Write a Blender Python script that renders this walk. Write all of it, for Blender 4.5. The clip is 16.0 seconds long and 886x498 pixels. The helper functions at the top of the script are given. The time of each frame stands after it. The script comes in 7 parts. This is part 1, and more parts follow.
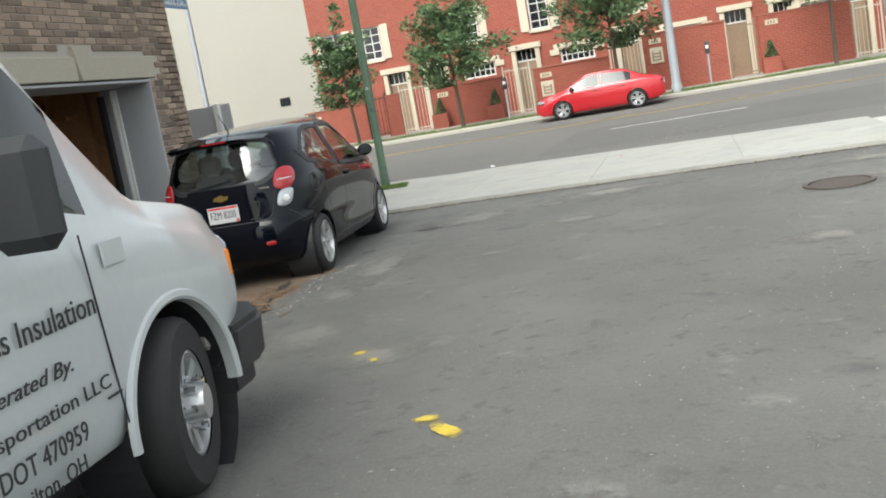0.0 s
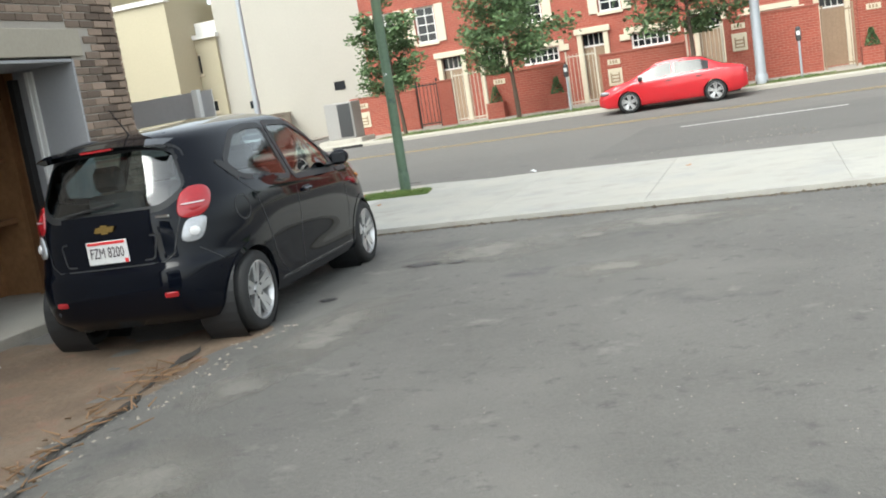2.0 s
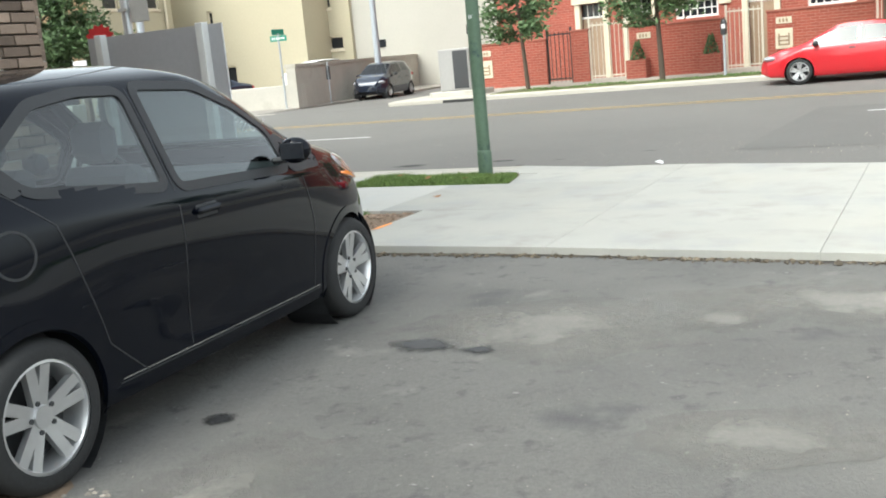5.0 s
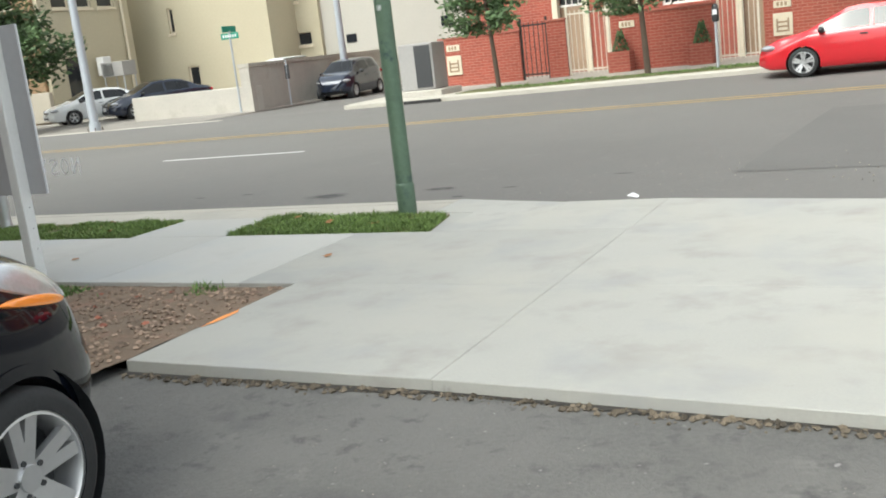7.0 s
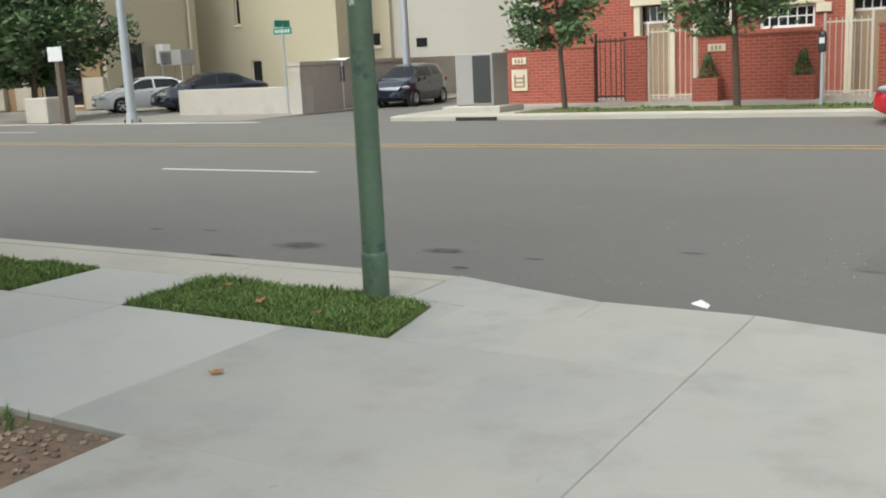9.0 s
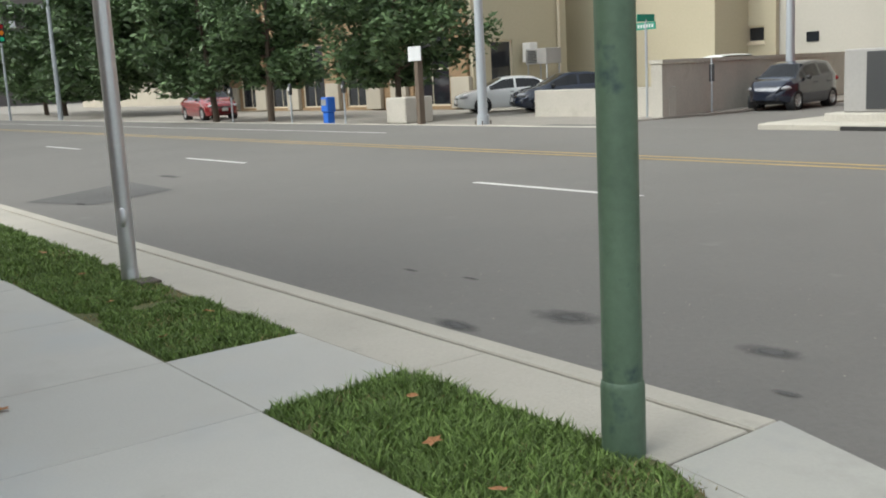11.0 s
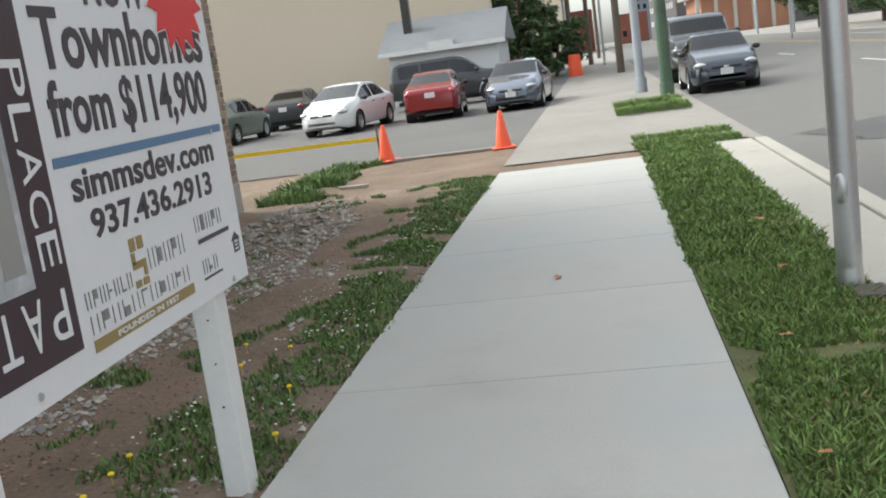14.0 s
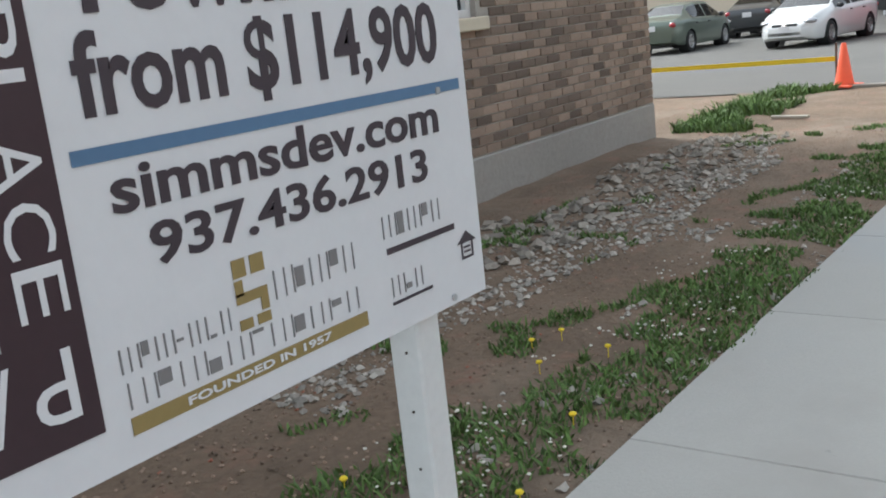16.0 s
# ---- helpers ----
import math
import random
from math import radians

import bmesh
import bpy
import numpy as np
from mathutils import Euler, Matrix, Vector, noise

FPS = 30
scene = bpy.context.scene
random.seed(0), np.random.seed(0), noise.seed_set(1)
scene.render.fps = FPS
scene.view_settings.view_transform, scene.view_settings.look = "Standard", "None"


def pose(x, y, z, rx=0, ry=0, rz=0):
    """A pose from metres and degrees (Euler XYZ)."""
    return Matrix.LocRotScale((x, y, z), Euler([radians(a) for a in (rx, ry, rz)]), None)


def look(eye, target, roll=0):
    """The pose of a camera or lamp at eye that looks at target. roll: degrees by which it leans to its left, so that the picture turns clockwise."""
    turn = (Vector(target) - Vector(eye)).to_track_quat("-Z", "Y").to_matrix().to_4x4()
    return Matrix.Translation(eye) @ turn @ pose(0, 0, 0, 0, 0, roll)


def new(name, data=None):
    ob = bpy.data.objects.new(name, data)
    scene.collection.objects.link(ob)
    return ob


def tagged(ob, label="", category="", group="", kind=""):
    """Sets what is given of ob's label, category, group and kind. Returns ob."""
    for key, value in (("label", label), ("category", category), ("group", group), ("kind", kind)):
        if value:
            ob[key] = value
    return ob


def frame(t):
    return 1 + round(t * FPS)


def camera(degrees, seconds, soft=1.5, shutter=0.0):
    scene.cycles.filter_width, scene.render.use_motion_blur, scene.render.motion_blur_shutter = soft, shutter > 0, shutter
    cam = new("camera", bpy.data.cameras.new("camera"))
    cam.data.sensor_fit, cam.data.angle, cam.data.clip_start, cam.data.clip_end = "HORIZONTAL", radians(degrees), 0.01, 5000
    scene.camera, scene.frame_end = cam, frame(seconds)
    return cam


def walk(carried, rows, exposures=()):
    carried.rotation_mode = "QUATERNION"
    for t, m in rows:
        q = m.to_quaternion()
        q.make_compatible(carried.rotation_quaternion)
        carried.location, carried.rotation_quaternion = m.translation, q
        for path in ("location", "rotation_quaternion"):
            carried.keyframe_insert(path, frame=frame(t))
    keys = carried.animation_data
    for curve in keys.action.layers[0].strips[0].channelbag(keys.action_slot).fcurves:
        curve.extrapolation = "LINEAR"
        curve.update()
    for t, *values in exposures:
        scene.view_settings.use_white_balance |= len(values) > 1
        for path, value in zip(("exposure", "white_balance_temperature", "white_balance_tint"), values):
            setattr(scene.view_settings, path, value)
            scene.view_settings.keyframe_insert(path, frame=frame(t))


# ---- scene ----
cam = camera(48.0, 16.0, soft=1.9)
PATH = [
    (0, (1.482, -2.739, 1.443), (0.963, -0.832, 1.137), -10.1),
    (0.5, (1.502, -2.103, 1.444), (0.993, -0.196, 1.119), -9.4),
    (1, (1.489, -1.313, 1.44), (0.971, 0.59, 1.108), -9.2),
    (1.5, (1.495, -0.584, 1.436), (0.925, 1.305, 1.106), -9.0),
    (2, (1.405, 0.255, 1.391), (0.746, 2.117, 1.079), -9.0),
    (2.5, (1.397, 0.83, 1.378), (0.654, 2.661, 1.071), -8.6),
    (3, (1.307, 1.437, 1.363), (0.487, 3.23, 1.028), -7.8),
    (5.5, (0.674, 4.607, 1.373), (-0.248, 6.337, 0.977), -5.6),
    (6, (0.568, 5.276, 1.399), (-0.352, 7.003, 0.988), -6.9),
    (6.5, (0.406, 5.992, 1.376), (-0.514, 7.719, 0.966), -7.1),
    (7, (0.239, 6.724, 1.385), (-0.671, 8.46, 0.986), -6.7),
    (7.5, (0.044, 7.458, 1.385), (-0.849, 9.206, 1.002), -5.6),
    (8, (-0.105, 8.046, 1.366), (-0.997, 9.779, 0.921), -4.7),
    (10.5, (-1.203, 11.108, 1.443), (-2.636, 12.485, 1.218), -0.8),
    (11, (-1.522, 11.557, 1.387), (-3.105, 12.731, 1.046), -3.0),
    (11.5, (-2.006, 12.068, 1.327), (-3.735, 13.004, 0.961), -4.6),
    (12, (-2.349, 12.335, 1.326), (-4.182, 13.035, 0.938), -5.3),
    (12.5, (-2.659, 12.541, 1.327), (-4.567, 12.986, 0.924), -7.0),
    (13, (-3.014, 12.739, 1.316), (-4.968, 12.913, 0.926), -6.8),
    (13.5, (-3.487, 12.872, 1.315), (-5.449, 12.786, 0.933), -7.5),
    (14, (-3.897, 12.955, 1.313), (-5.834, 12.613, 0.951), -7.9),
    (14.5, (-4.282, 13.013, 1.316), (-6.161, 12.429, 0.96), -7.9),
    (15, (-4.557, 13.098, 1.335), (-6.346, 12.284, 0.967), -8.1),
    (15.5, (-4.884, 13.113, 1.354), (-6.559, 12.099, 0.948), -7.5),
    (16, (-5.152, 13.058, 1.355), (-6.715, 11.891, 0.911), -6.3),
]
walk(cam, [(t, look(eye, target, roll)) for t, eye, target, roll in PATH], [(0.0, 1.2, 6450, 3), (2.0, 1.4, 6400, 3), (5.5, 1.58, 6350, 2), (6.5, 1.45, 6400, 3), (7.5, 1.15, 6450, 3), (8.2, 0.9, 6450, 3), (10.5, 0.87, 6450, 4), (11.5, 1.05, 6450, 4), (12.5, 1.17, 6450, 5), (14.0, 1.3, 6350, 5), (15.0, 1.42, 6150, 5), (16.0, 1.34, 6100, 5)])

# ---- light ----
world = bpy.data.worlds.new("sky")
scene.world = world
world.use_nodes = True
wn = world.node_tree
bg = wn.nodes["Background"]
sky = wn.nodes.new("ShaderNodeTexSky")
sky.sky_type = "NISHITA"
sky.sun_disc = False
sky.sun_elevation, sky.sun_rotation = radians(52), radians(200)
sky.air_density, sky.dust_density, sky.ozone_density = 1.0, 3.0, 1.0
veil = wn.nodes.new("ShaderNodeHueSaturation")      # thin even cloud takes the blue out
veil.inputs["Saturation"].default_value = 0.28
wn.links.new(sky.outputs[0], veil.inputs["Color"])
wn.links.new(veil.outputs[0], bg.inputs[0])
bg.inputs[1].default_value = 0.15
sun = new("sun", bpy.data.lights.new("sun", "SUN"))
sun.data.energy, sun.data.angle, sun.data.color = 0.9, radians(40), (1.0, 0.98, 0.95)
sun.matrix_world = look((0, 0, 20), (0.21 * 10, 0.58 * 10, 20 - 0.79 * 10))


# ---- materials ----
def mat(name, rgb, rough=0.7, metal=0.0, var=0.12, big=0.6, small=40.0, bump=0.15, coat=0.0, spots=None, by_object=0.0, by_island=0.0, spec=0.5):
    """A surface with colour variation at two scales and fine relief; spots: (colour, scale, low, high) for stains."""
    m = bpy.data.materials.new(name)
    m.use_nodes = True
    n, l = m.node_tree.nodes, m.node_tree.links
    p = n["Principled BSDF"]
    p.inputs["Roughness"].default_value, p.inputs["Metallic"].default_value = rough, metal
    p.inputs["Coat Weight"].default_value, p.inputs["Coat Roughness"].default_value = coat, 0.06
    p.inputs["Specular IOR Level"].default_value = spec
    tc = n.new("ShaderNodeTexCoord")
    geo = n.new("ShaderNodeNewGeometry")
    where = geo.outputs["Position"]

    def grain(scale, detail=6.0):
        t = n.new("ShaderNodeTexNoise")
        t.inputs["Scale"].default_value, t.inputs["Detail"].default_value, t.inputs["Roughness"].default_value = scale, detail, 0.62
        l.new(where, t.inputs["Vector"])
        return t.outputs["Fac"]

    def span(value, low, high, a=0.2, b=0.8):
        r = n.new("ShaderNodeMapRange")
        r.inputs["From Min"].default_value, r.inputs["From Max"].default_value = a, b
        r.inputs["To Min"].default_value, r.inputs["To Max"].default_value = low, high
        l.new(value, r.inputs["Value"])
        return r.outputs["Result"]

    def times(a, b):
        t = n.new("ShaderNodeMath")
        t.operation = "MULTIPLY"
        l.new(a, t.inputs[0])
        l.new(b, t.inputs[1])
        return t.outputs[0]

    g1, g2 = grain(big), grain(small)
    k = times(span(g1, 1 - var, 1 + var), span(g2, 1 - var * 0.8, 1 + var * 0.8))
    if by_object:
        oi = n.new("ShaderNodeObjectInfo")
        k = times(k, span(oi.outputs["Random"], 1 - by_object, 1 + by_object, 0, 1))
    if by_island:
        k = times(k, span(geo.outputs["Random Per Island"], 1 - by_island, 1 + by_island, 0, 1))
    mix = n.new("ShaderNodeMix")
    mix.data_type, mix.blend_type = "RGBA", "MULTIPLY"
    mix.inputs["Factor"].default_value = 1.0
    mix.inputs[6].default_value = (*rgb, 1)
    l.new(k, mix.inputs[7])
    colour = mix.outputs[2]
    for spot, scale, low, high in spots or ():
        f2 = span(grain(scale, 4.0), 0, 1, low, high)
        f2n = f2.node
        f2n.clamp = True
        mx = n.new("ShaderNodeMix")
        mx.data_type = "RGBA"
        l.new(f2, mx.inputs["Factor"])
        l.new(colour, mx.inputs[6])
        mx.inputs[7].default_value = (*spot, 1)
        colour = mx.outputs[2]
    l.new(colour, p.inputs["Base Color"])
    if bump:
        b = n.new("ShaderNodeBump")
        b.inputs["Strength"].default_value, b.inputs["Distance"].default_value = bump, 0.02
        l.new(g2, b.inputs["Height"])
        l.new(b.outputs[0], p.inputs["Normal"])
    return m


def glass_mat(name, tint, gloss=0.02, mirror=0.07):
    m = bpy.data.materials.new(name)
    m.use_nodes = True
    n, l = m.node_tree.nodes, m.node_tree.links
    n.remove(n["Principled BSDF"])
    out = n["Material Output"]
    t, g, f, x = n.new("ShaderNodeBsdfTransparent"), n.new("ShaderNodeBsdfGlossy"), n.new("ShaderNodeLayerWeight"), n.new("ShaderNodeMixShader")
    t.inputs[0].default_value = (*tint, 1)
    g.inputs["Roughness"].default_value = gloss
    f.inputs[0].default_value = 0.5
    w = n.new("ShaderNodeMath")
    w.operation = "POWER"
    w.inputs[1].default_value = 4.6
    l.new(f.outputs["Facing"], w.inputs[0])
    r = n.new("ShaderNodeMapRange")
    r.inputs["To Min"].default_value, r.inputs["To Max"].default_value = mirror, 1.0
    l.new(w.outputs[0], r.inputs["Value"])
    l.new(r.outputs["Result"], x.inputs[0])
    l.new(t.outputs[0], x.inputs[1])
    l.new(g.outputs[0], x.inputs[2])
    l.new(x.outputs[0], out.inputs[0])
    return m


def brick_mat(name, c1, c2, mortar, width=0.21, height=0.072, along="x"):
    """Coursed brickwork for far walls, laid out in metres."""
    m = mat(name, c1, 0.85, var=0.15, bump=0)
    n, l = m.node_tree.nodes, m.node_tree.links
    p = n["Principled BSDF"]
    geo = n.new("ShaderNodeNewGeometry")
    sep, com = n.new("ShaderNodeSeparateXYZ"), n.new("ShaderNodeCombineXYZ")
    l.new(geo.outputs["Position"], sep.inputs[0])
    add = n.new("ShaderNodeMath")
    add.operation = "ADD"
    l.new(sep.outputs[0], add.inputs[0])
    l.new(sep.outputs[1], add.inputs[1])
    l.new(add.outputs[0], com.inputs[0])
    l.new(sep.outputs[2], com.inputs[1])
    t = n.new("ShaderNodeTexBrick")
    l.new(com.outputs[0], t.inputs["Vector"])
    t.inputs["Color1"].default_value, t.inputs["Color2"].default_value, t.inputs["Mortar"].default_value = (*c1, 1), (*c2, 1), (*mortar, 1)
    t.inputs["Scale"].default_value, t.inputs["Mortar Size"].default_value = 1.0, 0.006
    t.inputs["Brick Width"].default_value, t.inputs["Row Height"].default_value = width, height
    old = p.inputs["Base Color"].links[0].from_socket
    mx = n.new("ShaderNodeMix")
    mx.data_type, mx.blend_type = "RGBA", "MULTIPLY"
    mx.inputs["Factor"].default_value = 0.5
    l.new(t.outputs["Color"], mx.inputs[6])
    lift = n.new("ShaderNodeVectorMath")
    lift.operation = "SCALE"
    lift.inputs[3].default_value = 1 / max(c1)
    l.new(old, lift.inputs[0])
    l.new(lift.outputs[0], mx.inputs[7])
    l.new(mx.outputs[2], p.inputs["Base Color"])
    return m



def ragged(m, scale=7.0, inner=0.25, outer=0.5, most=1.0):
    """Lets a stain thin out towards its own rim, unevenly."""
    n, l = m.node_tree.nodes, m.node_tree.links
    tc, geo = n.new("ShaderNodeTexCoord"), n.new("ShaderNodeNewGeometry")
    flat, far = n.new("ShaderNodeVectorMath"), n.new("ShaderNodeVectorMath")
    flat.operation, far.operation = "MULTIPLY", "DISTANCE"
    flat.inputs[1].default_value = (1, 1, 0)
    far.inputs[1].default_value = (0.5, 0.5, 0)
    l.new(tc.outputs["Generated"], flat.inputs[0])
    l.new(flat.outputs[0], far.inputs[0])
    t = n.new("ShaderNodeTexNoise")
    t.inputs["Scale"].default_value, t.inputs["Detail"].default_value, t.inputs["Roughness"].default_value = scale, 8.0, 0.7
    l.new(geo.outputs["Position"], t.inputs["Vector"])
    a = n.new("ShaderNodeMath")
    a.operation = "MULTIPLY_ADD"
    l.new(t.outputs["Fac"], a.inputs[0])
    a.inputs[1].default_value = 0.6
    l.new(far.outputs["Value"], a.inputs[2])
    r = n.new("ShaderNodeMapRange")
    r.inputs["From Min"].default_value, r.inputs["From Max"].default_value = inner + 0.3, outer + 0.3
    r.inputs["To Min"].default_value, r.inputs["To Max"].default_value = most, 0.0
    l.new(a.outputs[0], r.inputs["Value"])
    l.new(r.outputs["Result"], n["Principled BSDF"].inputs["Alpha"])


M = dict(
    asphalt=mat("lot_asphalt", (0.136, 0.131, 0.120), 0.9, var=0.26, big=0.5, small=60, bump=0.6, spots=[((0.18, 0.172, 0.156), 0.4, 0.5, 0.75), ((0.25, 0.24, 0.215), 2.2, 0.62, 0.78), ((0.06, 0.06, 0.062), 0.9, 0.62, 0.75), ((0.085, 0.082, 0.077), 9.0, 0.57, 0.72), ((0.30, 0.29, 0.27), 18.0, 0.66, 0.74)]),
    road=mat("road_asphalt", (0.142, 0.135, 0.123), 0.88, var=0.14, big=0.25, small=30, bump=0.4, spots=[((0.134, 0.129, 0.118), 0.5, 0.55, 0.75), ((0.175, 0.17, 0.155), 3.0, 0.62, 0.8)]),
    tar=mat("tar_patch", (0.09, 0.088, 0.086), 0.8, var=0.25, bump=0.4),
    mulch=mat("joint_dirt", (0.13, 0.105, 0.075), 0.97, var=0.35, small=40, bump=0.5, by_island=0.5),
    crack=mat("open_joint", (0.045, 0.04, 0.034), 0.95, var=0.3, small=40, bump=0.5),
    pale=mat("pale_rubble", (0.36, 0.33, 0.285), 0.9, var=0.2, small=60, by_island=0.4),
    clover=mat("clover_heads", (0.62, 0.60, 0.52), 0.85, var=0.15, by_island=0.2),
    straw=mat("dry_grass", (0.27, 0.22, 0.10), 0.85, var=0.25, bump=0, by_island=0.4),
    resealed=mat("resealed_asphalt", (0.085, 0.082, 0.078), 0.85, var=0.2, big=0.8, small=30, bump=0.4),
    pebble=mat("brown_pebbles", (0.25, 0.18, 0.13), 0.92, var=0.2, small=60, by_island=0.5),
    oil=mat("oil_stain", (0.03, 0.03, 0.031), 0.5, var=0.2, bump=0.2),
    concrete=mat("new_concrete", (0.378, 0.37, 0.333), 0.87, var=0.07, big=0.8, small=70, bump=0.15, by_object=0.05, spots=[((0.315, 0.30, 0.27), 2.3, 0.5, 0.72), ((0.25, 0.245, 0.225), 11.0, 0.68, 0.8), ((0.40, 0.385, 0.335), 0.7, 0.48, 0.75), ((0.31, 0.31, 0.30), 1.3, 0.52, 0.8), ((0.27, 0.29, 0.27), 6.0, 0.72, 0.85)]),
    walk=mat("walk_concrete", (0.43, 0.42, 0.385), 0.87, var=0.06, big=0.8, small=70, bump=0.15, by_object=0.04, spots=[((0.40, 0.385, 0.35), 1.6, 0.5, 0.74), ((0.40, 0.41, 0.405), 0.6, 0.52, 0.75), ((0.3, 0.295, 0.27), 11.0, 0.69, 0.8)]),
    kerb=mat("kerb_concrete", (0.40, 0.375, 0.32), 0.88, var=0.1, big=1.2, small=50, bump=0.25, spots=[((0.28, 0.26, 0.23), 3.0, 0.62, 0.8)]),
    oldwalk=mat("old_concrete", (0.255, 0.235, 0.205), 0.9, var=0.16, big=0.6, small=35, bump=0.4, spots=[((0.2, 0.185, 0.16), 2.0, 0.58, 0.75)]),
    dirt=mat("bare_earth", (0.185, 0.132, 0.09), 0.97, var=0.32, big=1.0, small=28, bump=0.9, spots=[((0.25, 0.2, 0.15), 0.8, 0.52, 0.74), ((0.24, 0.135, 0.095), 4.0, 0.55, 0.75), ((0.13, 0.095, 0.065), 1.7, 0.58, 0.75)]),
    ground=mat("far_ground", (0.19, 0.18, 0.16), 0.95, var=0.2, big=0.05, small=2, bump=0.2),
    stone=mat("rubble_stone", (0.27, 0.24, 0.20), 0.9, var=0.2, small=60, by_island=0.45),
    redstone=mat("brick_rubble", (0.30, 0.11, 0.07), 0.9, var=0.2, small=60, by_island=0.3),
    grass=mat("grass_blades", (0.135, 0.205, 0.05), 0.75, var=0.25, big=2.5, small=9, bump=0, by_island=0.5),
    weeds=mat("weed_leaves", (0.105, 0.175, 0.045), 0.75, var=0.3, big=2.5, small=9, bump=0, by_island=0.5),
    soil=mat("grass_soil", (0.11, 0.115, 0.045), 0.97, var=0.35, big=2, small=30, bump=0.7),
    leafdry=mat("dry_leaf", (0.36, 0.17, 0.07), 0.8, var=0.3, small=60),
    yellow=mat("yellow_paint", (0.65, 0.48, 0.06), 0.8, var=0.25, small=50, bump=0.2),
    white_line=mat("white_road_paint", (0.55, 0.54, 0.51), 0.85, var=0.2, small=25, bump=0.2),
    amber_line=mat("worn_yellow_line", (0.38, 0.27, 0.11), 0.85, var=0.25, small=12, bump=0.2),
    orange=mat("orange_spray_paint", (0.9, 0.35, 0.1), 0.8, var=0.2),
    worn=mat("worn_asphalt", (0.235, 0.222, 0.198), 0.9, var=0.25, big=1.5, small=45, bump=0.4, spots=[((0.2, 0.19, 0.17), 2.5, 0.5, 0.7)]),
    iron=mat("cast_iron", (0.12, 0.10, 0.085), 0.7, 0.6, var=0.25, small=70, bump=0.4),
    brick=mat("tumbled_brick", (0.25, 0.185, 0.14), 0.92, var=0.16, big=3, small=55, bump=0.45, by_object=0.5),
    brickj=mat("tumbled_brick_far", (0.25, 0.185, 0.14), 0.92, var=0.16, big=3, small=55, bump=0.45, by_island=0.5),
    mortar=mat("mortar", (0.40, 0.365, 0.32), 0.95, var=0.12, small=60, bump=0.3),
    lime=mat("cut_limestone", (0.40, 0.36, 0.29), 0.88, var=0.1, small=40, bump=0.2),
    found=mat("poured_foundation", (0.33, 0.31, 0.28), 0.9, var=0.15, small=30, bump=0.3),
    ply=mat("bare_plywood", (0.3, 0.155, 0.07), 0.8, var=0.3, big=2.0, small=14, bump=0.2),
    jamb=mat("grey_jamb_board", (0.36, 0.36, 0.37), 0.7, var=0.06, small=40, bump=0.1),
    dark=mat("dark_interior", (0.05, 0.035, 0.025), 0.9, var=0.2),
    redbrick=brick_mat("red_brick", (0.33, 0.115, 0.08), (0.27, 0.092, 0.066), (0.40, 0.27, 0.21)),
    redcap=mat("red_brick_cap", (0.30, 0.10, 0.07), 0.88, var=0.15, small=20),
    trim=mat("cream_trim", (0.62, 0.55, 0.42), 0.75, var=0.08, small=20, bump=0.1),
    whitetrim=mat("white_painted_trim", (0.74, 0.73, 0.70), 0.6, var=0.05, small=20, bump=0.08),
    blackwin=mat("dark_window_glass", (0.018, 0.02, 0.024), 0.08, var=0.3, big=0.3, bump=0),
    shutter=mat("cream_shutter", (0.60, 0.55, 0.43), 0.7, var=0.08),
    doorwood=mat("brown_gate_boards", (0.30, 0.21, 0.14), 0.8, var=0.2, small=25),
    gatewhite=mat("cream_gate_metal", (0.62, 0.58, 0.48), 0.6, var=0.06),
    blackmetal=mat("black_painted_metal", (0.025, 0.024, 0.023), 0.5, 0.2, var=0.1),
    render_wall=mat("cream_stucco", (0.42, 0.40, 0.35), 0.92, var=0.05, big=0.12, small=10, bump=0.15, spots=[((0.385, 0.365, 0.315), 0.2, 0.55, 0.8)]),
    tan=mat("tan_stucco", (0.44, 0.395, 0.285), 0.92, var=0.06, big=0.15, small=10, bump=0.15),
    tanbrick=brick_mat("tan_brick", (0.27, 0.20, 0.125), (0.22, 0.165, 0.105), (0.30, 0.25, 0.18)),
    creamwall=mat("cream_painted_wall", (0.64, 0.545, 0.42), 0.92, var=0.05, big=0.1, small=8, bump=0.15),
    retwall=mat("stained_concrete_wall", (0.43, 0.405, 0.355), 0.92, var=0.16, big=0.5, small=20, bump=0.3, spots=[((0.32, 0.29, 0.24), 0.8, 0.55, 0.75)]),
    green=mat("green_painted_steel", (0.09, 0.142, 0.094), 0.5, 0.1, var=0.22, big=2.5, small=25, bump=0.15, spots=[((0.035, 0.065, 0.06), 5.0, 0.62, 0.72), ((0.12, 0.16, 0.09), 1.6, 0.55, 0.75)]),
    steel=mat("galvanised_steel", (0.55, 0.56, 0.57), 0.38, 0.85, var=0.08, big=3, small=40, bump=0.06),
    polegrey=mat("grey_painted_pole", (0.42, 0.45, 0.48), 0.5, 0.4, var=0.08, small=20),
    wood=mat("weathered_pole_wood", (0.13, 0.10, 0.075), 0.9, var=0.25, small=30),
    bark=mat("tree_bark", (0.10, 0.075, 0.055), 0.95, var=0.3, small=40, bump=0.6),
    leaf=mat("locust_leaves", (0.09, 0.15, 0.06), 0.7, var=0.25, big=1.0, small=6, bump=0, by_island=0.55),
    leaf2=mat("maple_leaves", (0.07, 0.118, 0.043), 0.7, var=0.25, big=0.7, small=5, bump=0, by_island=0.55),
    signwhite=mat("white_sign_vinyl", (0.72, 0.72, 0.73), 0.45, var=0.03, big=1.5, small=30, bump=0.02),
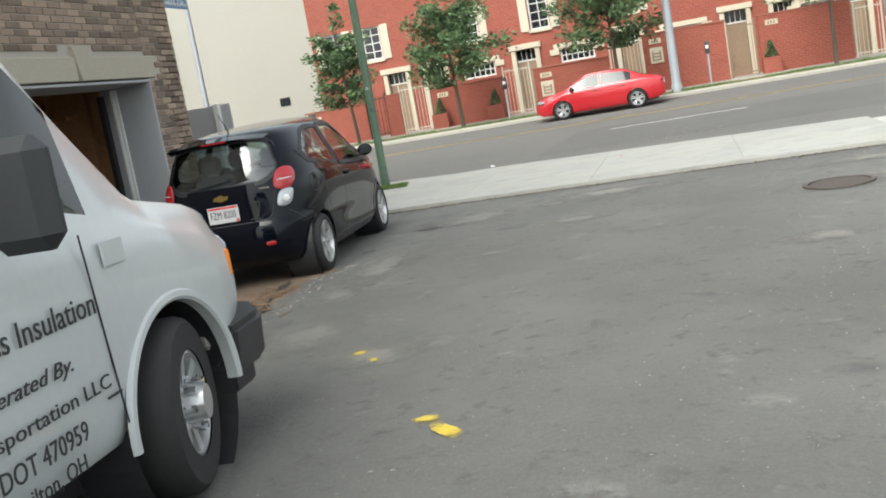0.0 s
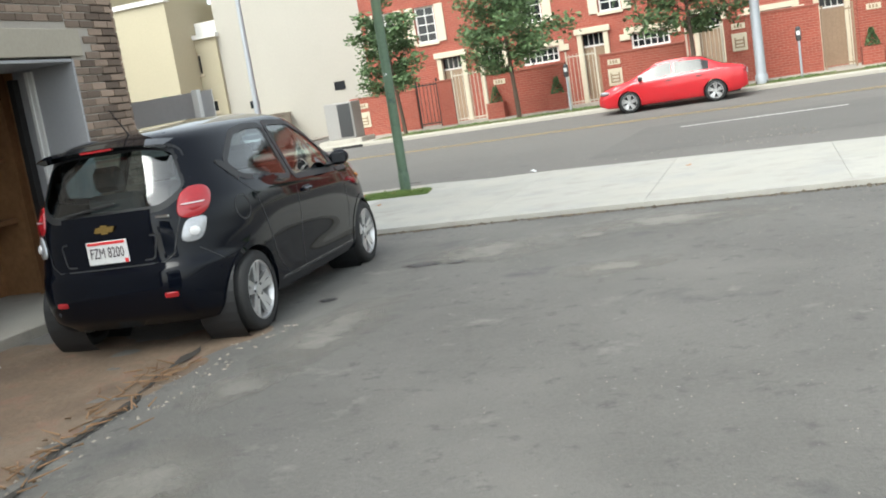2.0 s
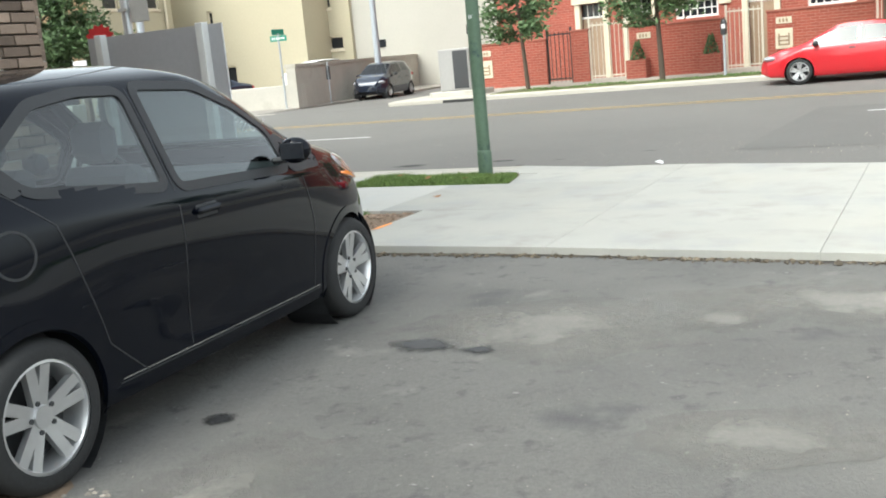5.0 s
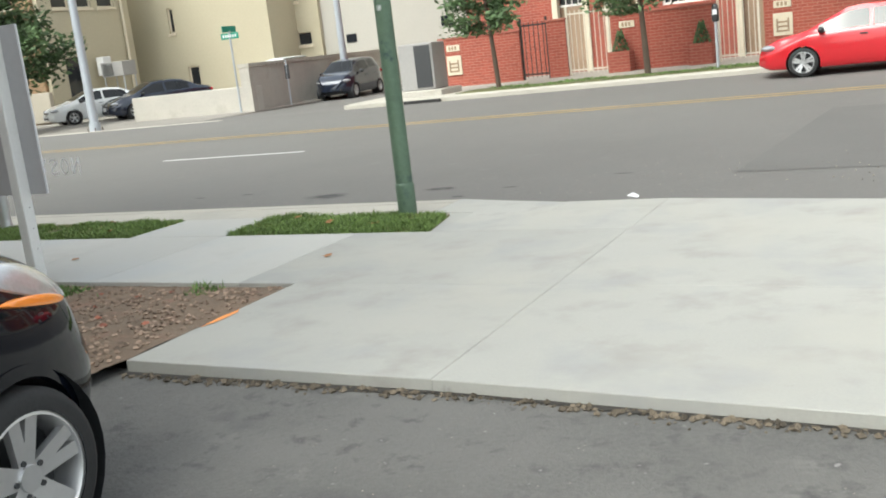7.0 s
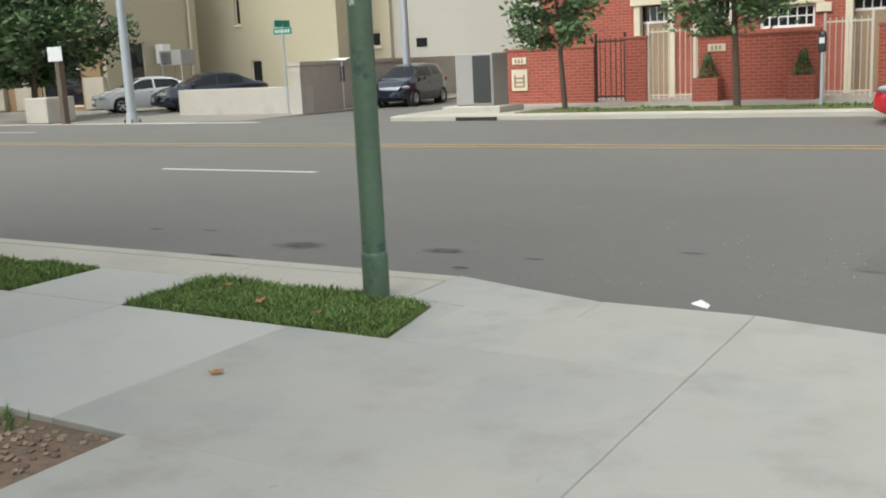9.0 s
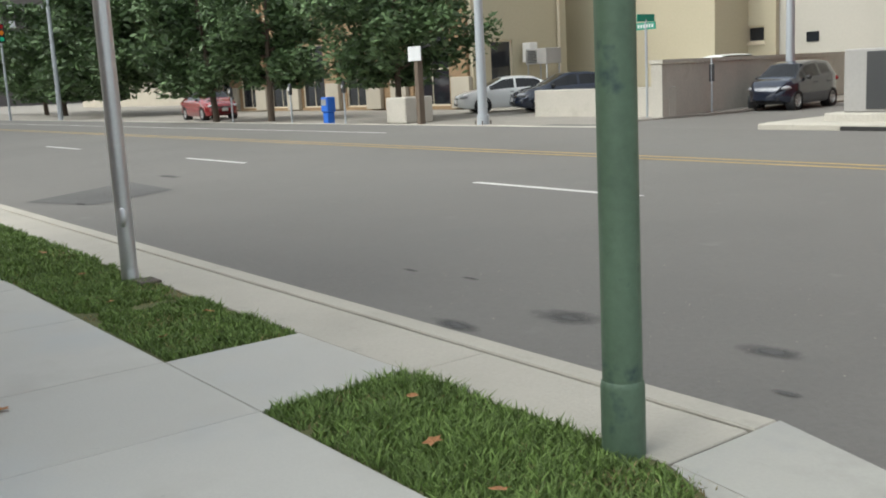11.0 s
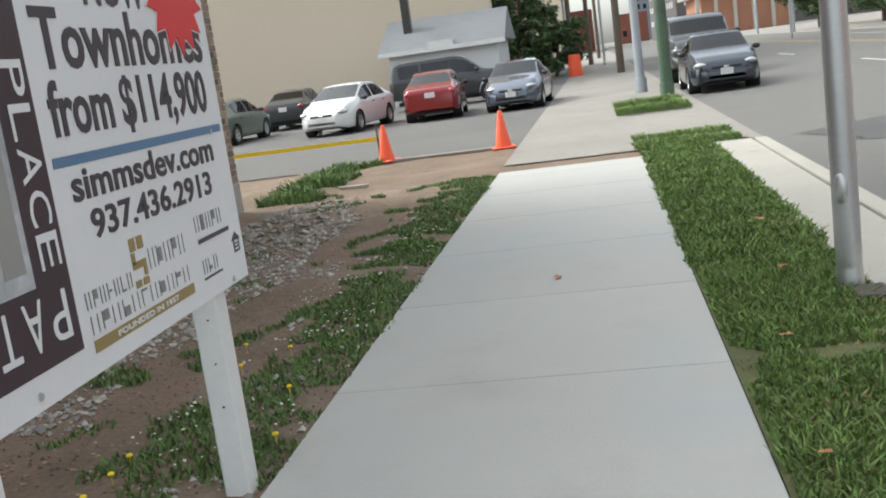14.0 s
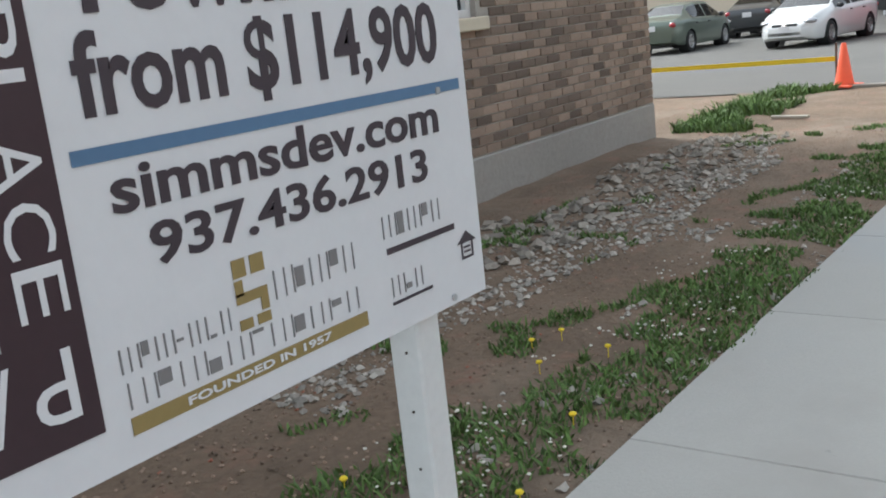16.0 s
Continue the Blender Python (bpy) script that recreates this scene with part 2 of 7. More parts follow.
    signback=mat("grey_sign_back", (0.42, 0.42, 0.43), 0.6, var=0.06, small=20, bump=0.03),
    purple=mat("dark_plum_vinyl", (0.045, 0.022, 0.03), 0.4, var=0.1, bump=0.02),
    ink=mat("dark_plum_ink", (0.05, 0.035, 0.045), 0.45, var=0.08, bump=0),
    greyink=mat("grey_name_ink", (0.22, 0.21, 0.21), 0.45, var=0.08, bump=0),
    repair=mat("road_repair", (0.122, 0.117, 0.107), 0.88, var=0.14, big=0.4, small=30, bump=0.4),
    blueink=mat("blue_ink", (0.10, 0.19, 0.32), 0.45, var=0.08, bump=0),
    gold=mat("olive_gold_ink", (0.30, 0.22, 0.08), 0.5, var=0.1, bump=0),
    redink=mat("red_ink", (0.65, 0.03, 0.035), 0.45, var=0.08, bump=0),
    photo=mat("printed_photo", (0.42, 0.43, 0.45), 0.5, var=0.35, big=4, small=16, bump=0),
    postwhite=mat("white_painted_post", (0.70, 0.70, 0.68), 0.6, var=0.06, big=2, small=35, bump=0.1),
    blackpaint=mat("black_car_paint", (0.003, 0.0042, 0.008), 0.05, 0.0, var=0.1, bump=0, coat=0.0, spec=0.24),
    redpaint=mat("red_car_paint", (0.50, 0.012, 0.02), 0.25, 0.1, var=0.06, bump=0, coat=0.8),
    whitepaint=mat("white_car_paint", (0.70, 0.71, 0.70), 0.25, var=0.04, big=1, bump=0, coat=0.6),
    vanpaint=mat("white_van_paint", (0.49, 0.51, 0.51), 0.3, var=0.05, big=1.3, small=25, bump=0.02, coat=0.5),
    navypaint=mat("navy_car_paint", (0.012, 0.018, 0.035), 0.2, 0.2, var=0.1, bump=0, coat=0.8),
    greypaint=mat("slate_car_paint", (0.13, 0.15, 0.19), 0.25, 0.5, var=0.06, bump=0, coat=0.8),
    darkredpaint=mat("dark_red_car_paint", (0.25, 0.012, 0.016), 0.22, 0.2, var=0.08, bump=0, coat=0.8),
    sagepaint=mat("sage_car_paint", (0.12, 0.15, 0.12), 0.3, 0.4, var=0.06, bump=0, coat=0.6),
    slatepaint=mat("dark_slate_paint", (0.035, 0.045, 0.06), 0.2, 0.3, var=0.06, bump=0, coat=0.6),
    gunpaint=mat("dark_grey_car_paint", (0.05, 0.052, 0.055), 0.3, 0.3, var=0.06, bump=0, coat=0.6),
    blackplastic=mat("black_plastic", (0.022, 0.023, 0.025), 0.55, var=0.12, small=80, bump=0.08),
    tyre=mat("tyre_rubber", (0.022, 0.022, 0.022), 0.82, var=0.2, small=50, bump=0.2),
    rim=mat("alloy_rim", (0.60, 0.60, 0.60), 0.32, 0.75, var=0.05, small=40, bump=0.02),
    chrome=mat("chrome", (0.75, 0.75, 0.76), 0.12, 1.0, var=0.03, bump=0),
    goldchrome=mat("gold_badge", (0.55, 0.38, 0.13), 0.25, 0.9, var=0.05, bump=0),
    redlens=mat("red_lamp_lens", (0.36, 0.016, 0.022), 0.12, var=0.12, bump=0, coat=0.6),
    whitelens=mat("clear_lamp_lens", (0.45, 0.46, 0.48), 0.1, 0.4, var=0.2, small=60, bump=0.1, coat=0.8),
    amberlens=mat("amber_lamp_lens", (0.85, 0.25, 0.02), 0.15, var=0.1, bump=0, coat=0.6),
    plate=mat("licence_plate", (0.70, 0.70, 0.70), 0.4, var=0.05, bump=0.02),
    seat=mat("seat_cloth", (0.11, 0.11, 0.115), 0.9, var=0.15, small=60),
    glass=glass_mat("car_glass", (0.62, 0.72, 0.72), 0.02, 0.13),
    darkglass=glass_mat("tinted_glass", (0.07, 0.075, 0.085), 0.03),
    cone=mat("orange_cone_plastic", (0.95, 0.13, 0.05), 0.5, var=0.06, bump=0.03),
    bluebox=mat("blue_box_paint", (0.02, 0.13, 0.55), 0.4, var=0.08, bump=0),
    boxgrey=mat("grey_cabinet_paint", (0.30, 0.29, 0.275), 0.6, var=0.08, small=15, bump=0.05),
    signgreen=mat("green_street_sign", (0.01, 0.24, 0.16), 0.45, var=0.05, bump=0),
    roofgrey=mat("grey_shingles", (0.24, 0.245, 0.25), 0.92, var=0.15, small=14, bump=0.3),
    siding=mat("white_siding", (0.62, 0.63, 0.64), 0.7, var=0.05, small=10, bump=0.05),
    tower=mat("dark_tower_wall", (0.12, 0.105, 0.10), 0.8, var=0.12, big=0.1, small=2, bump=0),
    # the haze of distance is mixed into this bluish wall colour
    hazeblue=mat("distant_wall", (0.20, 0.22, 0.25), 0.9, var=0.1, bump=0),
    rust=mat("rust_red_wall", (0.21, 0.075, 0.05), 0.9, var=0.2, big=0.3, small=6),
    pinkstone=mat("orange_brick_front", (0.45, 0.22, 0.14), 0.9, var=0.15, big=0.3, small=6),
    litter=mat("white_paper", (0.7, 0.7, 0.7), 0.8, var=0.1, small=30),
    twig=mat("dry_sticks", (0.20, 0.12, 0.065), 0.9, var=0.3, by_island=0.4),
    yellowflower=mat("dandelion_yellow", (0.8, 0.6, 0.03), 0.8),
    signalgreen=mat("green_signal_lens", (0.02, 0.5, 0.25), 0.4, bump=0),
)


# ---- building blocks ----
def mesh_of(bm, name, material, smooth=False):
    me = bpy.data.meshes.new(name)
    bmesh.ops.recalc_face_normals(bm, faces=bm.faces)
    bm.to_mesh(me)
    bm.free()
    for m in material if isinstance(material, (list, tuple)) else [material]:
        me.materials.append(m)
    if smooth:
        me.shade_smooth()
        me.set_sharp_from_angle(angle=radians(38))
    return me


def part(name, bm, material, parent=None, label="", smooth=False, at=None):
    ob = new(name, mesh_of(bm, name, material, smooth))
    if parent:
        ob.parent = parent
    if at is not None:
        ob.matrix_basis = at
    if label:
        ob["label"] = label
    return ob


def again(ob, parent, at, name=""):
    """The same mesh once more, as an object of its own."""
    o = new(name or ob.name.split(".")[0], ob.data)
    o.parent = parent
    o.matrix_basis = at
    return o


def thing(name, x, y, z, rz, label, category, group="", rx=0, ry=0):
    ob = new(name)
    ob.empty_display_size = 0.2
    ob.matrix_basis = pose(x, y, z, rx, ry, rz)
    return tagged(ob, label, category, group)


def setting(ob, label, category):
    return tagged(ob, label, category, kind="structure")


def box(bm, x0, y0, z0, x1, y1, z1, bevel=0.0, seg=1):
    geo = bmesh.ops.create_cube(bm, size=1.0)
    vs = geo["verts"]
    bmesh.ops.transform(bm, matrix=Matrix.Translation(((x0 + x1) / 2, (y0 + y1) / 2, (z0 + z1) / 2)) @ Matrix.Diagonal((abs(x1 - x0), abs(y1 - y0), abs(z1 - z0), 1)), verts=vs)
    if bevel:
        es = {e for v in vs for e in v.link_edges}
        bmesh.ops.bevel(bm, geom=list(es), offset=bevel, segments=seg, affect="EDGES", profile=0.5)
    return bm


def boxes(*rows, bevel=0.0):
    bm = bmesh.new()
    for r in rows:
        box(bm, *r, bevel=bevel)
    return bm


def rod(bm, p, q, r0, r1=None, seg=12, caps=True):
    p, q = Vector(p), Vector(q)
    d = q - p
    geo = bmesh.ops.create_cone(bm, cap_ends=caps, segments=seg, radius1=r0, radius2=r0 if r1 is None else r1, depth=d.length)
    m = Matrix.Translation((p + q) / 2) @ d.to_track_quat("Z", "Y").to_matrix().to_4x4()
    bmesh.ops.transform(bm, matrix=m, verts=geo["verts"])
    return bm


def rods(*rows, seg=12):
    bm = bmesh.new()
    for r in rows:
        rod(bm, *r, seg=seg)
    return bm


def lathe(bm, profile, seg=32, m=None):
    """Turns (radius, height) points round z."""
    rings = []
    for r, z in profile:
        rings.append([bm.verts.new((r * math.cos(2 * math.pi * k / seg), r * math.sin(2 * math.pi * k / seg), z)) for k in range(seg)])
    for a, b in zip(rings, rings[1:]):
        for k in range(seg):
            bm.faces.new((a[k], a[(k + 1) % seg], b[(k + 1) % seg], b[k]))
    if m is not None:
        bmesh.ops.transform(bm, matrix=m, verts=[v for r in rings for v in r])
    return rings


def prism(bm, outline, z0, z1, m=None):
    """An upright prism over an outline of (x, y)."""
    lo = [bm.verts.new((x, y, z0)) for x, y in outline]
    hi = [bm.verts.new((x, y, z1)) for x, y in outline]
    bm.faces.new(lo[::-1])
    bm.faces.new(hi)
    for k in range(len(lo)):
        j = (k + 1) % len(lo)
        bm.faces.new((lo[k], lo[j], hi[j], hi[k]))
    if m is not None:
        bmesh.ops.transform(bm, matrix=m, verts=lo + hi)
    return bm


def blob(bm, c, r, seg=10, m=None):
    geo = bmesh.ops.create_uvsphere(bm, u_segments=seg * 2, v_segments=seg, radius=1.0)
    t = Matrix.Translation(c) @ (m or Matrix.Identity(4)) @ Matrix.Diagonal((*r, 1))
    bmesh.ops.transform(bm, matrix=t, verts=geo["verts"])
    return bm


def raw_mesh(name, verts, faces, material, parent=None, smooth=False):
    me = bpy.data.meshes.new(name)
    me.from_pydata(np.asarray(verts).tolist(), [], np.asarray(faces).tolist() if not isinstance(faces, list) else faces)
    me.materials.append(material)
    me.update()
    if smooth:
        me.shade_smooth()
    ob = new(name, me)
    if parent:
        ob.parent = parent
    return ob


def lettering(name, body, width, height, material, parent, m, depth=0.0015, shear=0.0, bold=0.0):
    """Words as a thin mesh, fitted to a width and height; m lays its x along the line and its y upright."""
    cu = bpy.data.curves.new(name, "FONT")
    cu.body, cu.extrude, cu.resolution_u, cu.shear, cu.offset = body, 0.5, 3, shear, bold
    tmp = bpy.data.objects.new(name, cu)
    me = bpy.data.meshes.new_from_object(tmp)
    bpy.data.objects.remove(tmp)
    co = np.zeros(len(me.vertices) * 3)
    me.vertices.foreach_get("co", co)
    co = co.reshape(-1, 3)
    lo, hi = co.min(0), co.max(0)
    co = (co - lo) / np.maximum(hi - lo, 1e-6) * (width, height, depth)
    me.vertices.foreach_set("co", co.ravel())
    me.materials.append(material)
    me.update()
    ob = new(name, me)
    ob.parent = parent
    ob.matrix_basis = m
    return ob


def axes(o, u, v):
    """A matrix at o with its x along u and its y along v."""
    u, v = Vector(u).normalized(), Vector(v).normalized()
    return Matrix.Translation(o) @ Matrix((u, v, u.cross(v))).transposed().to_4x4()


ragged(M["worn"], 5.0, 0.08, 0.46, 0.8)
ragged(M["yellow"], 30.0, 0.12, 0.42, 0.85)
ragged(M["oil"], 14.0, 0.2, 0.42)
ragged(M["tar"], 4.0, 0.05, 0.36, 0.75)


# ---- ground ----
def ground_z(y):
    return float(np.interp(y, [-50, 10.06, 10.08, 14.7, 14.8, 27, 27.2, 30.8, 80], [-0.06, -0.06, 0, 0, -0.06, 0.12, 0.24, 0.3, 0.3]))


def sheet(name, xs, ys, zf, material, thick=0.0):
    """A grid over xs and ys with heights zf(x, y)."""
    v = [(x, y, zf(x, y)) for y in ys for x in xs]
    n = len(xs)
    f = [(j * n + i, j * n + i + 1, (j + 1) * n + i + 1, (j + 1) * n + i) for j in range(len(ys) - 1) for i in range(n - 1)]
    return raw_mesh(name, v, f, material, smooth=True)


setting(sheet("ground", np.linspace(-900, 700, 33), [-700, -60, 9, 14, 15, 27, 80, 900], lambda x, y: ground_z(min(max(y, -40), 70)) - 0.3, M["ground"]), "wide grey-brown town ground under everything", "ground")


def lot_z(x, y):
    return -0.06 + 0.003 * noise.noise((x * 0.5, y * 0.5, 0)) * min(1, max(0, (10 - y)))


setting(sheet("lot_pavement", np.linspace(-4.45, 26, 70), np.linspace(-16, 10.34, 70), lot_z, M["asphalt"]), "worn grey asphalt of the parking lot", "asphalt lot")
setting(sheet("road", np.linspace(-260, 160, 43), np.linspace(14.8, 27.05, 8), lambda x, y: ground_z(y), M["road"]), "wide grey asphalt street with faint patches", "road")
setting(sheet("side_road", np.linspace(-19.5, -12.6, 6), np.linspace(27.05, 90, 20), lambda x, y: 0.13 - 0.1 * min(1, (y - 27) / 5), M["road"]), "grey asphalt side street", "road")


def slab(name, outline, top, thick, material, label, category, bevel=0.006):
    bm = bmesh.new()
    prism(bm, outline, top - thick, top)
    if bevel:
        bmesh.ops.bevel(bm, geom=[e for e in bm.edges if all(abs(v.co.z - top) < 1e-5 for v in e.verts)], offset=bevel, segments=1, affect="EDGES")
    return setting(part(name, bm, material), label, category)


# far pavement with its kerb
setting(part("far_pavement", boxes((-12.6, 27.2, -0.2, 60, 33.2, 0.26), bevel=0.02), M["kerb"]), "pale concrete pavement across the street", "pavement")
setting(part("far_kerb", boxes((-12.6, 27.0, -0.2, 60, 27.2, 0.25), bevel=0.02), M["kerb"]), "worn concrete kerb across the street", "kerb")
setting(part("far_kerb_west", boxes((-260, 27.0, -0.2, -16.4, 27.2, 0.16), bevel=0.02), M["kerb"]), "worn concrete kerb across the street", "kerb")
setting(part("far_pavement_west", boxes((-260, 27.2, -0.2, -18.25, 60, 0.1), bevel=0.02), M["oldwalk"]), "pale concrete pavement and parking apron", "pavement")
setting(part("far_verge", boxes((-9.8, 27.35, 0.2, 60, 28.5, 0.275)), M["soil"]), "thin grassy verge beside the far kerb", "verge")

# near kerb, kerb walk and old walk further on
setting(part("kerb", boxes((-15.9, 14.655, -0.2, -3.75, 14.8, -0.006), bevel=0.008), M["kerb"]), "concrete kerb along the street", "kerb")
setting(part("kerb_walk", boxes((-15.9, 14.16, -0.2, -5.34, 14.618, -0.004), (-5.335, 14.16, -0.2, -3.755, 14.618, -0.004), bevel=0.006), M["kerb"]), "buff concrete strip behind the kerb", "pavement")
slab("kerb_flare", [(-3.74, 14.16), (-3.74, 14.8), (-3.2, 14.62), (-2.6, 14.46), (-2.6, 14.1), (-3.3, 14.1)], -0.002, 0.2, M["concrete"], "sloping concrete flare of the kerb", "kerb")
slab("flare_corner", [(-3.34, 13.37), (-3.302, 13.37), (-3.302, 14.15), (-3.74, 14.15), (-3.48, 14.03)], -0.006, 0.19, M["concrete"], "concrete corner beside the grass bed", "pavement", 0)
setting(sheet("old_walk", np.linspace(-140, -16.1, 60), np.linspace(11.7, 14.66, 6), lambda x, y: -0.01 + 0.015 * noise.noise((x * 0.4, y * 0.7, 3)), M["oldwalk"]), "old cracked concrete pavement", "pavement")
setting(part("old_kerb", boxes((-140, 14.6, -0.2, -16.0, 14.8, -0.02), bevel=0.02), M["oldwalk"]), "old worn kerb along the street", "kerb")
setting(part("mud_gap", boxes((-16.15, 11.6, -0.2, -15.3, 13.4, -0.03)), M["dirt"]), "muddy strip between new and old pavement", "earth")

pavement = setting(new("pavement"), "new pale concrete pavement in slabs", "pavement")
drive = setting(new("driveway_apron"), "new pale concrete driveway apron in slabs", "driveway")


def slab_piece(x0, y0, x1, y1, parent, z=0.0, name="slab", y2=None, y3=None):
    """One slab; y2, y3: its south and north edge at x1, where they run askew."""
    g = 0.001 if parent is drive else 0.0025
    y2, y3 = y0 if y2 is None else y2, y1 if y3 is None else y3
    bm = prism(bmesh.new(), [(x0 + g, y0 + g), (x1 - g, y2 + g), (x1 - g, y3 - g), (x0 + g, y1 - g)], -0.2, z)
    bmesh.ops.bevel(bm, geom=[e for e in bm.edges if all(abs(v.co.z - z) < 1e-5 for v in e.verts)], offset=0.004, segments=1, affect="EDGES")
    return part(name, bm, M["concrete" if parent is drive else "walk"], parent)


def apron_south(x):
    return 10.27 - 0.06 * max(0.0, x + 1.75)


def apron_north(x):
    return 14.46 - 0.2 * max(0.0, x + 1.75)


xs_walk = [-15.3] + [-6.43 - 1.4 * k for k in range(6, -1, -1)] + [-5.34, -3.99]
for a, b in zip(xs_walk, xs_walk[1:]):
    slab_piece(a, 11.82 if b > -5.4 else 11.71, b, 13.36, pavement)
slab_piece(-6.43, 13.36, -5.34, 14.155, pavement)
xs_drive = [-3.53, -1.75, 0.06, 2.0, 3.95]
slab_piece(-3.99, 11.82, -1.75, 13.36, drive)
slab_piece(-3.3, 13.36, -1.75, 14.1, drive)
slab_piece(-3.53, 10.3, -1.75, 11.82, drive, y2=10.27)
for a, b in zip(xs_drive[1:], xs_drive[2:]):
    slab_piece(a, apron_south(a), b, 11.82, drive, y2=apron_south(b))
    slab_piece(a, 11.82, b, apron_north(a), drive, y3=apron_north(b))
slab_piece(-2.6, 14.1, -1.75, 14.46, drive)
for a in range(6):
    slab_piece(3.95 + 1.9 * a, 9.95, 5.85 + 1.9 * a, 12.9, pavement)
setting(part("kerb_east", boxes((4.4, 14.3, -0.2, 60, 14.46, 0.0), bevel=0.015), M["kerb"]), "concrete kerb along the street", "kerb")
setting(part("apron_lip", boxes((-2.2, 12.9, -0.2, 4.4, 14.8, -0.04), (-3.6, 14.46, -0.2, -2.2, 14.8, -0.045), (4.4, 14.46, -0.2, 60, 14.8, -0.06)), M["road"]), "asphalt lip at the foot of the driveway", "road")
setting(part("east_verge", boxes((4.41, 12.9, -0.2, 40, 14.3, -0.01)), M["soil"]), "grassy verge with bare soil", "verge")

# broken joint, its shadow painted dark, where the old asphalt stops short of the apron
bm, prev = bmesh.new(), None
for k in range(190):
    x = -3.55 + 0.05 * k
    w = max(0.004, 0.03 + 0.035 * noise.noise((x * 1.7, 1, 3)) + 0.02 * noise.noise((x * 9, 1, 4)))
    cur = [bm.verts.new((x, apron_south(x) - w, -0.0535)), bm.verts.new((x, apron_south(x) + 0.004, -0.0535))]
    if prev:
        bm.faces.new((prev[0], cur[0], cur[1], prev[1]))
    prev = cur
setting(part("edge_crack", bm, M["crack"]), "dark broken joint along the apron's raw edge", "joint")

# earth yard between building and pavement
def yard_z(x, y):
    e = min(1.0, max(0.0, (11.8 - y) / 0.25))
    return -0.03 + e * (0.035 * noise.noise((x * 0.7, y * 0.7, 1)) + 0.02 * noise.noise((x * 3, y * 3, 2)) + 0.02)


setting(sheet("earth_yard", np.linspace(-18.4, -3.54, 110), np.linspace(8.4, 11.83, 44), yard_z, M["dirt"]), "bare brown earth beside the building", "earth")
setting(sheet("earth_strip", np.linspace(-4.45, -1.8, 40), np.linspace(-2, 7.4, 90), lambda x, y: -0.05 + 0.02 * noise.noise((x * 1.5, y * 1.5, 5)) + 0.012 * noise.noise((x * 5, y * 5, 6)) - 0.12 * max(0, x + 2.2 + 0.15 * noise.noise((y * 2, 0, 0))) - 0.1 * max(0, y - 6.3), M["dirt"]), "muddy earth strip along the garage", "earth")
setting(sheet("earth_side", np.linspace(-18.4, -14.5, 20), np.linspace(-20, 8.42, 40), lambda x, y: -0.03 + 0.02 * noise.noise((x, y, 1)), M["dirt"]), "bare earth beside the townhouse", "earth")
setting(part("garage_apron", boxes((-5.2, 3.0, -0.3, -4.42, 9.4, 0.03), bevel=0.01), M["kerb"]), "narrow concrete strip before the garage", "pavement")
setting(sheet("west_lot", np.linspace(-75, -18.4, 60), np.linspace(-30, 11.7, 30), lambda x, y: -0.02, M["repair"]), "grey asphalt car park", "asphalt lot")
setting(part("lot_edging", boxes((-18.5, 9.0, -0.05, -18.36, 11.6, 0.03), bevel=0.01), M["oldwalk"]), "low concrete edging of the car park", "edging")


def flat_patch(name, cx, cy, rx, ry, material, label, category, z, seed=0, tilt=0.0, n=26, slope=0.0):
    """A thin uneven patch lying on the ground."""
    r, vs = random.Random(seed), []
    c, s = math.cos(radians(tilt)), math.sin(radians(tilt))
    for k in range(n):
        a = 2 * math.pi * k / n
        q = 0.75 + 0.35 * noise.noise((math.cos(a) * 1.3 + seed, math.sin(a) * 1.3, seed)) + r.uniform(-0.05, 0.05)
        x, y = rx * q * math.cos(a), ry * q * math.sin(a)
        vs.append((cx + c * x - s * y, cy + s * x + c * y, z + slope * (s * x + c * y)))
    me = bpy.data.meshes.new(name)
    me.from_pydata(vs, [], [list(range(n))])
    me.materials.append(material)
    ob = new(name, me)
    return setting(ob, label, category)


# one dark ribbon colours both the asphalt's broken rim and the shadow along it
bm, prev = bmesh.new(), None
for k in range(120):
    y = 2.2 + 0.035 * k
    x = -1.254 + -0.197 * y + 0.09 * noise.noise((y * 1.6, 3, 8)) + 0.03 * noise.noise((y * 7, 3, 9))
    w = max(0.003, 0.022 + 0.045 * noise.noise((y * 3.1, 6, 1)))
    cur = [bm.verts.new((x - w, y, -0.049)), bm.verts.new((x + w, y, -0.049))]
    if prev:
        bm.faces.new((prev[0], prev[1], cur[1], cur[0]))
    prev = cur
setting(part("mud_crack", bm, M["crack"]), "dark broken rim where the asphalt meets the mud", "joint")
flat_patch("oil_stain", -1.58, 8.18, 0.3, 0.19, M["oil"], "dark oil stain on the asphalt", "stain", -0.0525, 3, 8)
flat_patch("oil_stain_tail", -1.28, 8.15, 0.17, 0.1, M["oil"], "dark tail of the oil stain", "stain", -0.0522, 13, 0)
flat_patch("oil_stain_small", -1.99, 7.05, 0.13, 0.11, M["oil"], "small dark oil stain on the asphalt", "stain", -0.0525, 7)
flat_patch("pale_patch", -0.3, 8.85, 0.45, 0.3, M["worn"], "pale worn patch in the asphalt", "patch", -0.056, 5, 20)
flat_patch("concrete_collar", 2.72, 7.33, 0.8, 0.62, M["worn"], "pale concrete collar round a manhole", "patch", -0.055, 11)
bm = bmesh.new()
bm.faces.new([bm.verts.new((x, y, ground_z(y) + 0.006)) for x, y in ((-16.2, 15.18), (-17.35, 17.09), (-15.36, 17.03), (-14.74, 15.67))])
setting(part("tar_patch_west", bm, M["resealed"]), "dark four-sided reseal patch in the street", "patch")
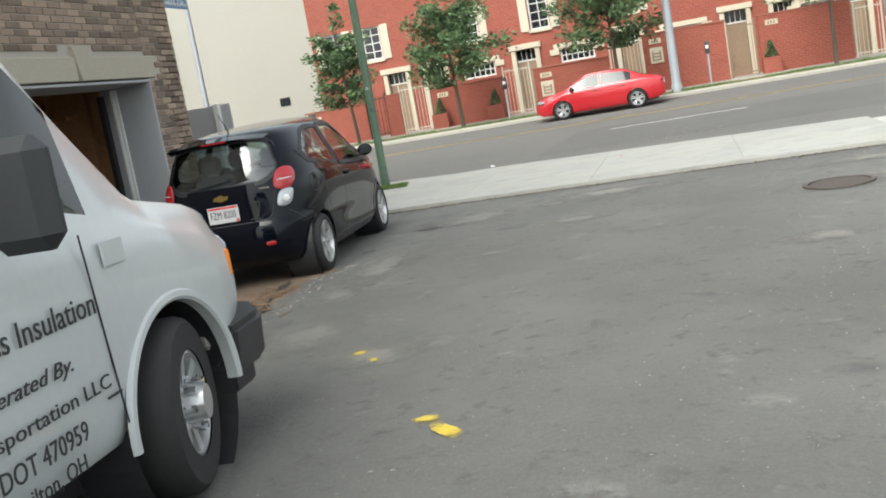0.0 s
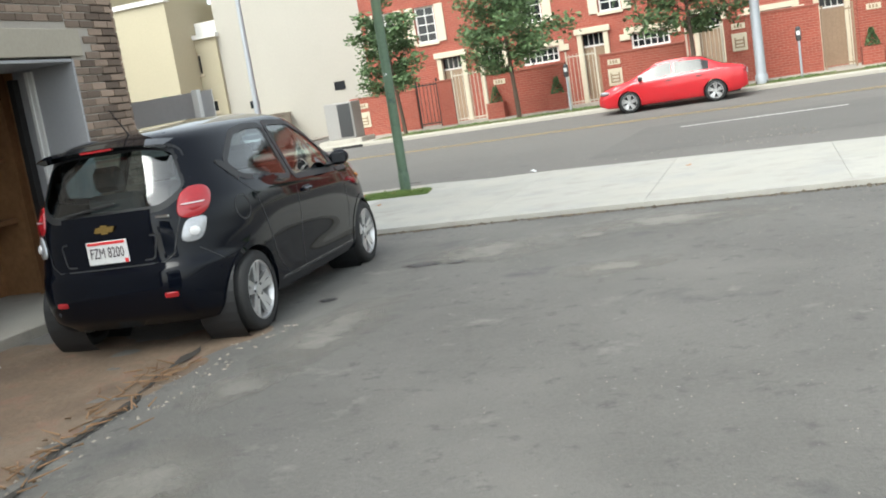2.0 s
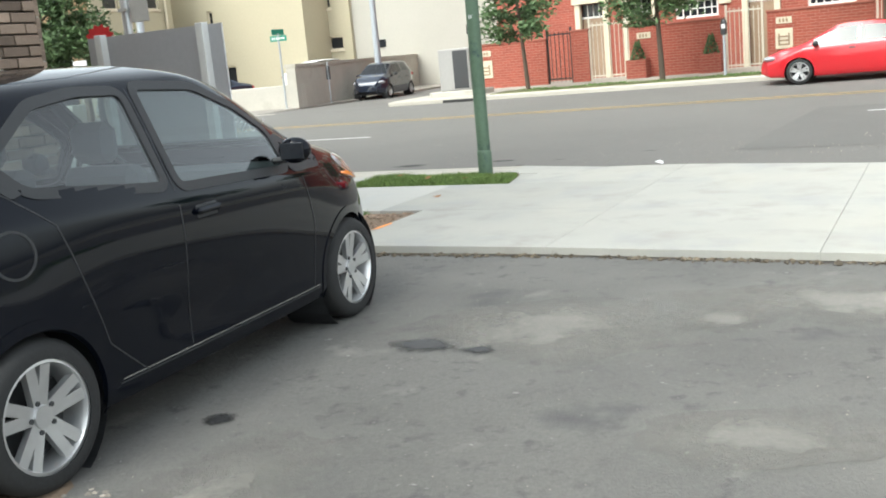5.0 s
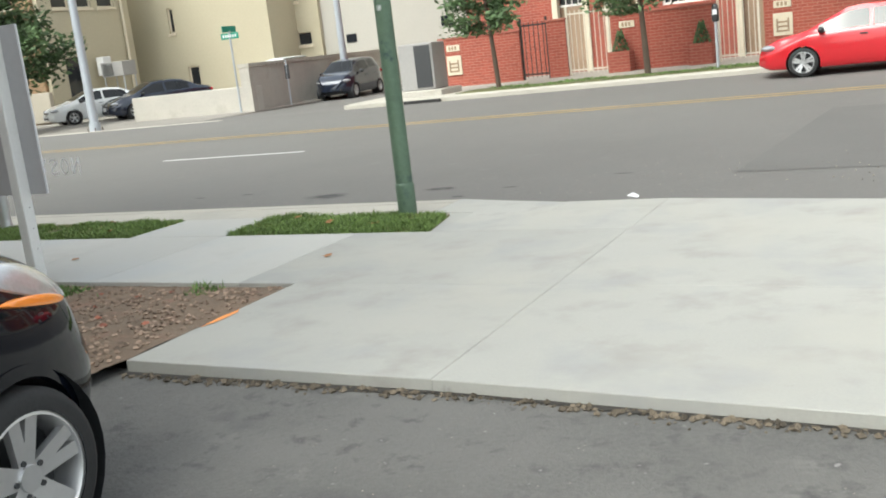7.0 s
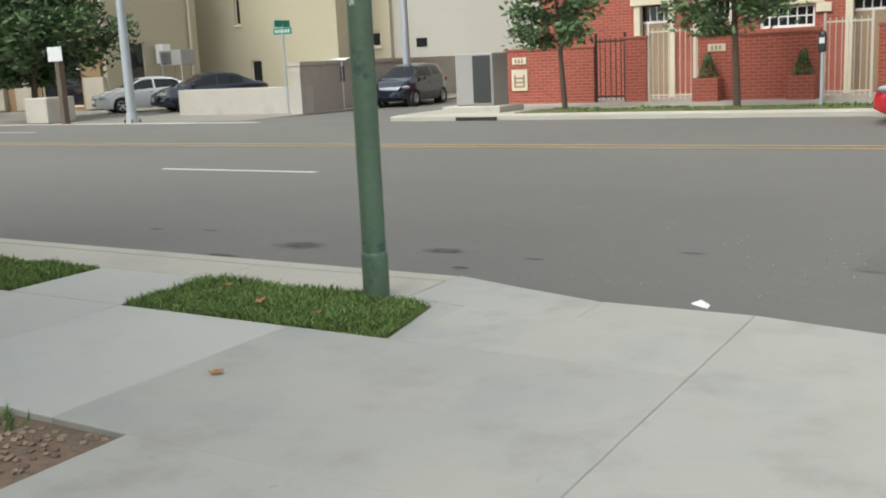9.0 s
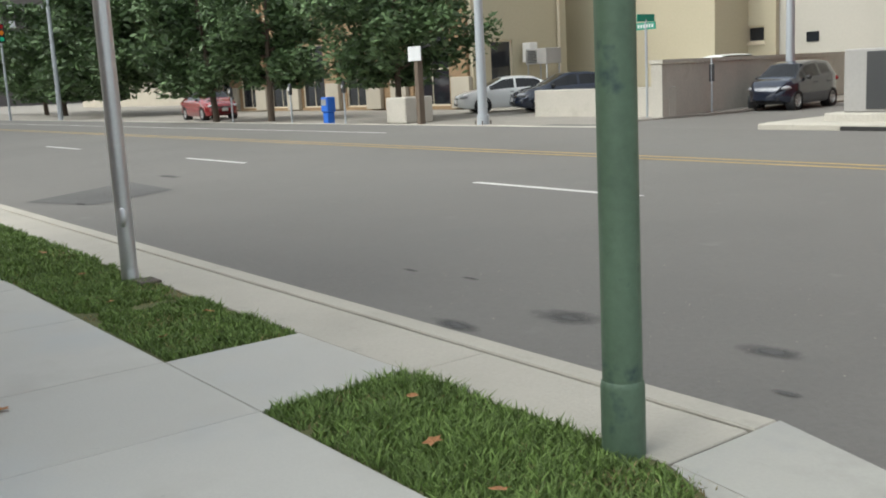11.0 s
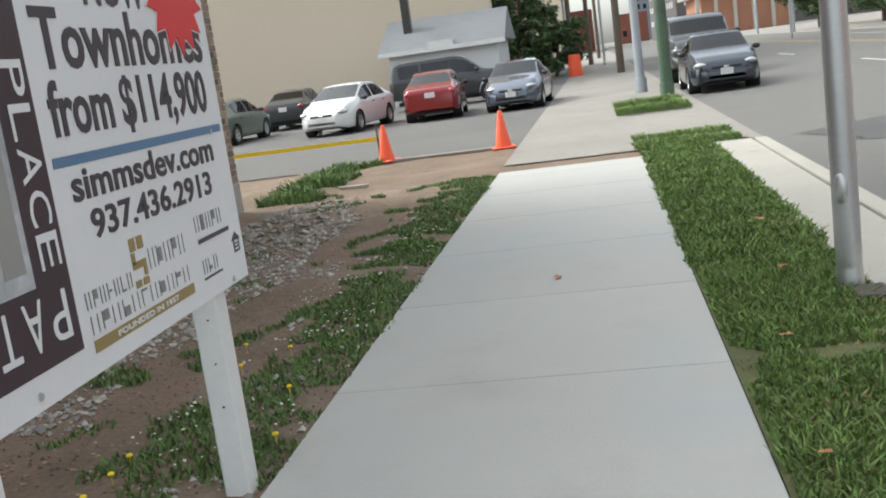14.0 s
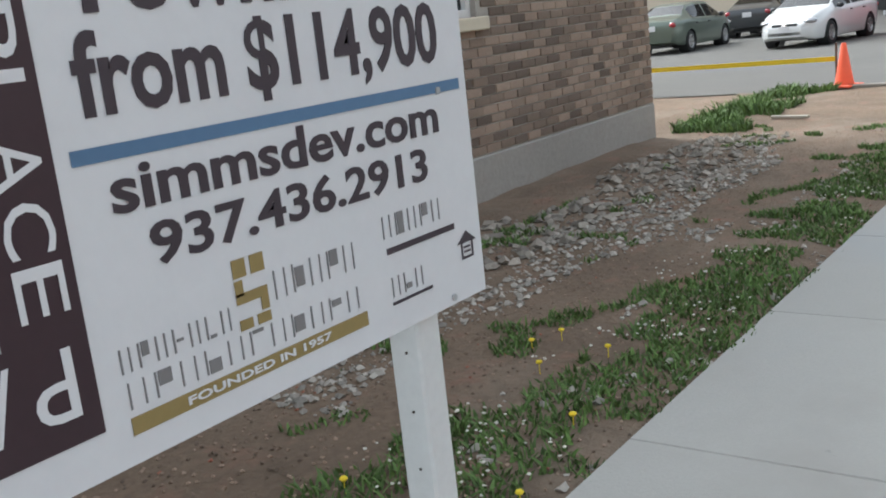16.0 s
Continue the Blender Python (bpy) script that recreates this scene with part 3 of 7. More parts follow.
for k, (x, y, rx, ry) in enumerate([(-6.0, 14.98, 0.42, 0.14), (-5.65, 15.5, 0.5, 0.24), (-4.42, 15.68, 0.3, 0.17), (-7.0, 15.85, 0.2, 0.06), (-7.6, 15.75, 0.22, 0.06), (-4.0, 15.2, 0.16, 0.05), (-2.6, 16.1, 0.2, 0.05), (-3.6, 15.6, 0.2, 0.05), (-17.5, 17.8, 0.9, 0.2), (-15, 15.6, 0.5, 0.1)]):
    flat_patch("road_stain", x, y, rx, ry, M["tar"], "dark stain on the street", "stain", ground_z(y) + 0.005 + 0.0003 * k, k, 5, slope=0.0147)
flat_patch("yellow_mark", 0.2, 1.44, 0.31, 0.06, M["yellow"], "yellow survey paint mark on the asphalt", "paint mark", -0.05, 8, -49)
flat_patch("yellow_dab", 0.08, 1.6, 0.13, 0.07, M["yellow"], "yellow survey paint dab on the asphalt", "paint mark", -0.0495, 18, 20)
flat_patch("yellow_mark_far", -0.71, 2.95, 0.1, 0.07, M["yellow"], "faint yellow survey paint mark", "paint mark", -0.05, 9, 130)
flat_patch("yellow_drip", -0.56, 2.75, 0.14, 0.035, M["yellow"], "faint yellow survey paint drip", "paint mark", -0.0495, 19, -50)
flat_patch("orange_mark", -3.5, 11.05, 0.03, 0.22, M["orange"], "orange spray mark on the apron edge", "paint mark", 0.004, 9, 0)


def road_strip(name, x0, x1, y, w, material, label):
    z0, z1 = ground_z(y - w / 2) + 0.005, ground_z(y + w / 2) + 0.005
    setting(raw_mesh(name, [(x0, y - w / 2, z0), (x1, y - w / 2, z0), (x1, y + w / 2, z1), (x0, y + w / 2, z1)], [(0, 1, 2, 3)], material), label, "road marking")


for x0, x1 in ((-11.6, -8.75), (-0.35, 2.6), (-21, -18.3), (-31, -28), (11, 14), (-43, -40)):
    road_strip("lane_dash", x0, x1, 19.6, 0.11, M["white_line"], "white dashed lane line")
road_strip("centre_line", -200, 100, 22.6, 0.1, M["amber_line"], "worn yellow centre line")
road_strip("centre_line_far", -200, 100, 22.9, 0.1, M["amber_line"], "worn yellow centre line")
road_strip("parking_line", -60, -22, 25.2, 0.1, M["white_line"], "worn white parking line")

bm = bmesh.new()
v = [bm.verts.new((x, y, ground_z(y) + 0.004)) for x, y in ((-1.5, 15.9), (9, 15.6), (9, 20.4), (-1.1, 20.5))]
bm.faces.new(v)
setting(part("road_repair", bm, M["repair"]), "faint darker square repair in the street", "patch")

# dust and silt on the asphalt, thickest beside the parked cars
for k, (x, y, rx, ry, tilt) in enumerate([(-1.6, 4.9, 0.75, 0.34, 60), (-1.55, 6.2, 0.6, 1.5, 5), (-1.1, 8.6, 1.1, 0.8, 10), (0.6, 9.2, 1.6, 0.6, -4), (-1.3, 3.6, 0.6, 0.9, 20), (0.2, 7.4, 0.8, 0.4, 30), (2.3, 4.87, 0.62, 0.36, 20), (-0.6, 2.9, 0.7, 0.4, 40), (3.4, 8.9, 1.4, 0.5, 0), (-1.75, 2.6, 0.5, 1.2, 0)]):
    flat_patch("dusty_patch", x, y, rx, ry, M["worn"], "pale dusty patch on the asphalt", "patch", -0.0555 + 0.0003 * k, 40 + k, tilt)

# manhole cover
mh = thing("manhole_cover", 2.72, 7.33, -0.05, 0, "rusty iron manhole cover in a concrete collar", "manhole cover")
bm = bmesh.new()
lathe(bm, [(0, 0.012), (0.26, 0.012), (0.27, 0.0)], 28)
part("lid", bm, M["iron"], mh)
bm = bmesh.new()
lathe(bm, [(0.285, 0.0), (0.285, 0.014), (0.33, 0.014), (0.335, 0.0)], 28)
part("rim_ring", bm, M["iron"], mh)


# ---- buildings ----
def wall_with_holes(name, u0, u1, z0, z1, holes, thick, material, at, label, category, parent=None):
    """A wall in its own u, z plane with square openings right through it; at lays u along x and the outer face at y = 0, thickness towards +y."""
    us = sorted({u0, u1, *[h[0] for h in holes], *[h[1] for h in holes]})
    zs = sorted({z0, z1, *[h[2] for h in holes], *[h[3] for h in holes]})
    bm = bmesh.new()
    for a, b in zip(us, us[1:]):
        for c, d in zip(zs, zs[1:]):
            if not any(h[0] <= (a + b) / 2 <= h[1] and h[2] <= (c + d) / 2 <= h[3] for h in holes):
                box(bm, a, 0, c, b, thick, d)
    bmesh.ops.remove_doubles(bm, verts=bm.verts, dist=1e-4)
    ob = part(name, bm, material, parent, "", False, at)
    if parent is None:
        setting(ob, label, category)
    return ob


def window_unit(parent, u0, u1, z0, z1, at, bars=(2, 3), trim="whitetrim", sill=True, depth=0.1):
    """A sash window as parts of a building."""
    w = part("window", boxes((u0, depth - 0.03, z0, u0 + 0.06, depth + 0.04, z1), (u1 - 0.06, depth - 0.03, z0, u1, depth + 0.04, z1), (u0 + 0.06, depth - 0.03, z1 - 0.06, u1 - 0.06, depth + 0.04, z1), (u0 + 0.06, depth - 0.03, z0, u1 - 0.06, depth + 0.04, z0 + 0.06)), M[trim], parent, "", False, at)
    part("pane", boxes((u0 + 0.05, depth + 0.01, z0 + 0.05, u1 - 0.05, depth + 0.03, z1 - 0.05)), M["blackwin"], w)
    rows = []
    for k in range(1, bars[0]):
        x = u0 + (u1 - u0) * k / bars[0]
        rows.append((x - 0.014, depth - 0.02, z0 + 0.06, x + 0.014, depth + 0.012, z1 - 0.06))
    for k in range(1, bars[1]):
        z = z0 + (z1 - z0) * k / bars[1]
        rows.append((u0 + 0.06, depth - 0.018, z - 0.016, u1 - 0.06, depth + 0.012, z + 0.016))
    if rows:
        part("glazing_bars", boxes(*rows), M[trim], w)
    if sill:
        part("sill", boxes((u0 - 0.06, -0.06, z0 - 0.1, u1 + 0.06, depth, z0), bevel=0.008), M["trim"], w)
    return w


# garage building: east wall on x = -4.65, street front on y = 8.85
garage = thing("brick_townhouse", -4.65, 8.85, 0, 0, "new brown brick townhouse with an open garage", "house")


def east_box(y0, y1, z0, z1, d0, d1):
    """A box on the east wall: y range, z range, depth behind the face."""
    return (-d1, y0 - 8.85, z0, -d0, y1 - 8.85, z1)


GY0, GY1, GZ = 5.3, 8.10, 2.2
pier = part("pier", boxes(east_box(GY1, 8.85, -0.3, 9.0, 0.02, 0.35)), M["mortar"], garage, "brown tumbled brick in pale mortar")
part("south_wall", boxes(east_box(-3, GY0, -0.3, 9.0, 0.02, 0.35)), M["mortar"], garage)
upper = part("upper_wall", boxes(east_box(GY0, GY1, GZ + 0.26, 9.0, 0.02, 0.35)), M["mortar"], garage)
part("lintel", boxes(east_box(5.0, 6.66, GZ + 0.02, GZ + 0.27, -0.012, 0.3), east_box(6.86, 8.24, GZ + 0.02, GZ + 0.27, -0.012, 0.3), bevel=0.006), M["lime"], garage, "cut limestone lintel")
bm = bmesh.new()
ks = [(6.70, GZ + 0.02), (6.83, GZ + 0.02), (6.92, GZ + 0.38), (6.62, GZ + 0.38)]
lo = [bm.verts.new((0.03, y - 8.85, z)) for y, z in ks]
hi = [bm.verts.new((-0.2, y - 8.85, z)) for y, z in ks]
bm.faces.new(lo), bm.faces.new(hi[::-1])
for k in range(4):
    bm.faces.new((lo[k], hi[k], hi[(k + 1) % 4], lo[(k + 1) % 4]))
part("keystone", bm, M["lime"], garage, "pale limestone keystone")
for jb in (east_box(GY1 - 0.03, GY1, -0.1, GZ, 0.0, 0.7), east_box(GY0, GY0 + 0.03, -0.1, GZ, 0.0, 0.7), east_box(GY0 + 0.03, GY1 - 0.03, GZ - 0.03, GZ, 0.0, 0.7)):
    part("garage_jamb", boxes(jb, bevel=0.004), M["jamb"], garage, "grey boarded jamb")
part("garage_track", boxes(east_box(GY1 - 0.14, GY1 - 0.06, 0.05, GZ - 0.1, 0.62, 0.68)), M["blackmetal"], garage)
part("weather_strip", boxes(east_box(GY1 - 0.06, GY1 - 0.03, -0.08, GZ - 0.05, 0.46, 0.52), east_box(GY1 - 0.075, GY1 - 0.06, -0.08, GZ - 0.05, 0.5, 0.53)), M["whitetrim"], garage)
rows = [east_box(GY1 + 0.2, GY1 + 0.25, 0, 3, 0.35, 6.0), east_box(2, 2.05, 0, 3, 0.35, 6.0), east_box(2.0, 8.3, 0, 3, 6.0, 6.05), east_box(2.0, 8.3, 2.9, 2.95, 0.35, 6.05)]
part("interior_boarding", boxes(rows[0]), M["ply"], garage, "bare orange-brown sheathing")
for row in rows[1:]:
    part("interior_boarding", boxes(row), M["ply"], garage, "bare orange-brown sheathing")
part("interior_floor", boxes(east_box(2.0, 8.3, -0.1, 0.02, 0.35, 6.0)), M["kerb"], garage)
rows = []
for k in range(9):
    yy = 2.4 + 0.62 * k
    rows.append(east_box(yy, yy + 0.045, 0.02, 2.9, 5.88, 6.0))
for k in range(9):
    rows.append((-(1.0 + 0.55 * k) - 0.045, GY1 + 0.1 - 8.85, 0.02, -(1.0 + 0.55 * k), GY1 + 0.2 - 8.85, 2.9))
for z in (0.75, 1.35, 1.9):
    rows.append((-5.5, GY1 - 0.05 - 8.85, z, -1.2, GY1 + 0.2 - 8.85, z + 0.05))
part("stud_framing", boxes(*rows), M["ply"], garage, "bare timber studs")
# street front and west corner
W = 14.62 - 4.65
rows = [(-W, -0.35, 0.32, -6.9 - 0.0, -0.02, 9.0), (-6.0, -0.35, 0.32, -3.2, -0.02, 9.0), (-2.3, -0.35, 0.32, -0.02, -0.02, 9.0)]
rows += [(-6.9, -0.35, 0.32, -6.0, -0.02, 1.36), (-3.2, -0.35, 0.32, -2.3, -0.02, 1.36), (-6.9, -0.35, 2.9, -6.0, -0.02, 9.0), (-3.2, -0.35, 2.9, -2.3, -0.02, 9.0)]
front = part("front_wall", boxes(*rows), M["mortar"], garage, "brown tumbled brick in pale mortar")
part("foundation", boxes((-W, -0.4, -0.4, -0.02, 0.0, 0.32), bevel=0.01), M["found"], garage, "poured concrete footing")
part("west_wall", boxes((-W, -14, -0.3, -W + 0.3, -0.35, 9.0)), M["brickj"], garage)
part("back_wall", boxes((-W, -14.3, -0.3, 0, -14, 9.0)), M["brickj"], garage)
part("roof", boxes((-W - 0.2, -14.5, 9.0, 0.2, 0.2, 9.3)), M["roofgrey"], garage)
for a, b in ((-6.9, -6.0), (-3.2, -2.3)):
    window_unit(garage, -b, -a, 1.36, 2.9, pose(0, 0, 0, 0, 0, 180), (2, 3))
    part("brick_sill", boxes((a - 0.08, -0.05, 1.27, b + 0.08, 0.03, 1.36), bevel=0.005), M["brick"], garage)
part("siding_gap", boxes((-W - 0.4, -10, -0.3, -W - 0.02, -0.6, 0.1)), M["found"], garage)


# red terrace across the street
terrace = thing("red_brick_terrace", -11.8, 32.8, 0.28, 0, "three-storey red brick terrace with cream door surrounds", "terrace")
TX0 = -11.8


def tu(x):
    return x - TX0


doors = [(tu(x), tu(x + 0.75)) for x in (-9.13, -7.68, -4.33, -0.69, 2.83, 4.4, 6.6)]
arches = [(tu(x), tu(x + 1.2)) for x in (-6.3, -2.75, 0.9, 5.2)]
wins = [(tu(x), tu(x + 0.7)) for x in (-11.3, -9.83, -6.2, -3.65, -0.6, 2.6, 5.2)]
holes = [(a, b, 0.0, 2.15) for a, b in doors] + [(a, b, 1.45, 1.95) for a, b in arches] + [(a, b, 2.75, 3.95) for a, b in wins] + [(a, b, 5.6, 6.9) for a, b in wins]
wall_with_holes("wall", 0, 19.6, -0.2, 8.4, holes, 0.3, M["redbrick"], Matrix.Identity(4), "", "", terrace)
part("side_wall", boxes((0, 0.3, -0.2, 0.3, 10, 8.4), (19.3, 0.3, -0.2, 19.6, 10, 8.4), (0.3, 9.7, -0.2, 19.3, 10, 8.4)), M["redbrick"], terrace)
part("roof", boxes((-0.2, -0.25, 8.4, 19.8, 10.2, 8.7)), M["roofgrey"], terrace)
for a, b in wins:
    for z in (2.75, 5.6):
        window_unit(terrace, a, b, z, z + 1.2, Matrix.Identity(4), (2, 4))
        for s0, s1 in ((a - 0.33, a - 0.03), (b + 0.03, b + 0.33)):
            part("shutter", boxes((s0, -0.045, z - 0.02, s1, -0.003, z + 1.22), bevel=0.006), M["shutter"], terrace)
for a, b in arches:
    window_unit(terrace, a, b, 1.45, 1.95, Matrix.Identity(4), (6, 2), sill=False)
    part("lintel", boxes((a - 0.2, -0.05, 1.95, b + 0.2, 0.0, 2.12), (a - 0.35, -0.06, 1.75, a - 0.02, 0.0, 1.95), (b + 0.02, -0.06, 1.75, b + 0.35, 0.0, 1.95), bevel=0.008), M["trim"], terrace, "cream stone lintel")
for a, b in doors:
    d = part("door", boxes((a + 0.04, 0.14, -0.05, b - 0.04, 0.2, 1.72), bevel=0.01), M["doorwood"], terrace, "brown boarded door")
    part("fanlight", boxes((a + 0.04, 0.16, 1.78, b - 0.04, 0.19, 2.12)), M["blackwin"], d)
    part("fanlight_bars", boxes((a + 0.03, 0.13, 1.72, b - 0.03, 0.2, 1.78), *[(a + (b - a) * q - 0.012, 0.14, 1.78, a + (b - a) * q + 0.012, 0.17, 2.12) for q in (0.27, 0.5, 0.73)]), M["whitetrim"], d)
    part("surround", boxes((a - 0.13, -0.09, -0.1, a + 0.03, 0.12, 2.2), (b - 0.03, -0.09, -0.1, b + 0.13, 0.12, 2.2), (a - 0.2, -0.13, 2.15, b + 0.2, 0.1, 2.34), bevel=0.012), M["trim"], d, "cream stone door surround")

# garden walls, gates and planters before the terrace
GW = 30.8


def garden_wall(x0, x1, h=1.33, number=True, relief=False, planter=""):
    w = thing("garden_wall", x0, GW, 0.25, 0, "low red brick garden wall with a house number", "garden wall", "garden walls of the terrace")
    L = x1 - x0
    part("brickwork", boxes((0, 0, -0.1, L, 0.22, h - 0.06)), M["redbrick"], w)
    part("coping", boxes((-0.02, -0.02, h - 0.06, L + 0.02, 0.24, h + 0.0), bevel=0.01), M["redcap"], w)
    if number:
        n = part("number_tile", boxes((0.22, -0.02, h - 0.36, 0.6, -0.001, h - 0.2), bevel=0.004), M["trim"], w, "cream house-number tile")
        part("number_bars", boxes(*[(0.29 + 0.085 * q, -0.026, h - 0.325, 0.34 + 0.085 * q, -0.02, h - 0.235) for q in range(3)]), M["doorwood"], n)
    if relief:
        n = part("relief_tile", boxes((0.2, -0.035, h - 0.98, 0.62, -0.001, h - 0.48), bevel=0.008), M["trim"], w, "cream carved relief tile")
        part("relief_lines", boxes((0.27, -0.043, h - 0.8, 0.55, -0.035, h - 0.76), (0.3, -0.043, h - 0.7, 0.52, -0.035, h - 0.66), (0.27, -0.043, h - 0.9, 0.55, -0.035, h - 0.86), (0.27, -0.043, h - 0.86, 0.31, -0.035, h - 0.6), (0.51, -0.043, h - 0.86, 0.55, -0.035, h - 0.6)), M["doorwood"], n)
    for side in planter:
        px = -0.0 if side == "l" else L - 0.55
        p = part("planter", boxes((px, -0.42, -0.1, px + 0.55, -0.003, 0.5), bevel=0.01), M["redbrick"], w, "red brick planter")
        r = random.Random(int(x0 * 10))
        bm = bmesh.new()
        for _ in range(260):
            a, q, hh = r.uniform(0, 6.3), r.uniform(0, 0.2), r.uniform(0, 0.5)
            k = 0.2 * (1 - hh / 0.62)
            c = Vector((px + 0.28 + k * math.cos(a), -0.2 + k * math.sin(a), 0.5 + hh))
            m = Euler((r.uniform(0, 3), r.uniform(0, 3), r.uniform(0, 3))).to_matrix()
            bm.faces.new([bm.verts.new(c + m @ Vector(v)) for v in ((-0.04, 0, 0), (0, -0.03, 0), (0.04, 0, 0), (0, 0.03, 0))])
        part("shrub", bm, M["leaf2"], p)
    return w


def gate(x0, x1, material, h=1.55, label="cream metal garden gate with upright bars"):
    g = thing("garden_gate", x0, GW + 0.05, 0.25, 0, label, "gate", "garden gates of the terrace")
    L = x1 - x0
    for x in (0.0, L - 0.05):
        part("post", boxes((x, 0, 0.0, x + 0.05, 0.05, h + 0.1)), M[material], g)
    for z in (0.12, h - 0.1):
        part("rail", boxes((0.05, 0.01, z, L - 0.05, 0.04, z + 0.04)), M[material], g)
    n = max(4, int(L / 0.11))
    for k in range(1, n):
        x = L * k / n
        part("bar", rods(((x, 0.025, 0.05), (x, 0.025, h), 0.011), seg=6), M[material], g)
    return g


garden_wall(-11.8, -9.5, 1.3, True, True)
gate(-9.5, -8.75, "blackmetal", 1.45, "black iron garden gate with upright bars")
garden_wall(-8.75, -8.25, 1.45, False)
gate(-8.25, -7.15, "gatewhite", 1.6)
garden_wall(-7.1, -4.6, 1.4, True, False, "lr")
gate(-4.55, -3.6, "gatewhite", 1.6)
garden_wall(-3.5, -1.0, 1.45, True, True)
gate(-0.95, 0.1, "gatewhite", 1.75)
garden_wall(0.15, 2.75, 1.9, True, True)
gate(2.8, 3.65, "doorwood", 1.7, "brown boarded garden gate")
garden_wall(3.75, 6.5, 1.85, True, False, "l")
gate(6.55, 7.4, "gatewhite", 1.6)

# pale blank building behind the side street
blank = thing("blank_cream_building", -24.0, 44.2, 0.25, 0, "tall windowless cream building", "building")
part("wall", boxes((0, 0, -0.3, 18.5, 12, 13)), M["render_wall"], blank, "plain cream stucco")
part("vent", boxes((5.75, -0.03, 1.9, 6.3, 0.05, 2.3)), M["blackwin"], blank)
part("vent_low", boxes((1.15, -0.03, 1.7, 1.65, 0.05, 2.05)), M["blackwin"], blank)
# tan buildings
tan = thing("tan_plain_building", -33.3, 42, 0.25, 0, "plain tan stucco building with few windows", "building")
wh = [(2.7, 3.0, 3.0, 4.1), (3.4, 4.0, 0.0, 1.5)]
wall_with_holes("wall", 0, 8.1, -0.3, 7.2, wh, 0.4, M["tan"], Matrix.Identity(4), "", "", tan)
part("block", boxes((0.0, 0.4, -0.3, 8.1, 12, 7.2)), M["tan"], tan)
part("upper_block", boxes((-0.2, 0.02, 7.2, 3.4, 12, 10.5)), M["tan"], tan)
part("cornice", boxes((3.4, -0.12, 7.2, 8.2, 0.3, 7.42)), M["whitetrim"], tan)
for a, b, c, d in wh:
    window_unit(tan, a, b, c, d, Matrix.Identity(4), (1, 1), "trim")
step = thing("tan_low_building", -27.0, 44, 0.25, 0, "low tan building with a white roof edge", "building")
sh = [(0.12, 0.4, 3.75, 4.75), (1.45, 2.0, 3.7, 4.7), (1.55, 2.5, 1.8, 2.4)]
wall_with_holes("wall", 0, 3.0, -0.3, 5.4, sh, 0.4, M["tan"], Matrix.Identity(4), "", "", step)
part("block", boxes((0, 0.4, -0.3, 3.0, 4, 5.4)), M["tan"], step)
part("roof_edge", boxes((-0.1, -0.15, 5.4, 3.1, 0.2, 5.6), (1.0, 0.3, 5.6, 3.05, 0.5, 6.2)), M["whitetrim"], step)
for a, b, c, d in sh:
    window_unit(step, a, b, c, d, Matrix.Identity(4), (1, 1), "trim")
part("fire_landing", boxes((0.4, -1.0, 1.5, 1.5, -0.01, 1.58), *[(0.4 + 0.18 * k, -1.0, 1.58, 0.43 + 0.18 * k, -0.97, 2.3) for k in range(7)], (0.4, -1.0, 2.3, 1.5, -0.97, 2.34)), M["polegrey"], step)

# ornate tan brick corner building
hall = thing("tan_brick_hall", -31.3, 35.5, 0.25, 0, "two-storey tan brick hall with a white cornice", "building")
hw = []
for a, b in ((-4.05, -1.4), (-9.3, -7.4), (-13.3, -11.0), (-16.6, -14.3), (-20.0, -17.7), (-23.5, -21.2)):
    hw += [(a, b, 4.5, 6.4), (a + 0.1, b - 0.1, 0.0, 2.9)]
wall_with_holes("street_wall", -25, -0.404, -0.3, 7.4, hw, 0.4, M["tanbrick"], Matrix.Identity(4), "", "", hall)
for a, b, c, d in hw:
    window_unit(hall, a, b, c, d, Matrix.Identity(4), (2, 2), "trim", c > 1)
eastface = pose(0, 0, 0, 0, 0, 90)
ew = [(0.7, 1.6, 4.3, 5.5), (1.95, 2.8, 4.3, 5.5), (3.15, 4.1, 4.3, 5.5), (0.9, 2.0, 0, 2.4)]
wall_with_holes("east_wall", 0, 4.6, -0.3, 7.4, ew, 0.4, M["tan"], eastface, "", "", hall)
for a, b, c, d in ew:
    window_unit(hall, a, b, c, d, eastface, (1, 1), "trim", c > 1)
part("core", boxes((-25, 0.45, -0.3, -0.45, 4.55, 7.4)), M["dark"], hall)
part("back_wall", boxes((-25, 4.6, -0.3, 0.0, 4.9, 7.4)), M["tan"], hall)
part("cornice", boxes((-25.2, -0.3, 7.0, 0.3, 0.0, 7.5), (-25.4, -0.5, 7.5, 0.5, 0.2, 7.95), (0.0, 0.003, 7.0, 0.3, 1.6, 7.5), (0.0, 0.2, 7.5, 0.5, 1.7, 7.95), bevel=0.03), M["whitetrim"], hall, "heavy white cornice")
part("roof", boxes((-25.2, 0.2, 7.5, 0.0, 4.9, 7.9)), M["roofgrey"], hall)
part("gutter", boxes((0.003, 1.71, 6.15, 0.16, 4.62, 6.3), bevel=0.02), M["whitetrim"], hall)
for x in (-0.2, -4.4, -6.3, -9.75, -13.5, -16.9, -20.3):
    part("pilaster", boxes((x - 0.75, -0.14, 1.1, x, -0.003, 6.2), bevel=0.01), M["tanbrick"], hall)
    part("bracket", boxes((x - 0.6, -0.26, 6.2, x - 0.15, -0.003, 7.0), bevel=0.02), M["whitetrim"], hall)
    part("stone_base", boxes((x - 1.0, -0.2, -0.1, x + 0.15, -0.003, 1.1), bevel=0.02), M["lime"], hall)
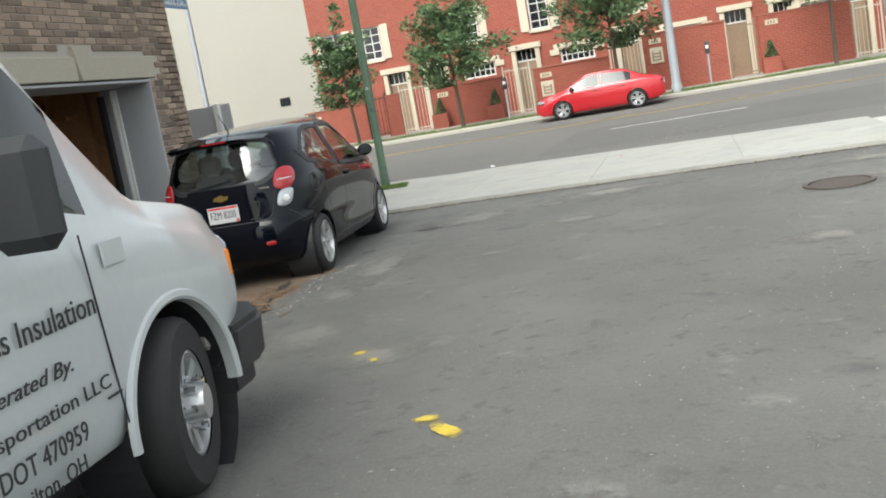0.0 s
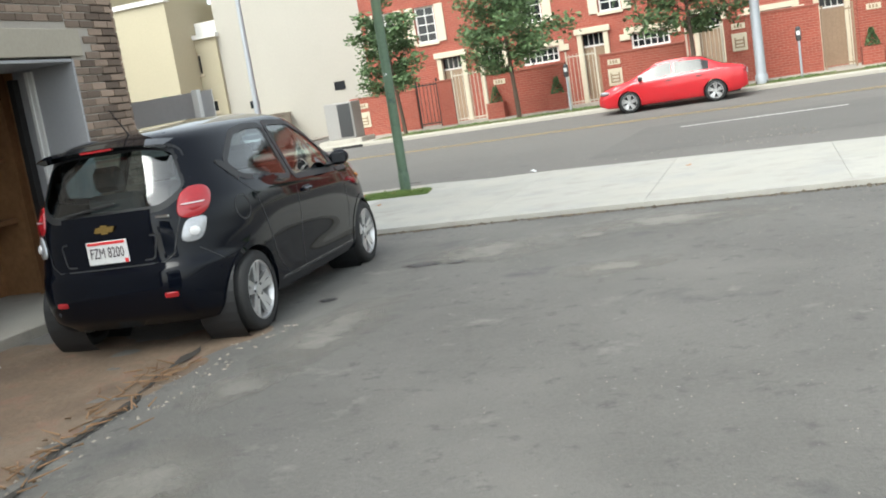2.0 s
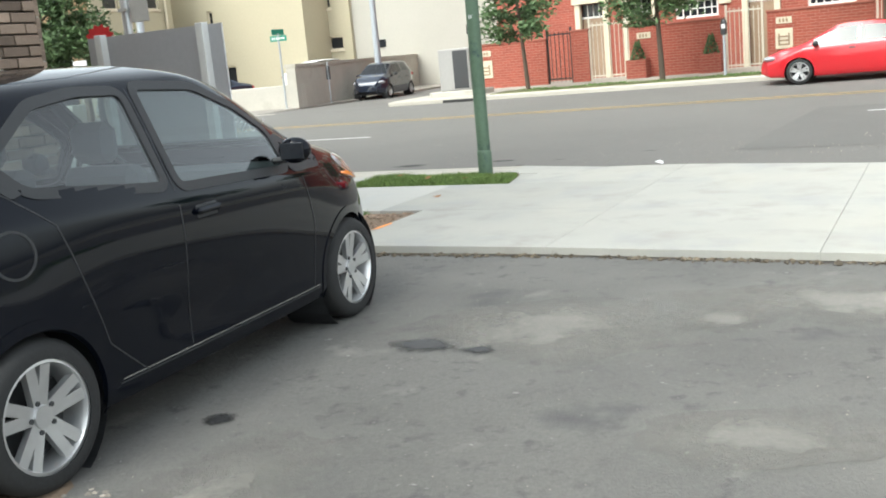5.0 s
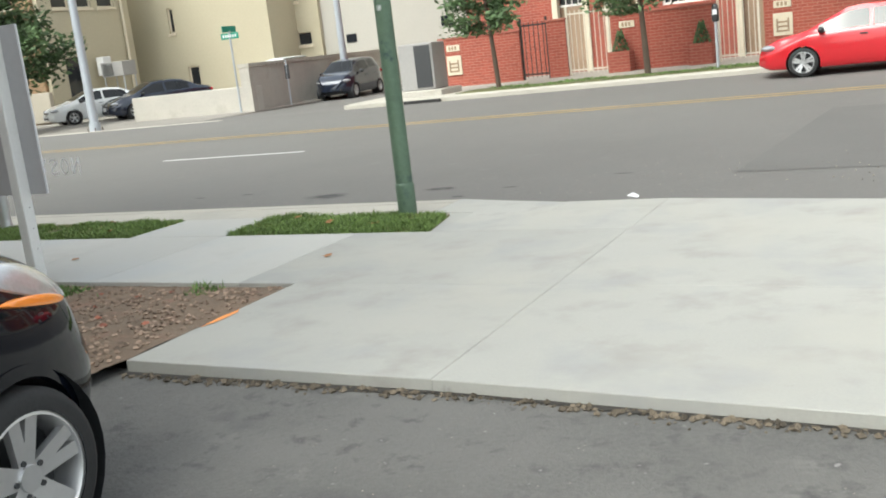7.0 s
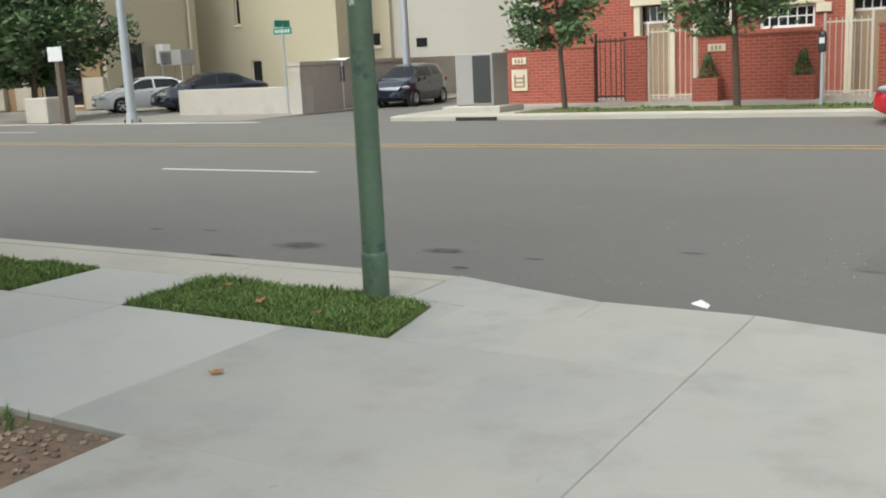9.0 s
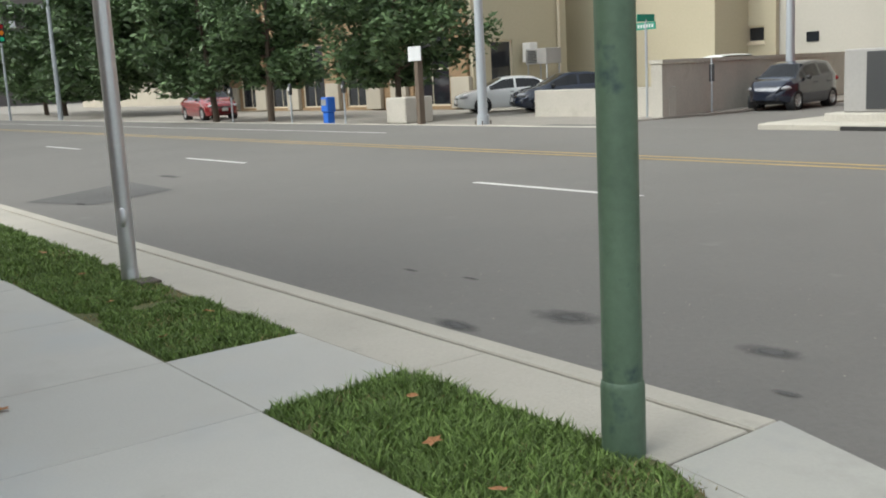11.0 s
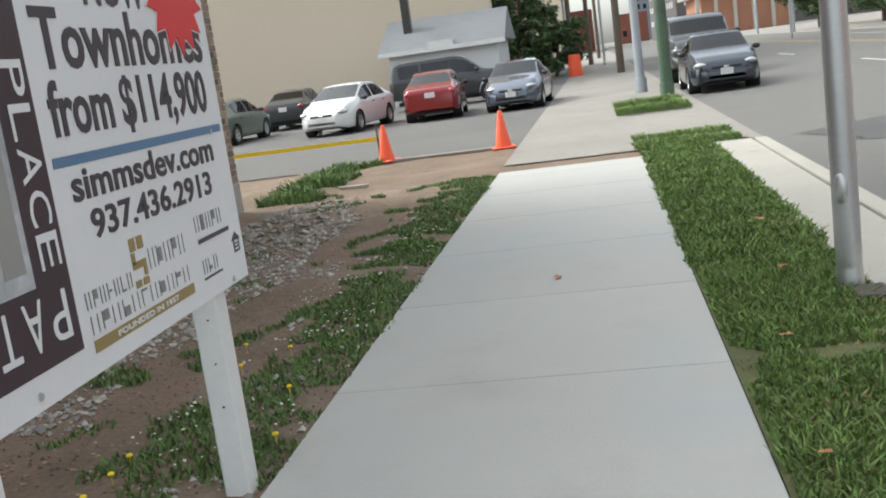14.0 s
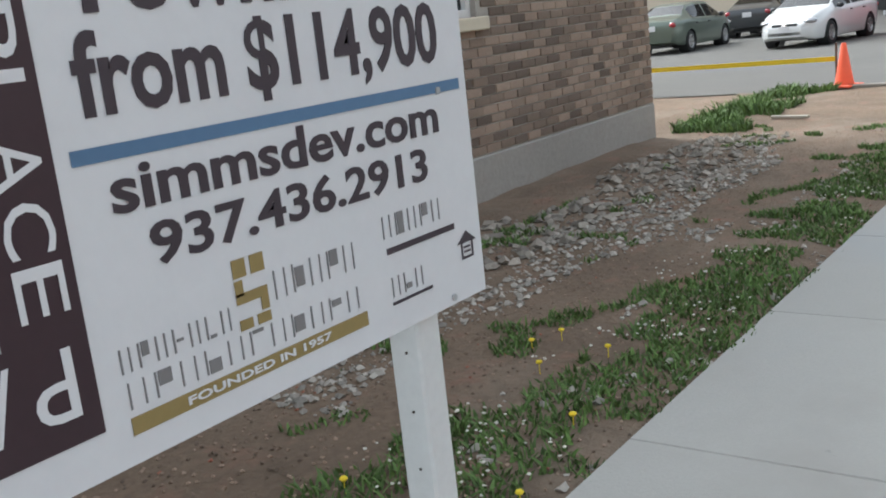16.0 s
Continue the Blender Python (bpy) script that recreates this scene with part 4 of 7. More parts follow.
for y in (0.1, 1.0):
    part("bracket", boxes((0.003, y, 6.0, 0.24, y + 0.4, 7.0), bevel=0.02), M["whitetrim"], hall)
part("downpipe", rods(((0.1, 4.4, -0.1), (0.1, 4.4, 6.2), 0.06)), M["trim"], hall)
acu = thing("air_conditioner", -30.1, 38.0, 1.28, 0, "grey air conditioner on a tall steel frame", "air conditioner")
acu.scale = (0.65,) * 3
part("duct", boxes((-1.5, -0.3, 0.75, -0.9, 0.4, 1.9), bevel=0.03), M["whitetrim"], acu, "white sheet-metal duct")
part("casing", boxes((-0.9, -0.6, 0.6, 0.9, 0.6, 1.5), bevel=0.03), M["boxgrey"], acu)
part("louvre", boxes(*[(-0.7, -0.63, 0.7 + 0.09 * k, 0.1, -0.601, 0.74 + 0.09 * k) for k in range(8)]), M["gunpaint"], acu)
for x in (-0.8, 0.8):
    for y in (-0.5, 0.5):
        part("leg", rods(((x, y, -1.85), (x, y, 0.6), 0.04), seg=8), M["polegrey"], acu)

# retaining walls
rw = setting(part("retaining_wall", boxes((-23.3, 31.3, -0.2, -18.3, 31.6, 0.85), bevel=0.02), M["retwall"]), "low stained concrete retaining wall", "retaining wall")
bm = bmesh.new()
prism(bm, [(-18.6, 31.0), (-18.25, 31.0), (-19.0, 35), (-21.5, 47.6), (-21.85, 47.6), (-19.35, 35)], -0.3, 1.42)
setting(part("retaining_wall_side", bm, M["retwall"]), "tall stained concrete retaining wall", "retaining wall")
bm = bmesh.new()
prism(bm, [(-18.64, 30.97), (-18.2, 30.97), (-18.95, 35), (-21.45, 47.6), (-21.9, 47.6), (-19.4, 35)], 1.425, 1.52)
setting(part("retaining_wall_cap", bm, M["retwall"]), "concrete coping of the retaining wall", "coping")

# cream building and cottage to the west
west = thing("cream_party_wall_building", -46.4, -2, 0, 5, "tall blank cream-painted building", "building")
part("wall", boxes((-10, -26, -0.3, 0, 10.8, 18)), M["creamwall"], west, "blank cream-painted wall")
cot = thing("white_cottage", -41.5, 5.25, 0, 0, "white clapboard cottage with a grey shingle roof", "house")
cot.scale = (0.78, 0.8, 0.8)
part("wall", boxes((-6, 0, -0.3, 0, 5.2, 2.5)), M["siding"], cot)
bm = bmesh.new()
v = [bm.verts.new(p) for p in ((0.4, -0.4, 2.45), (0.4, 5.6, 2.45), (-3.2, 5.6, 4.0), (-3.2, -0.4, 4.0), (-6.4, -0.4, 2.45), (-6.4, 5.6, 2.45))]
bm.faces.new((v[0], v[1], v[2], v[3])), bm.faces.new((v[3], v[2], v[5], v[4])), bm.faces.new((v[1], v[5], v[2])), bm.faces.new((v[0], v[3], v[4])), bm.faces.new((v[0], v[4], v[5], v[1]))
part("roof", bm, M["roofgrey"], cot, "grey shingle roof")
part("dormer", boxes((-0.2, 2.0, 2.45, 0.42, 3.2, 2.75)), M["whitetrim"], cot)
part("fascia", boxes((0.35, -0.42, 2.28, 0.45, 5.62, 2.47)), M["whitetrim"], cot)
window_unit(cot, 1.2, 2.2, 0.9, 2.0, pose(0, 0, 0, 0, 0, 90), (1, 2))
window_unit(cot, 3.2, 4.0, 0.9, 2.0, pose(0, 0, 0, 0, 0, 90), (1, 2))
part("chimney", boxes((-2.0, 0.6, 3.2, -1.6, 1.0, 5.2)), M["gunpaint"], cot)
rustb = thing("rust_brick_building", -62, 8.4, 0, 0, "tall rust-red brick building", "building")
part("wall", boxes((-10, -3.2, -0.3, 0, 0, 22)), M["rust"], rustb)
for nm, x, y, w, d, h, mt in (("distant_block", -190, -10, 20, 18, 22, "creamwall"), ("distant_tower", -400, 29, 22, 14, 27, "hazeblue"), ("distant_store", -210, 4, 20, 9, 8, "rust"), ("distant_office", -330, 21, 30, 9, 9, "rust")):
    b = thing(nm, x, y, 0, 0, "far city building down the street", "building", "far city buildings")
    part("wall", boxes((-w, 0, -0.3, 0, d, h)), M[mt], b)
    rows = [(0.0, 1.0 + q * 2.4, 2 + 3.2 * p, 0.06, 2.2 + q * 2.4, 3.8 + 3.2 * p) for p in range(int(h / 3.2) - 1) for q in range(int(d / 2.4) - 1)]
    for r0 in rows:
        part("window", boxes(r0), M["blackwin"], b)
tower = thing("apartment_tower", -205, 29, 0, 4, "dark brown apartment tower with small windows", "building")
part("wall", boxes((-40, 0, -0.3, 0, 62, 70)), M["tower"], tower)
rows = [(0.0, 1.5 + q * 3, 3 + 3 * p, 0.1, 2.6 + q * 3, 4.2 + 3 * p) for p in range(22) for q in range(20)]
rows += [(-38.5 + q * 3, -0.1, 3 + 3 * p, -37.4 + q * 3, 0, 4.2 + 3 * p) for p in range(22) for q in range(12)]
# white siding colour makes the small windows look lit
part("windows", boxes(*rows), M["siding"], tower)["kind"] = "stuff"
plaza = thing("orange_brick_pavilion", -165, 29.5, 0, 4, "orange brick pavilion with a flat white canopy", "building")
part("wall", boxes((-14, 0, -0.3, 0, 13, 6)), M["pinkstone"], plaza)
part("canopy", boxes((-15, -1.2, 6, 1.5, 14, 6.9)), M["render_wall"], plaza)
for k in range(6):
    part("column", boxes((0.8, -1.0 + 2.8 * k, -0.3, 1.3, -0.5 + 2.8 * k, 6)), M["render_wall"], plaza)
longb = thing("long_stone_building", -62, 46, 0.25, 0, "long pale stone building behind the street trees", "building")
part("wall", boxes((-50, 0, -0.3, -2, 14, 6.0)), M["lime"], longb)


# ---- vehicles ----
def wheel_meshes(r, rim_r, width, spokes, pairs=True):
    """Meshes for a tyre, a rim, and a hub, turned about y, with the outer side at -y."""
    turn = pose(0, 0, 0, 90, 0, 0)
    w = width / 2
    bm = bmesh.new()
    lathe(bm, [(rim_r, -w * 0.8), (rim_r + 0.012, -w), (r - 0.035, -w * 1.02), (r - 0.012, -w * 0.86), (r, -w * 0.6), (r, w * 0.6), (r - 0.012, w * 0.86), (r - 0.035, w * 1.02), (rim_r, w)], 40, turn)
    tyre = mesh_of(bm, "tyre", M["tyre"], True)
    bm = bmesh.new()
    lathe(bm, [(rim_r + 0.004, w * 0.92), (rim_r - 0.012, w * 0.95), (rim_r - 0.025, w * 0.6), (rim_r - 0.03, -w * 0.7), (0, -w * 0.7)], 36, turn)
    for k in range(spokes):
        for off in ((-0.16, 0.16) if pairs else (0.0,)):
            a = 2 * math.pi * k / spokes + math.pi / 2
            half = rim_r * (0.11 if pairs else 0.13)
            pts = []
            for rad, wd, dep in ((rim_r * 0.16, half * 0.95, w * 0.62), (rim_r * 0.96, half, w * 0.86)):
                base = a + (off * (1.15 if pairs else 1) if rad > rim_r * 0.5 else off * 1.6)
                for side in (-1, 1):
                    x, y = rad * math.cos(base) - side * wd * math.sin(base), rad * math.sin(base) + side * wd * math.cos(base)
                    pts.append(((x, y), dep))
            lo = [bm.verts.new((p[0], -d, p[1])) for p, d in pts]
            hi = [bm.verts.new((p[0], -d + 0.03, p[1])) for p, d in pts]
            for a4, b4 in ((0, 1), (1, 3), (3, 2), (2, 0)):
                bm.faces.new((lo[a4], lo[b4], hi[b4], hi[a4]))
            bm.faces.new((lo[0], lo[2], lo[3], lo[1]))
    rod(bm, (0, -w * 0.3, 0), (0, -w * 0.74, 0), rim_r * 0.24, rim_r * 0.2, 20)
    rim = mesh_of(bm, "rim", M["rim"], True)
    bm = bmesh.new()
    lathe(bm, [(rim_r - 0.03, -0.02), (0, -0.02)], 24, turn)
    back = mesh_of(bm, "rim_back", M["blackplastic"])
    bm = bmesh.new()
    for k in range(5):
        a = 2 * math.pi * k / 5 + 0.6
        rod(bm, (rim_r * 0.27 * math.cos(a), -w * 0.5, rim_r * 0.27 * math.sin(a)), (rim_r * 0.27 * math.cos(a), -w * 0.72, rim_r * 0.27 * math.sin(a)), rim_r * 0.05, None, 6)
    nuts = mesh_of(bm, "wheel_nuts", M["gunpaint"])
    return tyre, rim, back, nuts


def add_wheel(parent, x, y, r, meshes, out=-1):
    """One wheel as a part with its tyre and rim; out: which side it faces."""
    tyre, rim, back, nuts = meshes
    w = new("wheel", tyre)
    w.parent = parent
    w.matrix_basis = pose(x, y, r, 0, 0, 0 if out < 0 else 180)
    for nm, me in (("rim", rim), ("rim_back", back), ("wheel_nuts", nuts)):
        o = new(nm, me)
        o.parent = w
        if nm == "rim_back":
            o.matrix_basis = pose(0, 0.0, 0)
    return w


def vehicle(name, x, y, z, rz, shape, paint, label, category, glass="darkglass", wheels=(0.31, 0.2, 0.2, 5, True), nx=70, group="", scale=1.0, rx=0, ry=0):
    """A car as a lofted shell with window panes, wheels in round arches, lamps and plates. shape: curves over the car's length."""
    car = thing(name, x, y, z, rz, label, category, group, rx, ry)
    car.scale = (scale,) * 3
    S = {k: np.array(v) for k, v in shape.items() if k in ("top", "belt", "low", "half", "roof")}
    x0, x1 = S["top"][0, 0], S["top"][-1, 0]

    def val(key, t):
        return float(np.interp(t, S[key][:, 0], S[key][:, 1]))

    extra = sorted(shape["cuts"])
    xs = sorted(set(np.round(np.concatenate([np.linspace(x0, x1, nx), x0 + (x1 - x0) * np.array([0.002, 0.006, 0.994, 0.998]), extra]), 4)))
    ring_of, js = [], 18
    axle, arch = shape["axles"], shape["arch"]
    for t in xs:
        top, belt, low, half = val("top", t), val("belt", t), val("low", t), val("half", t)
        belt = min(belt, top - 0.02)
        cab = min(1.0, max(0.0, (top - belt - 0.02) / 0.35))
        rf = val("roof", t) * cab + half * 0.86 * (1 - cab)
        ring = [(0, low), (half * 0.55, low), (half * 0.93, low)]
        for k, bulge in enumerate((0.965, 0.985, 0.996, 1.0, 1.0, 0.997, 0.99, 0.978)):
            ring.append((half * bulge, low + (belt - low) * (0.06 + 0.88 * k / 7)))
        ring.append((half * 0.955, belt))
        up = top - belt
        edge = belt + up * 0.9
        for k in (0.07, 0.5, 0.88):
            ring.append((half * 0.95 + (rf - half * 0.95) * k, belt + (edge - belt) * k))
        ring += [(rf * 0.955, belt + up * 0.945), (rf * 0.8, belt + up * 0.982), (rf * 0.45, top), (0, top + 0.004)]
        ring_of.append(ring)
    js = len(ring_of[0])
    rects = []
    verts, index = [], {}
    for i, t in enumerate(xs):
        for side in (-1, 1):
            for j, (yy, zz) in enumerate(ring_of[i]):
                if side == 1 and yy == 0:
                    index[i, side, j] = index[i, -1, j]
                    continue
                px, pz = t, zz
                index[i, side, j] = len(verts)
                verts.append([px, side * yy, pz])
    verts = np.array(verts)
    inside = np.zeros(len(verts), bool)
    for a in axle:
        d = np.hypot(verts[:, 0] - a, verts[:, 2] - shape["hub"])
        hit = (d < arch) & (np.abs(verts[:, 1]) > 0.45)
        inside |= hit
        for n in np.nonzero(hit)[0]:
            q = max(d[n], 1e-3)
            if verts[n, 2] < shape["hub"]:
                verts[n, 0] = a + math.copysign(math.sqrt(max(0.0, arch ** 2 - (verts[n, 2] - shape["hub"]) ** 2)), verts[n, 0] - a)
                continue
            verts[n, 0], verts[n, 2] = a + (verts[n, 0] - a) / q * arch, shape["hub"] + (verts[n, 2] - shape["hub"]) / q * arch
    groups = {"body": []}
    for i in range(len(xs) - 1):
        mid = (xs[i] + xs[i + 1]) / 2
        for side in (-1, 1):
            for j in range(js - 1):
                q = [index[i, side, j], index[i + 1, side, j], index[i + 1, side, j + 1], index[i, side, j + 1]]
                if all(inside[n] for n in q):
                    continue
                key = "body"
                if 12 <= j < 14:
                    for nm, a, b in shape["side_glass"]:
                        if a <= mid <= b and val("top", mid) - val("belt", mid) > 0.1:
                            key = (nm, side)
                elif j >= 15:
                    for nm, a, b in shape["top_glass"]:
                        if a <= mid <= b:
                            key = (nm, 0)
                f = list(dict.fromkeys(q))
                if len(f) > 2:
                    groups.setdefault(key, []).append(f)
    for end in (0, len(xs) - 1):
        loop = [index[end, -1, j] for j in range(js)] + [index[end, 1, j] for j in range(js - 2, 0, -1)]
        groups["body"].append(loop)
    for key, faces in groups.items():
        used = sorted({n for f in faces for n in f})
        back = {n: k for k, n in enumerate(used)}
        bm = bmesh.new()
        vs = [bm.verts.new(verts[n]) for n in used]
        for f in faces:
            try:
                bm.faces.new([vs[back[n]] for n in f])
            except ValueError:
                pass
        nm = key if isinstance(key, str) else key[0]
        ob = part(nm, bm, M[paint] if nm == "body" else M[glass], car, "" if nm == "body" else "tinted glass pane", smooth=True)
    # arches and underside
    bm = bmesh.new()
    hw = float(S["half"][:, 1].max())
    for a in axle:
        for s in (-1, 1):
            turn = pose(a, s * (hw - 0.16), shape["hub"], 90, 0, 0)
            lathe(bm, [(arch + 0.004, -0.14), (arch + 0.004, 0.14)], 30, turn)
    box(bm, x0 + 0.25, -hw + 0.32, 0.2, x1 - 0.25, hw - 0.32, 0.34)
    part("underbody", bm, M["blackplastic"], car)
    r, rim_r, width, spokes, pairs = wheels
    ms = wheel_meshes(r, rim_r, width, spokes, pairs)
    for a in axle:
        for s in (-1, 1):
            add_wheel(car, a, s * (hw - width / 2 - shape.get("inset", 0.015)), r, ms, s)
    return car


def lamp(car, name, c, r, material, m=None, seg=7):
    bm = bmesh.new()
    blob(bm, (0, 0, 0), r, seg, m)
    return part(name, bm, M[material], car, "", True, Matrix.Translation(c))


def slab_on(car, name, c, size, material, bevel=0.01, m=None, parent=None):
    bm = boxes((-size[0] / 2, -size[1] / 2, -size[2] / 2, size[0] / 2, size[1] / 2, size[2] / 2), bevel=bevel)
    return part(name, bm, M[material], parent or car, "", False, Matrix.Translation(c) @ (m or Matrix.Identity(4)))


HATCH = dict(
    top=[(-1.76, 0.62), (-1.745, 0.9), (-1.71, 1.02), (-1.57, 1.36), (-1.52, 1.41), (-1.42, 1.45), (-1.2, 1.49), (-0.5, 1.525), (0.1, 1.505), (0.42, 1.44), (1.12, 1.04), (1.2, 1.0), (1.5, 0.92), (1.72, 0.8), (1.83, 0.68), (1.86, 0.56)],
    belt=[(-1.76, 0.99), (-1.4, 1.1), (-0.6, 1.04), (0.6, 0.95), (1.1, 0.89), (1.5, 0.8), (1.86, 0.5)],
    low=[(-1.76, 0.34), (-1.6, 0.25), (-1.2, 0.2), (1.2, 0.19), (1.5, 0.24), (1.86, 0.34)],
    half=[(-1.76, 0.48), (-1.745, 0.56), (-1.7, 0.635), (-1.6, 0.695), (-1.45, 0.745), (-1.15, 0.795), (0, 0.785), (1.15, 0.79), (1.4, 0.755), (1.55, 0.69), (1.7, 0.58), (1.86, 0.36)],
    roof=[(-1.76, 0.46), (-1.3, 0.51), (0, 0.545), (1.2, 0.6)],
    axles=(-1.1875, 1.1875), hub=0.285, arch=0.325, cuts=[-1.36, -0.46, -0.38, 0.52, 0.58, 0.92],
    side_glass=[("rear_side_window", -1.08, -0.46), ("front_side_window", -0.34, 0.56), ("quarter_window", 0.64, 0.95)],
    top_glass=[("rear_window", -1.70, -1.555), ("windscreen", 0.44, 1.1)], inset=0.02)
SEDAN = dict(
    top=[(-2.25, 0.6), (-2.23, 0.85), (-2.15, 0.98), (-1.85, 1.05), (-1.6, 1.09), (-0.95, 1.4), (-0.5, 1.455), (0.1, 1.46), (0.4, 1.42), (1.15, 1.03), (1.3, 0.98), (1.8, 0.88), (2.1, 0.75), (2.26, 0.6), (2.29, 0.5)],
    belt=[(-2.25, 0.92), (-1.5, 0.98), (0, 0.94), (1.2, 0.9), (2.29, 0.5)],
    low=[(-2.25, 0.36), (-2.0, 0.26), (-1.3, 0.2), (1.3, 0.19), (2.0, 0.2), (2.29, 0.3)],
    half=[(-2.25, 0.66), (-2.15, 0.76), (-1.8, 0.84), (-1.2, 0.875), (1.2, 0.875), (1.8, 0.82), (2.1, 0.7), (2.29, 0.46)],
    roof=[(-2.25, 0.6), (-1.0, 0.58), (0, 0.62), (1.2, 0.7)],
    axles=(-1.3, 1.3), hub=0.315, arch=0.36, cuts=[-1.0, -0.14, -0.06, 0.85],
    side_glass=[("rear_side_window", -1.15, -0.14), ("front_side_window", -0.06, 0.95)],
    top_glass=[("rear_window", -1.55, -1.0), ("windscreen", 0.42, 1.12)])


def dressed(car, front=2.26, rear=-2.22, hw=0.7, zf=0.68, zr=0.84, plate_front=True, plate_rear=True, mirror_x=0.95, mirror_z=0.98, hw2=0.92):
    """Lamps, plates, mirrors, grille and handles for a common car."""
    for s in (-1, 1):
        lamp(car, "headlight", (front - 0.22, s * (hw - 0.1), zf), (0.2, 0.15, 0.075), "whitelens", pose(0, 0, 0, 0, 0, s * -32))
        lamp(car, "tail_light", (rear + 0.08, s * (hw - 0.06), zr), (0.1, 0.14, 0.09), "redlens", pose(0, 0, 0, 0, 0, s * 25))
        lamp(car, "wing_mirror", (mirror_x - 0.05, s * (hw2), mirror_z), (0.075, 0.1, 0.07), "blackplastic")
        for hx in (0.05, -0.85):
            slab_on(car, "door_handle", (hx, s * (hw2 - 0.045), 0.83), (0.16, 0.03, 0.03), "blackplastic", 0.008)
    slab_on(car, "grille", (front - 0.02, 0, zf - 0.08), (0.06, 0.7, 0.09), "blackplastic", 0.02)
    slab_on(car, "lower_grille", (front - 0.0, 0, 0.38), (0.06, 0.9, 0.12), "blackplastic", 0.02)
    slab_on(car, "badge", (front + 0.015, 0, zf - 0.08), (0.02, 0.14, 0.06), "chrome", 0.008)
    if plate_front:
        slab_on(car, "front_plate", (front + 0.035, 0, 0.5), (0.012, 0.305, 0.155), "plate", 0.004)
    if plate_rear:
        slab_on(car, "rear_plate", (rear - 0.03, 0, 0.78), (0.012, 0.305, 0.155), "plate", 0.004)
    return car


# the black hatchback beside the walk: a shell of level slices, each a rounded outline in plan
def smooth_curve(rows):
    """A monotone cubic through (key, value) rows."""
    k, v = np.array(rows, float).T
    h, d = np.diff(k), np.diff(v) / np.diff(k)
    m = np.zeros(len(k))
    for i in range(1, len(k) - 1):
        m[i] = 0 if d[i - 1] * d[i] <= 0 else 2 * d[i - 1] * d[i] / (d[i - 1] + d[i])
    m[0], m[-1] = d[0], d[-1]

    def at(t):
        t = min(max(t, k[0]), k[-1])
        i = min(int(np.searchsorted(k, t, side="right")) - 1, len(h) - 1)
        q = (t - k[i]) / h[i]
        return float((1 + 2 * q) * (1 - q) ** 2 * v[i] + q * (1 - q) ** 2 * h[i] * m[i] + q * q * (3 - 2 * q) * v[i + 1] + q * q * (q - 1) * h[i] * m[i + 1])
    return at


HX = -0.05                                          # where the front and rear halves of a slice meet
tail_x = smooth_curve([(0.2, -1.62), (0.3, -1.74), (0.45, -1.785), (0.58, -1.775), (0.64, -1.745), (0.9, -1.725), (1.02, -1.70), (1.1, -1.675), (1.3, -1.595), (1.4, -1.55), (1.44, -1.50), (1.47, -1.38), (1.5, -1.06), (1.525, -0.7), (1.535, -0.42)])
nose_x = smooth_curve([(0.2, 1.68), (0.35, 1.81), (0.5, 1.845), (0.62, 1.82), (0.74, 1.79), (0.82, 1.735), (0.88, 1.66), (0.94, 1.53), (1.0, 1.32), (1.04, 1.1), (1.1, 0.985), (1.3, 0.65), (1.42, 0.39), (1.48, 0.2), (1.51, -0.03), (1.53, -0.28), (1.535, -0.38)])
side_y = smooth_curve([(0.12, 0.70), (0.2, 0.745), (0.26, 0.765), (0.4, 0.775), (0.6, 0.79), (0.8, 0.798), (0.9, 0.79), (0.98, 0.765), (1.05, 0.735), (1.3, 0.635), (1.4, 0.59), (1.44, 0.56), (1.47, 0.51), (1.5, 0.41), (1.525, 0.25), (1.54, 0.05), (1.7, 0.02)])
tail_n = smooth_curve([(0.2, 5.0), (0.6, 4.6), (0.85, 4.2), (1.05, 4.0), (1.4, 4.4), (1.5, 3.0), (1.54, 2.2)])
nose_n = smooth_curve([(0.2, 4.2), (0.6, 4.0), (0.85, 3.6), (0.95, 4.2), (1.05, 4.4), (1.4, 4.2), (1.5, 2.8), (1.54, 2.2)])


def hatch_w(x, z):
    """Half width: the shoulder climbs towards the tail, and the wings swell over the wheels."""
    lean = 0.055 * x * min(1.0, max(0.0, (z - 0.75) / 0.2)) * min(1.0, max(0.0, (1.42 - z) / 0.2))
    swell = sum(0.014 * math.exp(-((x - c) / 0.33) ** 2 - ((z - 0.55) / 0.22) ** 2) for c in (-1.1875, 1.1875))
    crease = -0.012 * math.exp(-((z - 0.47) / 0.12) ** 2) * math.exp(-(x / 0.7) ** 2)
    return side_y(z + lean) + swell + crease


def hatch_y(x, z):
    """The side's distance from the middle at x, z."""
    if x < HX:
        n, q = tail_n(z), (x - HX) / (tail_x(z) - HX)
    else:
        n, q = nose_n(z), (x - HX) / (nose_x(z) - HX)
    return hatch_w(x, z) * max(0.0, 1 - min(1.0, q) ** n) ** (1 / n)


def hatch_p(a, z, lift=0.0):
    """The point of slice z at angle a: 0 at the tail's middle, 90 at the side, 180 at the nose; lift moves it outwards."""
    t = radians(a)
    c, s = abs(math.cos(t)), abs(math.sin(t))
    end, n = (tail_x(z), tail_n(z)) if a < 90 else (nose_x(z), nose_n(z))
    x = HX + (end - HX) * c ** (2 / n)
    y = hatch_w(x, z) * s ** (2 / n)
    return Vector((x + lift * (-math.cos(t)), y + lift * math.sin(t), z))


